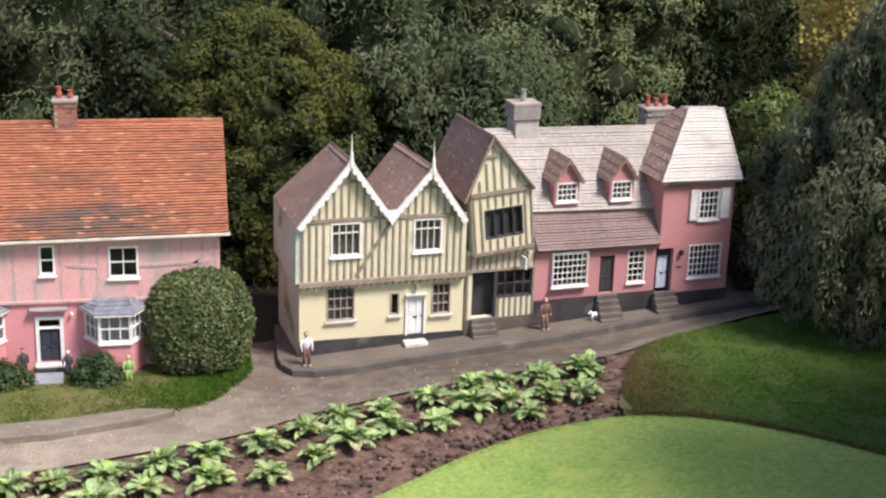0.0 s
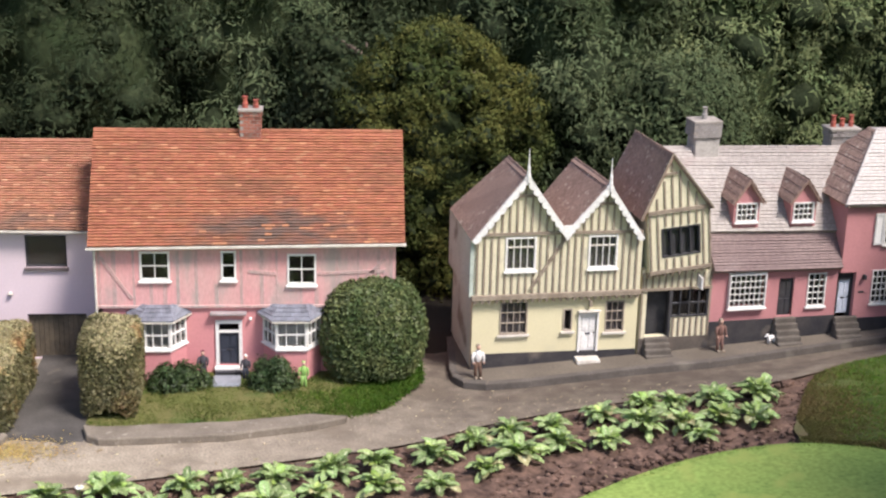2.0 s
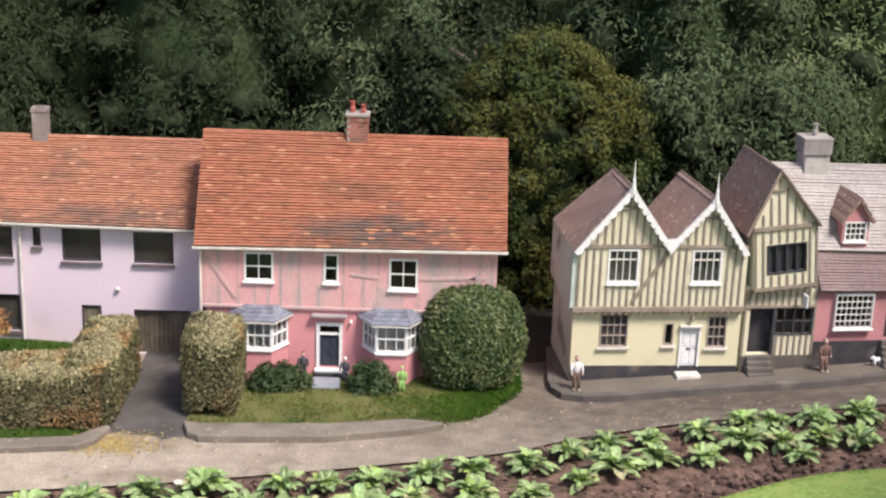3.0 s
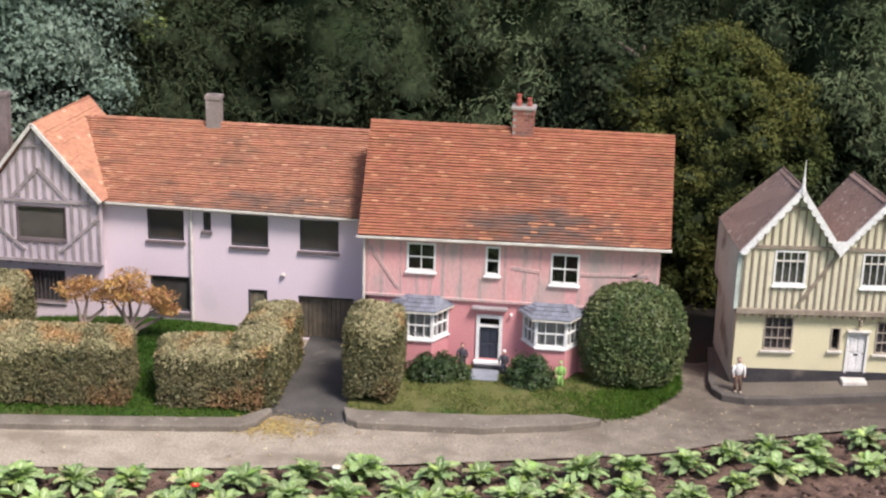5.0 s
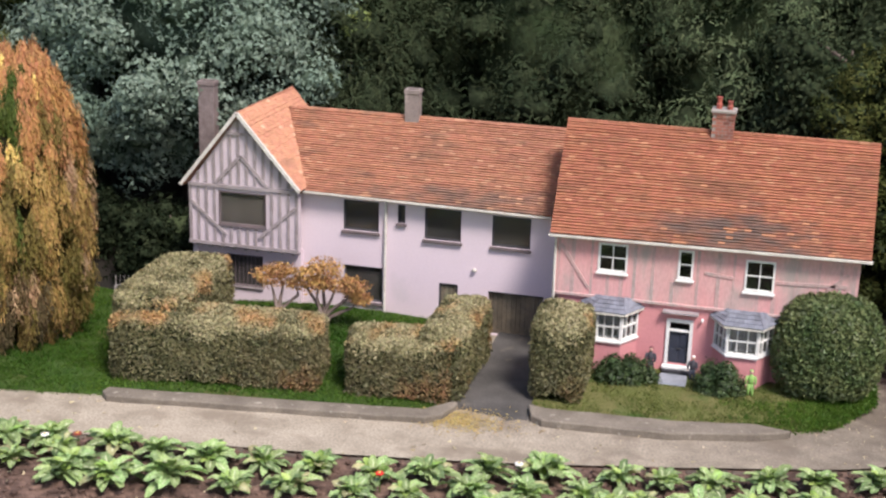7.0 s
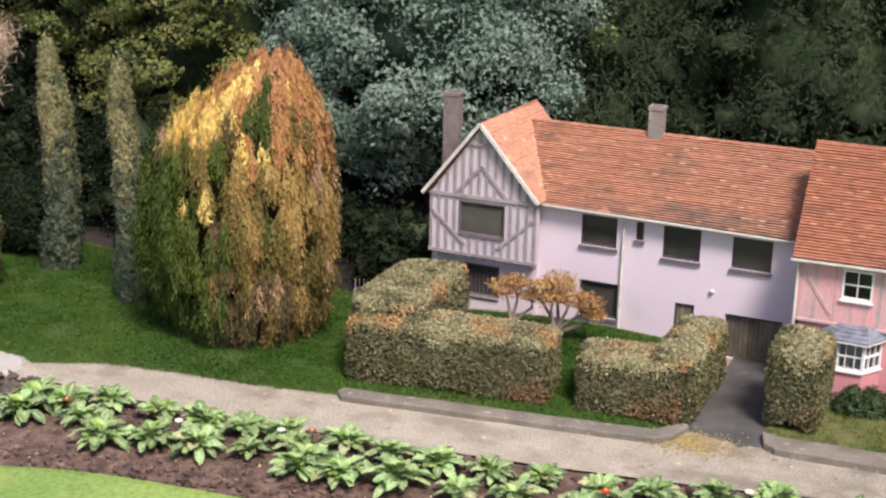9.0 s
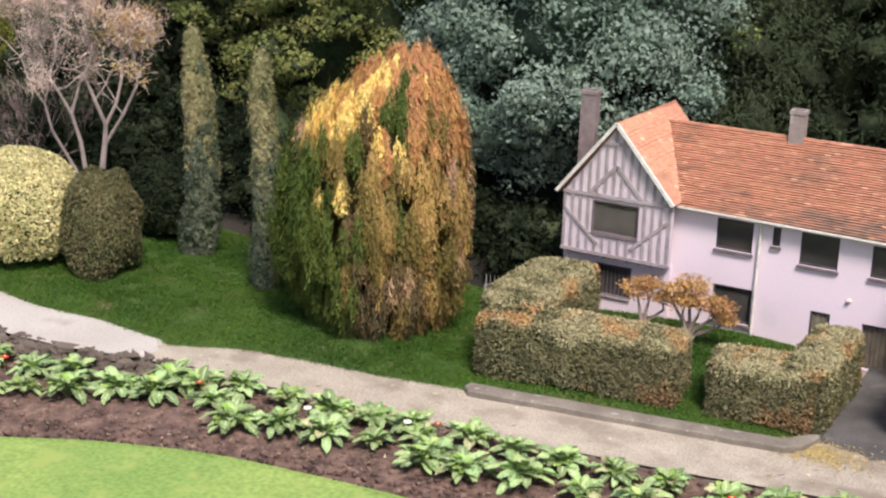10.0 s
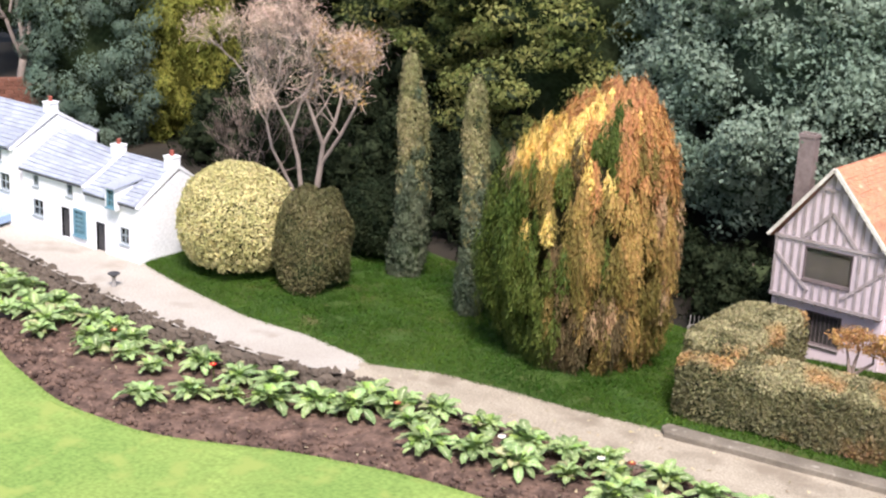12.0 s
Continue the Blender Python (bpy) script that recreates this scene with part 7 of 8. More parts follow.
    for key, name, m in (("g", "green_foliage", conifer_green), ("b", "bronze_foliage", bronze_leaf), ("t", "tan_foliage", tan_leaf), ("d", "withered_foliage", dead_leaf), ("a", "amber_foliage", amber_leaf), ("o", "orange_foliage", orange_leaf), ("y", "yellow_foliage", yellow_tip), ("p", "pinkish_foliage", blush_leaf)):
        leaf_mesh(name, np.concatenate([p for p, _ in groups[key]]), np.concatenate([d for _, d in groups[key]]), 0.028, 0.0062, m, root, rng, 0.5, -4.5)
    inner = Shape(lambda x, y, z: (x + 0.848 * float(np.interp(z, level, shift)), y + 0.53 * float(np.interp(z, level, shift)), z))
    # core added behind the plumes, with groove shade in its colour
    part("inner_crown", inner.lathe((0, 0, 0.0), [(max(0.01, g * 0.72 - 0.01), max(0.01, h_ * 0.97)) for h_, g in zip(level, girth)], 20), cypress_gap_shade, root, smooth=True)


flame_conifer()


def branching(start, direction, length, radius, depth, rng, wood, tips, spread=0.42, lift=0.2):
    d = Vector(direction).normalized()
    mid = Vector(start) + d * length * 0.5 + Vector(rng.normal(size=3) * length * 0.07)
    end = Vector(start) + d * length + Vector(rng.normal(size=3) * length * 0.08)
    wood.tube([tuple(start), tuple(mid), tuple(end)], [radius, radius * 0.85, radius * 0.7], 6 if depth > 2 else 3)
    if depth <= 1:
        tips.append((tuple(end), tuple(d)))
    if depth == 0:
        return
    for k in range(2 if depth > 3 else 3):
        nd = d + Vector(rng.normal(size=3) * spread) + Vector((0, 0, lift))
        branching(end, nd, length * rng.uniform(0.66, 0.84), radius * 0.66, depth - 1, rng, wood, tips, spread, lift)


def crooked_tree():
    """A slender grey tree of several crooked stems under a wide dense head of fine pinkish twigs."""
    rng = np.random.default_rng(11)
    root = thing("bare_tree", "bare winter tree with pale twisting branches and pinkish twigs", "tree", pose(-5.22, 5.60, 0.0, 0, 0, 43))
    stems = (([(0.05, 0, -0.06), (0.065, 0.0, 0.16), (0.09, 0.01, 0.33), (0.10, 0.0, 0.44)], 0.019),
             ([(0.03, 0.02, -0.06), (-0.01, 0.03, 0.16), (-0.03, 0.04, 0.34), (-0.07, 0.03, 0.50)], 0.014),
             ([(0.00, 0.0, -0.06), (-0.06, 0.0, 0.20), (-0.17, -0.01, 0.42), (-0.20, 0.0, 0.56)], 0.010))
    limbs = ((0, [(0.10, 0, 0.44), (0.16, 0.0, 0.56), (0.19, 0.01, 0.68)]), (0, [(0.10, 0, 0.44), (0.05, -0.02, 0.58), (0.0, -0.03, 0.72)]), (0, [(0.09, 0.01, 0.33), (0.19, -0.03, 0.50), (0.27, -0.02, 0.66)]),
             (1, [(-0.07, 0.03, 0.50), (-0.14, 0.06, 0.63), (-0.20, 0.05, 0.75)]), (1, [(-0.07, 0.03, 0.50), (-0.02, 0.08, 0.65), (0.06, 0.10, 0.78)]), (2, [(-0.20, 0.0, 0.56), (-0.27, -0.02, 0.68), (-0.30, 0.0, 0.80)]), (2, [(-0.20, 0.0, 0.56), (-0.17, -0.05, 0.70), (-0.13, -0.06, 0.84)]))
    tips, trunks = [], []
    for pts, r in stems:
        trunks.append(part("trunk", Shape().tube(pts, [r * 1.15, r * 0.95, r * 0.8, r * 0.6], 9), bark_pale, root))
    for k, pts in limbs:
        wood = Shape().tube(pts, [stems[k][1] * 0.6, stems[k][1] * 0.5, stems[k][1] * 0.4], 7)
        out = Vector(pts[-1]) - Vector(pts[-2])
        for _ in range(3):
            branching(pts[-1], out.normalized() * 0.7 + Vector(rng.normal(size=3) * 0.45), rng.uniform(0.095, 0.14), 0.0048, 4, rng, wood, tips, 0.42, 0.30)
        branching(pts[1], Vector((rng.normal() * 0.5, rng.normal() * 0.5, 0.9)), 0.13, 0.004, 3, rng, wood, tips, 0.42, 0.28)
        part("limb", wood, bark_pale, trunks[k])
    P, N = [], []
    for t, d in tips:
        for _ in range(3):
            P.append(np.array(t) + np.array(d) * rng.uniform(-0.03, 0.045) + rng.normal(size=3) * 0.022)
            N.append(rng.normal(size=3))
    leaf_mesh("twiggy_crown", np.array(P), np.array(N), 0.075, 0.0034, twig_pink, root, rng, 1.0, -0.2, "pale pinkish brown twig tips")
    gold = [q for q, (t, d) in enumerate(tips) if t[0] > 0.06]
    P = np.array([np.array(tips[q][0]) + rng.normal(size=3) * 0.02 for q in gold for _ in range(2)])
    leaf_mesh("dry_leaves", P, rng.normal(size=P.shape), 0.024, 0.014, tan_leaf, root, rng, 1.0, 0.3, "clinging dry tan leaves")


def bare_tree(base, seed, height, label, depth, lean, wood_mat, tip_mat=None, name="bare_tree", stems=3, thick=0.018, fork=0.2, spread=0.42, lift=0.2):
    """A short trunk that forks into spreading limbs with fine twigs."""
    rng = np.random.default_rng(seed)
    root = thing(name, label, "tree", Matrix.Translation(base))
    tips = []
    top = (0.02 * height, 0.0, fork * height)
    part("trunk", Shape().tube([(0, 0, -0.06), (-0.01 * height, 0, fork * height * 0.5), top], [thick * 1.5 * height, thick * 1.2 * height, thick * 1.15 * height], 8), wood_mat, root, smooth=True)
    for k in range(stems):
        wood = Shape()
        a = k * math.tau / stems + 0.6
        branching(top, (lean * math.cos(a), lean * math.sin(a), 1), height * 0.22, thick * height * 0.8, depth, rng, wood, tips, spread, lift)
        part("limb", wood, wood_mat, root, smooth=True)
    if tip_mat:
        P, N = [], []
        for t, d in tips:
            for _ in range(6):
                P.append(np.array(t) + np.array(d) * rng.uniform(-0.01, 0.04) + rng.normal(size=3) * 0.016)
                N.append(rng.normal(size=3))
        leaf_mesh("twiggy_crown", np.array(P), np.array(N), 0.075, 0.0026, tip_mat, root, rng, 1.0, -0.6, "pale pinkish brown twig tips")
    return root


crooked_tree()
bare_tree((-5.95, 6.0, 0.0), 12, 0.85, "low thicket of bare brown branches", 5, 0.9, bark_maple, None, name="bare_shrub", stems=5, thick=0.010, fork=0.05)
bare_tree((-5.75, 5.75, 0.0), 13, 0.7, "low thicket of bare brown branches", 5, 0.9, bark_maple, None, name="bare_shrub", stems=4, thick=0.010, fork=0.05)
bare_tree((-9.0, 6.6, 0.0), 14, 1.3, "bare pale-barked tree beyond the cottages", 5, 0.4, bark_pale, twig_pink, stems=4)


def small_acer():
    rng = np.random.default_rng(8)
    root = thing("small_maple", "small spreading maple with orange and rust autumn leaves", "tree", Matrix.Translation((-1.915, 5.36, 0.03)) @ Matrix.Diagonal((0.82, 0.82, 0.86, 1)))
    tufts = ((-0.16, 0.0, 0.25, 0.065), (-0.11, 0.02, 0.28, 0.055), (-0.02, 0.02, 0.23, 0.05), (0.05, 0.0, 0.29, 0.065), (0.13, 0.02, 0.32, 0.07), (0.20, -0.02, 0.26, 0.07), (0.11, -0.02, 0.25, 0.055), (0.28, 0.0, 0.25, 0.06), (0.31, 0.01, 0.19, 0.05))
    for x, y, z, r in tufts:
        part("stem", Shape().tube([(0.10 if x > 0.04 else -0.07, 0, -0.03), ((0.11 if x > 0.04 else -0.08) + 0.2 * (x - 0.05), y, z * 0.42), (x * 0.88, y + 0.01, z * 0.70), (x, y, z)], [0.014, 0.011, 0.007, 0.003], 6), bark_maple, root, smooth=True)
    P, N = zip(*[blob((x, y, z), (r * 1.5, r * 1.2, r * 0.62), 560, rng, i, 0.4, 0.2) for i, (x, y, z, r) in enumerate(tufts)])
    leaf_mesh("leaves", np.concatenate(P), np.concatenate(N), 0.020, 0.011, acer_leaf, root, rng, 0.9, 0.3)


small_acer()


# ---------------------------------------------------------------- primulas in the bed
def primula_leaf_mesh(seed, mat, width):
    """A spoon-shaped leaf, one long, arching out from the crown."""
    rng = np.random.default_rng(seed)
    sh = Shape()
    wd = width * rng.uniform(0.88, 1.12)
    lift, droop = rng.uniform(0.85, 1.1), rng.uniform(1.1, 1.7)
    n = 7
    for i in range(n + 1):
        t = i / n
        w = wd * float(np.interp(t, (0, 0.25, 0.5, 0.75, 0.9, 0.97, 1.0), (0.24, 0.42, 0.78, 1.0, 0.96, 0.74, 0.42))) / 2
        x = t * (1 - 0.12 * t)
        z = lift * t * 0.62 - droop * 0.60 * t * t
        for k in (-1, -0.55, -0.09, 0.09, 0.55, 1):
            ruff = 0.055 * math.sin(t * 21 + k * 4 + seed) * abs(k)
            sh.v.append((x, w * k, z + 0.5 * abs(k) * w + ruff))
    for i in range(n):
        for k in range(5):
            a = i * 6 + k
            sh.f.append((a, a + 6, a + 7, a + 1))
    me = bpy.data.meshes.new("leaf")
    me.from_pydata(sh.v, [], sh.f)
    me.materials.append(mat)
    me.materials.append(primula_rib)
    me.polygons.foreach_set("material_index", [1 if q % 5 == 2 and q // 5 < n - 1 else 0 for q in range(5 * n)])
    me.shade_smooth()
    return me


OLD = [primula_leaf_mesh(s, primula_leaf, 0.31) for s in range(6)]
FADED = [primula_leaf_mesh(s + 20, primula_old, 0.36) for s in range(2)]
YOUNG = [primula_leaf_mesh(s + 9, primula_young, 0.33) for s in range(4)]


def primula_heart(seed):
    """The tuft of young upright leaves in the middle of a plant."""
    rng = np.random.default_rng(seed + 40)
    sh = Shape()
    src = YOUNG[seed % 4]
    base = [v.co.copy() for v in src.vertices]
    faces = [tuple(p.vertices) for p in src.polygons]
    for i in range(22):
        size = rng.uniform(0.040, 0.078)
        m = pose(0, 0, 0.004, 0, 0, i * 137.5 + rng.uniform(-20, 20)) @ pose(0.003, 0, 0, rng.uniform(-30, 30), -rng.uniform(48, 82), 0) @ Matrix.Diagonal((size, size, size, 1))
        sh.add([tuple(m @ v) for v in base], faces)
    me = bpy.data.meshes.new("heart")
    me.from_pydata(sh.v, [], sh.f)
    me.materials.append(primula_young)
    me.shade_smooth()
    return me


def primula(seed):
    rng = np.random.default_rng(seed)
    root = thing("primula_plant", "leafy green primula with broad crinkled pale-ribbed leaves in the bed", "plant", Matrix.Identity(4), "bedding plants")
    heart = new("heart", primula_heart(seed))
    heart.parent = root
    n = int(rng.integers(30, 38))
    for i in range(n):
        u = i / n
        size = 0.066 + 0.028 * u + rng.uniform(-0.018, 0.016)
        up = 82 - 38 * u + rng.uniform(-16, 16)
        lf = new("leaf", FADED[int(rng.integers(0, 2))] if u > 0.6 and rng.uniform() < 0.13 else OLD[int(rng.integers(0, 6))])
        lf.parent = root
        lf.matrix_basis = pose(0, 0, 0.004, 0, 0, i * 137.5 + rng.uniform(-15, 15)) @ pose(0.004, 0, 0, rng.uniform(-25, 25), -up + 14, 0) @ Matrix.Diagonal((size, size, size, 1))
    return root


NEAR_RIGHT = [(-0.45, 4.42), (-0.31, 4.42), (-0.16, 4.45), (0.03, 4.51), (0.19, 4.56), (-0.02, 4.35), (0.18, 4.38), (0.38, 4.39), (0.38, 4.62), (0.53, 4.73), (0.67, 4.80), (0.55, 4.51), (0.68, 4.61), (0.83, 4.69), (0.83, 4.85), (1.02, 4.91), (1.0, 4.70), (1.19, 4.99), (1.15, 4.80), (1.31, 4.98), (1.30, 4.80), (1.44, 4.82), (1.47, 5.0), (1.63, 5.0), (1.57, 4.80), (1.35, 4.70)]
MIDDLE = [(-2.31, 4.07), (-2.15, 4.16), (-1.98, 4.14), (-1.80, 4.14), (-1.62, 4.17), (-1.44, 4.20), (-2.05, 3.92), (-1.87, 3.97), (-1.66, 3.99), (-1.47, 4.03), (-1.24, 4.20), (-1.07, 4.25), (-0.88, 4.32), (-0.70, 4.37), (-1.27, 4.05), (-1.10, 4.10), (-0.91, 4.16), (-2.21, 3.90), (-0.72, 4.20), (-0.55, 4.25), (-0.36, 4.24), (-0.18, 4.28)]
FAR_LEFT = [(-3.37, 3.92), (-3.26, 4.05), (-3.12, 4.12), (-2.90, 4.10), (-2.95, 3.83), (-2.77, 3.88), (-2.68, 4.07), (-2.60, 3.90), (-2.42, 3.95), (-2.52, 4.10), (-2.38, 4.12), (-5.28, 3.89), (-5.0, 3.88), (-4.93, 3.65), (-4.70, 3.74), (-4.54, 3.83), (-4.60, 3.68), (-4.36, 3.88), (-4.28, 3.71), (-4.07, 3.48), (-3.97, 3.64), (-4.16, 3.88), (-3.95, 3.88), (-3.85, 3.72), (-3.68, 3.78), (-3.78, 3.92), (-3.53, 3.89), (-5.6, 4.0), (-5.25, 3.72), (-3.12, 3.95), (-2.22, 3.97)]
FILL = []
fill_rng = np.random.default_rng(23)
for lane, x0, x1 in ((0.12, -6.2, -2.2), (0.14, -2.2, 1.75), (0.27, -6.2, -4.3), (0.27, -2.3, 0.6), (0.40, -2.0, 0.1)):
    x = x0
    while x < x1:
        y = bed_edge(x) - lane - (0.07 if x < -3.5 else 0) + fill_rng.uniform(-0.025, 0.025)
        if all(math.hypot(x - a, y - b) > (0.118 if x < -2.2 else 0.13) for a, b in NEAR_RIGHT + MIDDLE + FAR_LEFT + FILL) and not -4.1 < x < -3.45:
            FILL.append((x, y))
        x += 0.07
kinds = [primula(s) for s in range(5)]
rng = np.random.default_rng(21)
for i, (x, y) in enumerate(NEAR_RIGHT + MIDDLE + FAR_LEFT + FILL):
    z = rise(x) + sunk(x) + 0.004
    m = pose(x, y, z, rng.uniform(-5, 5), rng.uniform(-5, 5), rng.uniform(0, 360)) @ Matrix.Diagonal((*([rng.uniform(0.82, 1.12) * (1.16 if x < -2.4 else 1.12 if x < -0.5 else 1.14 if x < 0.3 else 1.0)] * 3), 1))
    if i < 5:
        kinds[i].matrix_basis = m
    else:
        copy_thing(kinds[i % 5], m)


def blossom(x, y, mat, label, z=0.075):
    root = thing("primula_flower", label, "flower", pose(x, y, rise(x) + sunk(x)))
    part("stalk", Shape().tube([(0, 0, 0.0), (0.004, 0.002, z)], [0.002, 0.0015], 5), grass_blade, root)
    for k in range(6):
        a = k * math.tau / 6
        part("petal", Shape().ball((0.009 * math.cos(a), 0.009 * math.sin(a), z + 0.004), (0.007, 0.007, 0.004), 7, 4), mat, root, smooth=True)
    part("eye", Shape().ball((0, 0, z + 0.006), (0.006, 0.006, 0.004), 7, 4), yellow_tip, root)


red_petal = material("red_petal", (0.65, 0.02, 0.015), (0.5, 0.02, 0.015), rough=0.5)
white_petal = material("white_petal", (0.75, 0.74, 0.68), (0.68, 0.66, 0.6), rough=0.5)
rust_petal = material("rust_petal", (0.30, 0.06, 0.03), (0.2, 0.05, 0.03), rough=0.6)
for x, y, m, lab in ((-1.20, 4.12, red_petal, "single bright red primula flower"), (-4.04, 3.82, red_petal, "single bright red primula flower"), (-2.72, 3.97, white_petal, "small white primula flower in bloom"), (-2.36, 4.06, white_petal, "small white primula flower in bloom"), (-2.26, 4.10, rust_petal, "small dull red primula flower"), (-3.22, 3.99, rust_petal, "small dull red primula flower"), (-4.62, 3.80, rust_petal, "small faded pink primula flower"), (-0.78, 4.32, white_petal, "small white primula flower in bloom")):
    blossom(x, y, m, lab)


yellow_litter = leaf_material("yellow_litter", (0.52, 0.40, 0.15), (0.42, 0.30, 0.11), island=0.3, scale=8)

# ---------------------------------------------------------------- blades, clods and fallen leaves
def scatter(name, label, n, seed, place_at, length, width, mat, spread, up=True, hang=-2.0):
    rng = np.random.default_rng(seed)
    P = np.array([place_at(rng) for _ in range(n)])
    N = rng.normal(size=(n, 3)) * (np.array([1, 1, 0.15]) if up else np.array([0.2, 0.2, 1])) + np.array([0, 0, 0.9 if up else 1.5])
    return tagged(leaf_mesh(name, P, N, length, width, mat, None, rng, spread, hang), label, kind="stuff")


def on_patch(lower, upper, x0, x1, lift, level=None):
    def at(r):
        x = r.uniform(x0, x1)
        lo, hi = lower(x), upper(x)
        y = lo + (hi - lo) * r.uniform(0, 1)
        return (x, y, (level(x, y) if level else rise(x)) + lift)
    return at


scatter("grass", "short green grass blades on the bank", 110000, 31, on_patch(lambda x: path_far(x) - 0.01, lambda x: max(path_far(x) + 0.6, 5.55), -5.28, -2.36, 0.004, bank_z), 0.022, 0.005, grass_blade, 0.5)
scatter("grass", "lush green grass in the hedged garden", 30000, 32, on_patch(mauve_front, lambda x: 5.6, -2.40, -1.16, 0.006, hedged_z), 0.028, 0.005, grass_blade, 0.4)
scatter("grass", "short dry grass before the pink house", 16000, 33, on_patch(pink_front, lambda x: 5.41, -0.86, 0.38, 0.002, cottage_z), 0.014, 0.0045, dry_blade, 0.6)
scatter("grass", "taller grass tufts at the garden's corner", 6000, 34, lambda r: (lambda x, v: (x, pink_front(x) - 0.005 + 0.24 * v, cottage_z(x, pink_front(x) + 0.24 * v) + 0.006))(0.39 - 0.62 * r.uniform(0, 1) * r.uniform(0, 1), r.uniform(0, 1)), 0.034, 0.005, grass_blade, 0.4)


def on_verge(r):
    """Denser towards the yew, thin where the turf ends against the bed."""
    x = 1.80 + 1.4 * r.uniform(0, 1) ** 0.6
    lo, hi = lawn_edge(x) + 0.01, max(lawn_edge(x) + 0.03, verge_top(x))
    y = lo + (hi - lo) * r.uniform(0, 1)
    return x, y, verge_z(x, y) + 0.003


def on_dry_end(r):
    x = 1.72 + min(0.9, 0.17 * abs(r.normal()))
    lo, hi = max(lawn_edge(x) + 0.02, verge_top(x) - 0.7), verge_top(x)
    y = lo + (hi - lo) * r.uniform(0, 1) ** 0.7
    return x, y, verge_z(x, y) + 0.003


scatter("grass", "shaded turf blades on the verge", 52000, 35, on_verge, 0.018, 0.0045, verge_blade, 0.5)
scatter("grass", "dry brownish grass at the end of the bed", 15000, 40, on_dry_end, 0.018, 0.0045, brown_blade, 0.5)
scatter("grass", "ragged brown grass along the lawn's dark edge", 5200, 42, lambda r: (lambda x: (x, lawn_edge(x) + 0.012 + 0.03 * abs(r.normal()) * (0.6 + noise.noise(Vector((x * 9, 0, 4)))), verge_z(x, lawn_edge(x) + 0.02) + 0.004))(r.uniform(1.68, 2.75)), 0.024, 0.005, brown_blade, 0.6)
scatter("grit", "pale grit and crumbs on the street", 420, 43, lambda r: (lambda x, y: (x, y, road_z(x, y) + 0.002))(r.uniform(-0.8, 1.5), 4.85 + 0.16 * r.uniform(-1.0, 1.6) + 0.3 * r.uniform(0, 1)), 0.010, 0.007, litter, 0.2, up=False, hang=0)
scatter("lawn_grass", "fine mown blades of the lawn", 9000, 36, lambda r: (lambda x: (x, lawn_edge(x) - 0.03 * r.uniform(0, 1), rise(x) + sunk(x) + 0.012))(r.uniform(-5.6, 2.6)), 0.016, 0.004, lawn_blade, 0.4)
scatter("fallen_leaves", "small pale fallen leaves scattered on the road", 110, 37, on_patch(bed_edge, lambda x: bed_edge(x) + 0.4, -3.6, 0.4, 0.003), 0.020, 0.012, litter, 0.1, up=False, hang=0)
scatter("fallen_leaves", "drift of yellow fallen leaves by the drive", 1500, 41, lambda r: (-1.10 + 0.10 * r.normal(), 4.755 + 0.05 * r.normal(), 0.005), 0.010, 0.007, yellow_litter, 0.1, up=False, hang=0)
scatter("fallen_leaves", "fallen leaves and petals on the soil", 260, 38, lambda r: (lambda x: (x, lawn_edge(x) + (bed_edge(x) - lawn_edge(x)) * r.uniform(0.05, 0.9), rise(x) + sunk(x) + 0.018))(r.uniform(-5, 1.7)), 0.016, 0.010, litter, 0.3, up=False, hang=0)
clods = Shape()
rng = np.random.default_rng(39)
for i in range(4200):
    x = rng.uniform(-5.2, 1.85)
    y = lawn_edge(x) + (bed_edge(x) - lawn_edge(x)) * rng.uniform(0.03, 0.95)
    r = rng.uniform(0.004, 0.012) if rng.uniform() < 0.85 else rng.uniform(0.012, 0.021)
    clods.ball((x, y, rise(x) + sunk(x) + 0.006), (r * rng.uniform(0.8, 1.4), r, r * 0.75), 5, 3, 0.6, i)
tagged(part("soil_clods", clods, soil, None, "loose brown clods of soil in the bed"), kind="stuff")


# ---------------------------------------------------------------- houses placed
pink_house()
mauve_house()
cream_house()
leaning_house()
dormer_cottage()
hipped_house()
white_cottages()


# ---------------------------------------------------------------- model figures and small things
skin = material("figure_skin", (0.52, 0.33, 0.25), rough=0.6)


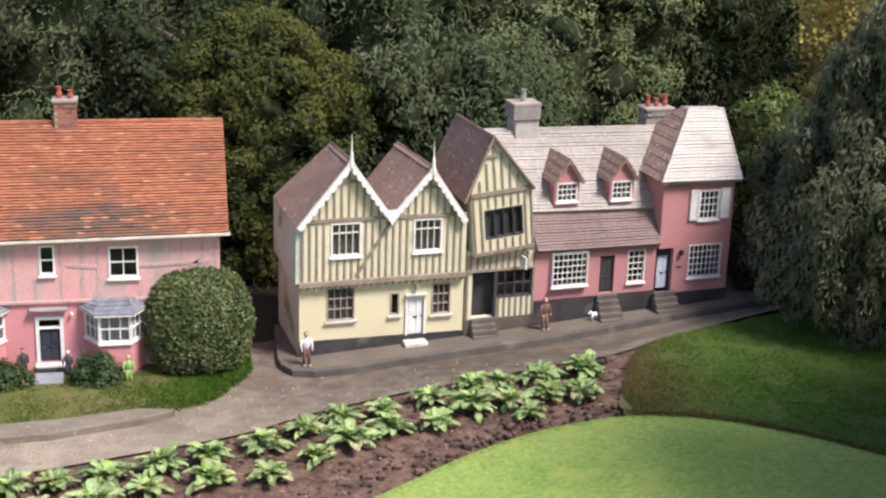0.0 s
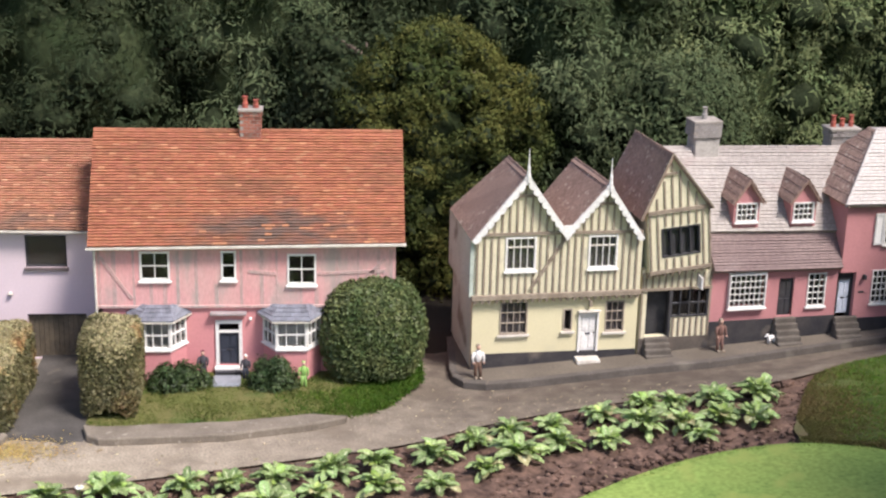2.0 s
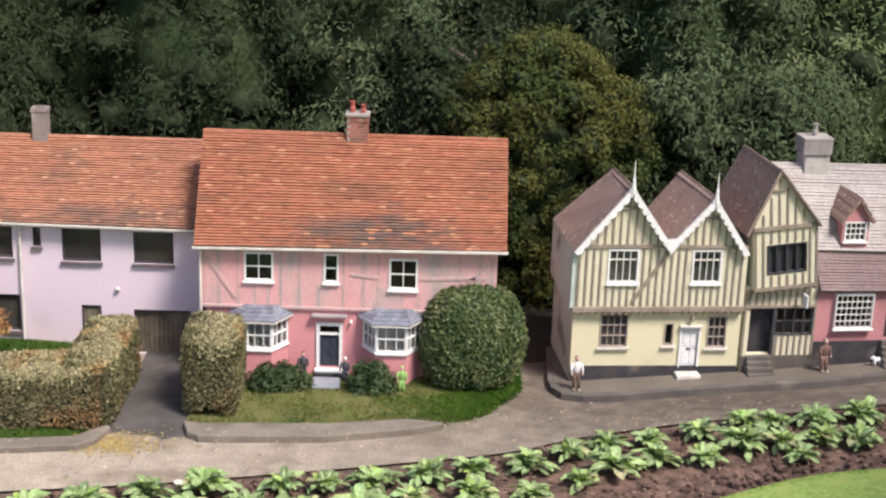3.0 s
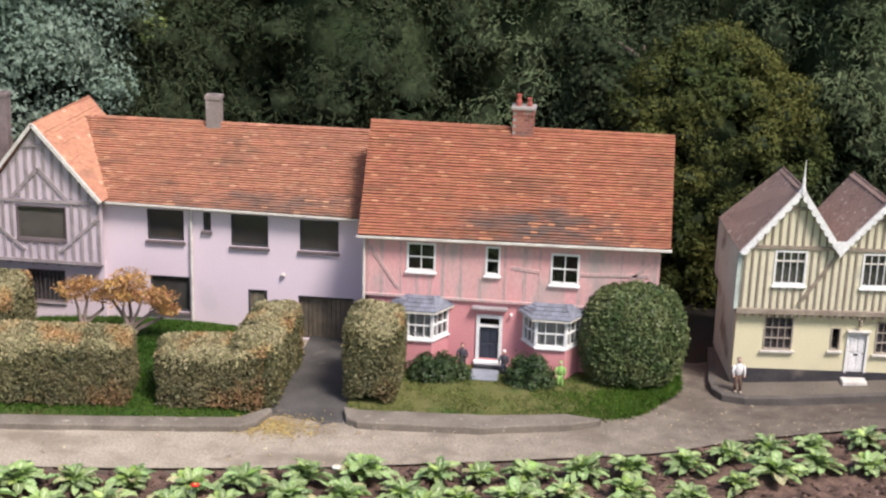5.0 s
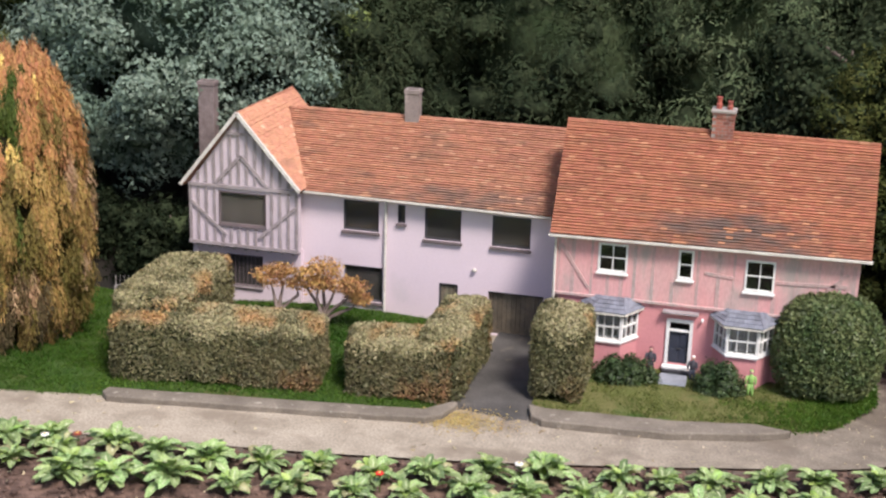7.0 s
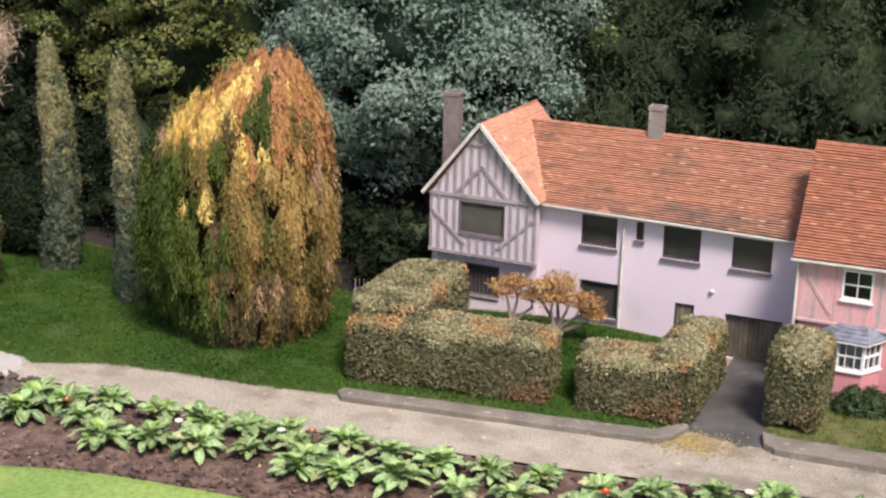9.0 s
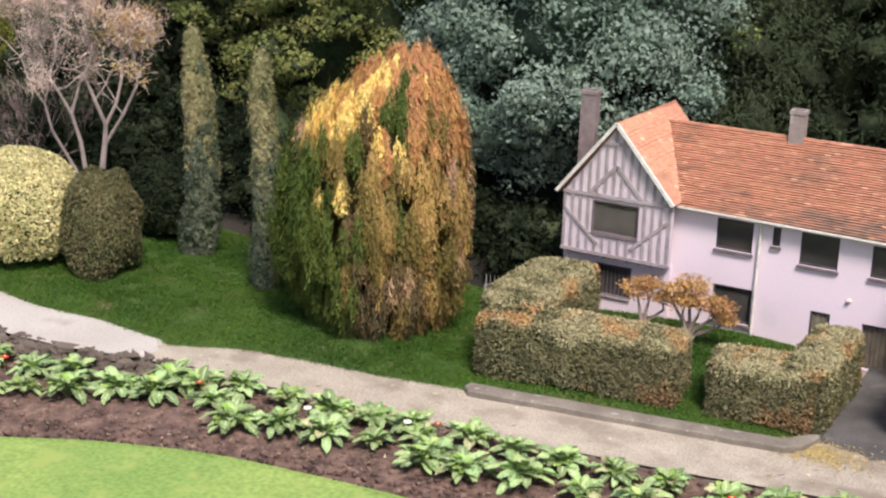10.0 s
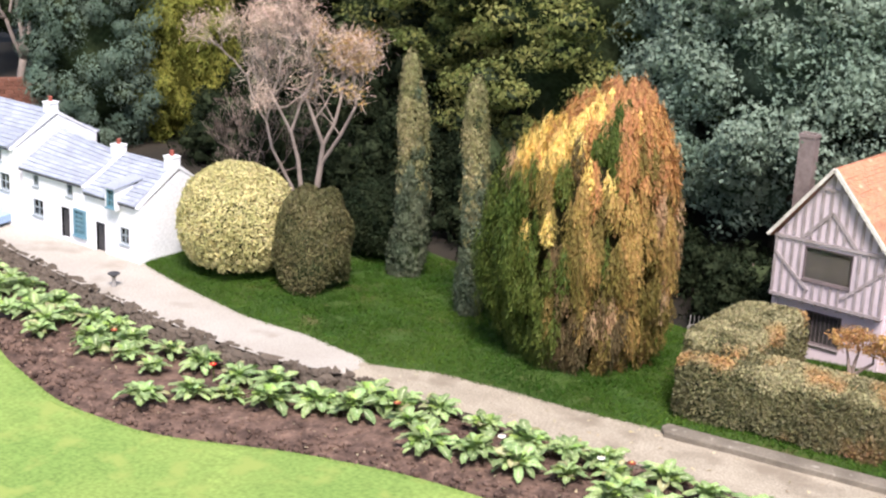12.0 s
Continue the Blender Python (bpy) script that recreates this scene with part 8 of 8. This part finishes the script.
def figure(name, label, x, y, turn, top, legs, height=0.145, hair=None, skirt=False):
    """A small painted model figure in one mesh."""
    mats = [legs, top, skin, hair or oak_brown]
    k = height / 0.145
    me_v, me_f, idx = [], [], []

    def put(shape, mi):
        o = len(me_v)
        me_v.extend(shape.v)
        me_f.extend(tuple(i + o for i in f) for f in shape.f)
        idx.extend([mi] * len(shape.f))

    if skirt:
        put(Shape().lathe((0, 0, 0.012), [(0.021, 0), (0.017, 0.03), (0.012, 0.062)], 10), 0)
        put(Shape().box(-0.012, -0.003, -0.014, 0.006, 0, 0.012), 3)
        put(Shape().box(0.003, 0.012, -0.014, 0.006, 0, 0.012), 3)
    else:
        put(Shape().tube([(-0.009, 0, 0.004), (-0.009, 0.001, 0.035), (-0.007, 0, 0.072)], [0.006, 0.0075, 0.010], 8), 0)
        put(Shape().tube([(0.011, -0.006, 0.004), (0.010, -0.003, 0.035), (0.007, 0, 0.072)], [0.006, 0.0075, 0.010], 8), 0)
        put(Shape().box(-0.015, -0.004, -0.017, 0.006, 0, 0.007), 3)
        put(Shape().box(0.005, 0.016, -0.022, 0.002, 0, 0.007), 3)
    put(Shape().ball((0, 0, 0.095), (0.0175, 0.0125, 0.030), 10, 7), 1)
    put(Shape().tube([(-0.017, 0, 0.113), (-0.024, -0.003, 0.092), (-0.022, -0.014, 0.074)], [0.0065, 0.0055, 0.0045], 7), 1)
    put(Shape().tube([(0.017, 0, 0.113), (0.024, -0.003, 0.092), (0.021, -0.014, 0.074)], [0.0065, 0.0055, 0.0045], 7), 1)
    put(Shape().ball((-0.022, -0.016, 0.071), 0.005, 6, 4), 2)
    put(Shape().ball((0.021, -0.016, 0.071), 0.005, 6, 4), 2)
    put(Shape().ball((0, -0.001, 0.134), (0.0095, 0.0105, 0.012), 10, 7), 2)
    put(Shape().ball((0, 0.002, 0.1385), (0.0103, 0.0110, 0.0098), 10, 6), 3)
    me = bpy.data.meshes.new(name)
    me.from_pydata(me_v, [], me_f)
    for m in mats:
        me.materials.append(m)
    me.polygons.foreach_set("material_index", idx)
    me.shade_smooth()
    ob = new(name, me)
    ob.matrix_basis = pose(x, y, (foot(x) + 0.001 if x > 0.5 else 0.012), 0, 0, turn) @ Matrix.Diagonal((k, k, k, 1))
    return tagged(ob, label, "model figure")


hi_vis = material("hi_vis", (0.27, 0.46, 0.13), (0.22, 0.39, 0.10), rough=0.6)
pale_cloth = material("pale_cloth", (0.70, 0.69, 0.66), (0.6, 0.58, 0.55), rough=0.8)
brown_cloth = material("brown_cloth", (0.14, 0.085, 0.06), (0.1, 0.06, 0.045), rough=0.85)
tweed = material("tweed", (0.22, 0.125, 0.10), (0.15, 0.085, 0.07), scale=60, rough=0.9)
plum_cloth = material("plum_cloth", (0.14, 0.03, 0.045), (0.1, 0.03, 0.04), rough=0.85)
grey_cloth = material("grey_cloth", (0.07, 0.065, 0.075), (0.05, 0.05, 0.06), rough=0.85)
figure("model_figure", "painted model man in a white shirt on the pavement corner", 0.612, 5.405, 8, pale_cloth, brown_cloth, 0.142)
figure("model_figure", "painted model woman in a brown coat beside the cottage", 1.630, 5.555, 20, tweed, tweed, 0.140)
figure("model_figure", "painted model workman in bright green clothes on the grass", -0.077, 5.262, 0, hi_vis, hi_vis, 0.112, hair=hi_vis)
figure("model_figure", "painted model figure in plum and grey by the doorstep", -0.468, 5.365, 0, grey_cloth, grey_cloth, 0.118, hair=plum_cloth)
figure("model_figure", "painted model figure with a white cap beside the door", -0.302, 5.345, -10, grey_cloth, navy_paint, 0.108, hair=white_paint)

dog = Shape()
dog.ball((0, 0, 0.026), (0.020, 0.009, 0.010), 9, 6).ball((-0.022, 0, 0.038), (0.009, 0.007, 0.008), 8, 5).ball((-0.031, 0, 0.035), (0.006, 0.004, 0.004), 6, 4)
for sx_, sy_ in ((-0.013, -0.005), (-0.013, 0.005), (0.013, -0.005), (0.013, 0.005)):
    dog.tube([(sx_, sy_, 0.0), (sx_, sy_, 0.024)], [0.003, 0.0038], 6)
dog.tube([(0.018, 0, 0.03), (0.028, 0, 0.045)], [0.003, 0.0015], 6)
dog_ob = tagged(part("model_dog", dog, white_paint, None, "small white model dog on the pavement", True), "", "model dog")
dog_ob.matrix_basis = pose(1.865, 5.61, foot(1.865) + 0.001, 0, 0, 25)

flag = Shape().box(-0.055, 0.055, -0.05, 0.05, -0.02, 0.016, 0.006)
flag_ob = tagged(part("door_slab", flag, material("blue_slab", (0.27, 0.29, 0.32), (0.20, 0.215, 0.24), scale=30, rough=0.8), None, "grey-blue stone slab before the pink house's door"), "", "paving slab")
flag_ob.matrix_basis = pose(-0.375, 5.315, 0.014)

bath = thing("bird_bath", "small dark stone bird bath beside the path", "bird bath", pose(-5.10, 4.20, 0.0))
part("pedestal", Shape().lathe((0, 0, 0), [(0.020, 0), (0.012, 0.012), (0.008, 0.045), (0.012, 0.06)], 10), stone_grey, bath)
part("bowl", Shape().lathe((0, 0, 0.06), [(0.010, 0), (0.030, 0.012), (0.028, 0.016), (0.010, 0.008)], 12), dark_board, bath)

bench = thing("garden_bench", "small pale grey metal garden bench in the shade of the tree", "bench", pose(-2.78, 5.52, 0.03, 0, 0, 15) @ Matrix.Diagonal((0.75, 0.75, 0.8, 1)))
for s_ in (-0.05, 0.05):
    part("leg", Shape().tube([(s_, -0.02, 0), (s_, -0.02, 0.045), (s_, 0.02, 0.045), (s_, 0.026, 0.10)], [0.003] * 4, 6), stone_grey, bench)
    part("leg", Shape().tube([(s_, 0.02, 0), (s_, 0.02, 0.046)], [0.003, 0.003], 6), stone_grey, bench)
for k in range(3):
    part("seat_rod", Shape().tube([(-0.05, -0.02 + k * 0.02, 0.046), (0.05, -0.02 + k * 0.02, 0.046)], [0.0016, 0.0016], 5), stone_grey, bench)
for k in range(5):
    part("back_rod", Shape().tube([(-0.05 + k * 0.025, 0.021, 0.05), (-0.05 + k * 0.025, 0.026, 0.10)], [0.0014, 0.0014], 5), stone_grey, bench)

car_blue = material("car_blue", (0.30, 0.42, 0.62), (0.26, 0.37, 0.55), rough=0.3, spec=0.6)
car = thing("model_car", "small pale blue model car parked on the road", "car", pose(-6.39, 4.42, 0.0, 0, 0, 12))
prof = [(-0.16, 0.03), (0.16, 0.03), (0.16, 0.07), (0.10, 0.08), (0.06, 0.115), (-0.06, 0.118), (-0.11, 0.082), (-0.16, 0.075)]
part("body", Shape().prism(prof, -0.065, 0.065), car_blue, car)
part("window", Shape().prism([(-0.085, 0.085), (0.075, 0.085), (0.052, 0.109), (-0.052, 0.111)], -0.067, -0.0652), glass, car)
for wx in (-0.1, 0.1):
    for wy in (-0.06, 0.06):
        wh = part("wheel", Shape().tube([(wx, wy - 0.01, 0.026), (wx, wy + 0.01, 0.026)], [0.026, 0.026], 14), dark_board, car)
        part("hub_cap", Shape().tube([(wx, wy - 0.012, 0.026), (wx, wy + 0.012, 0.026)], [0.012, 0.012], 10), stone_grey, wh)

far_wall = tagged(new("garden_wall"), "low red-brown brick wall beyond the far cottages", "wall", kind="structure")
far_wall.matrix_basis = pose(-8.45, 5.92, 0.0, 0, 0, 51.5)
brick_mesh = Shape().box(-0.029, 0.029, -0.02, 0.02, -0.0125, 0.0125, 0.002)
me = bpy.data.meshes.new("brick")
me.from_pydata(brick_mesh.v, [], brick_mesh.f)
me.materials.append(material("wall_brick", (0.20, 0.085, 0.055), (0.15, 0.065, 0.045), scale=20, rough=0.9, value=0.25))
part("wall_core", Shape().box(-0.95, 0.95, 0.0, 0.035, -0.1, 0.275), mortar, far_wall)
for j in range(10):
    for i in range(30):
        b = new("brick", me)
        b.parent = far_wall
        b.matrix_basis = pose(-0.9 + i * 0.061 + 0.03 * (j % 2), 0.0, 0.02 + j * 0.0275)
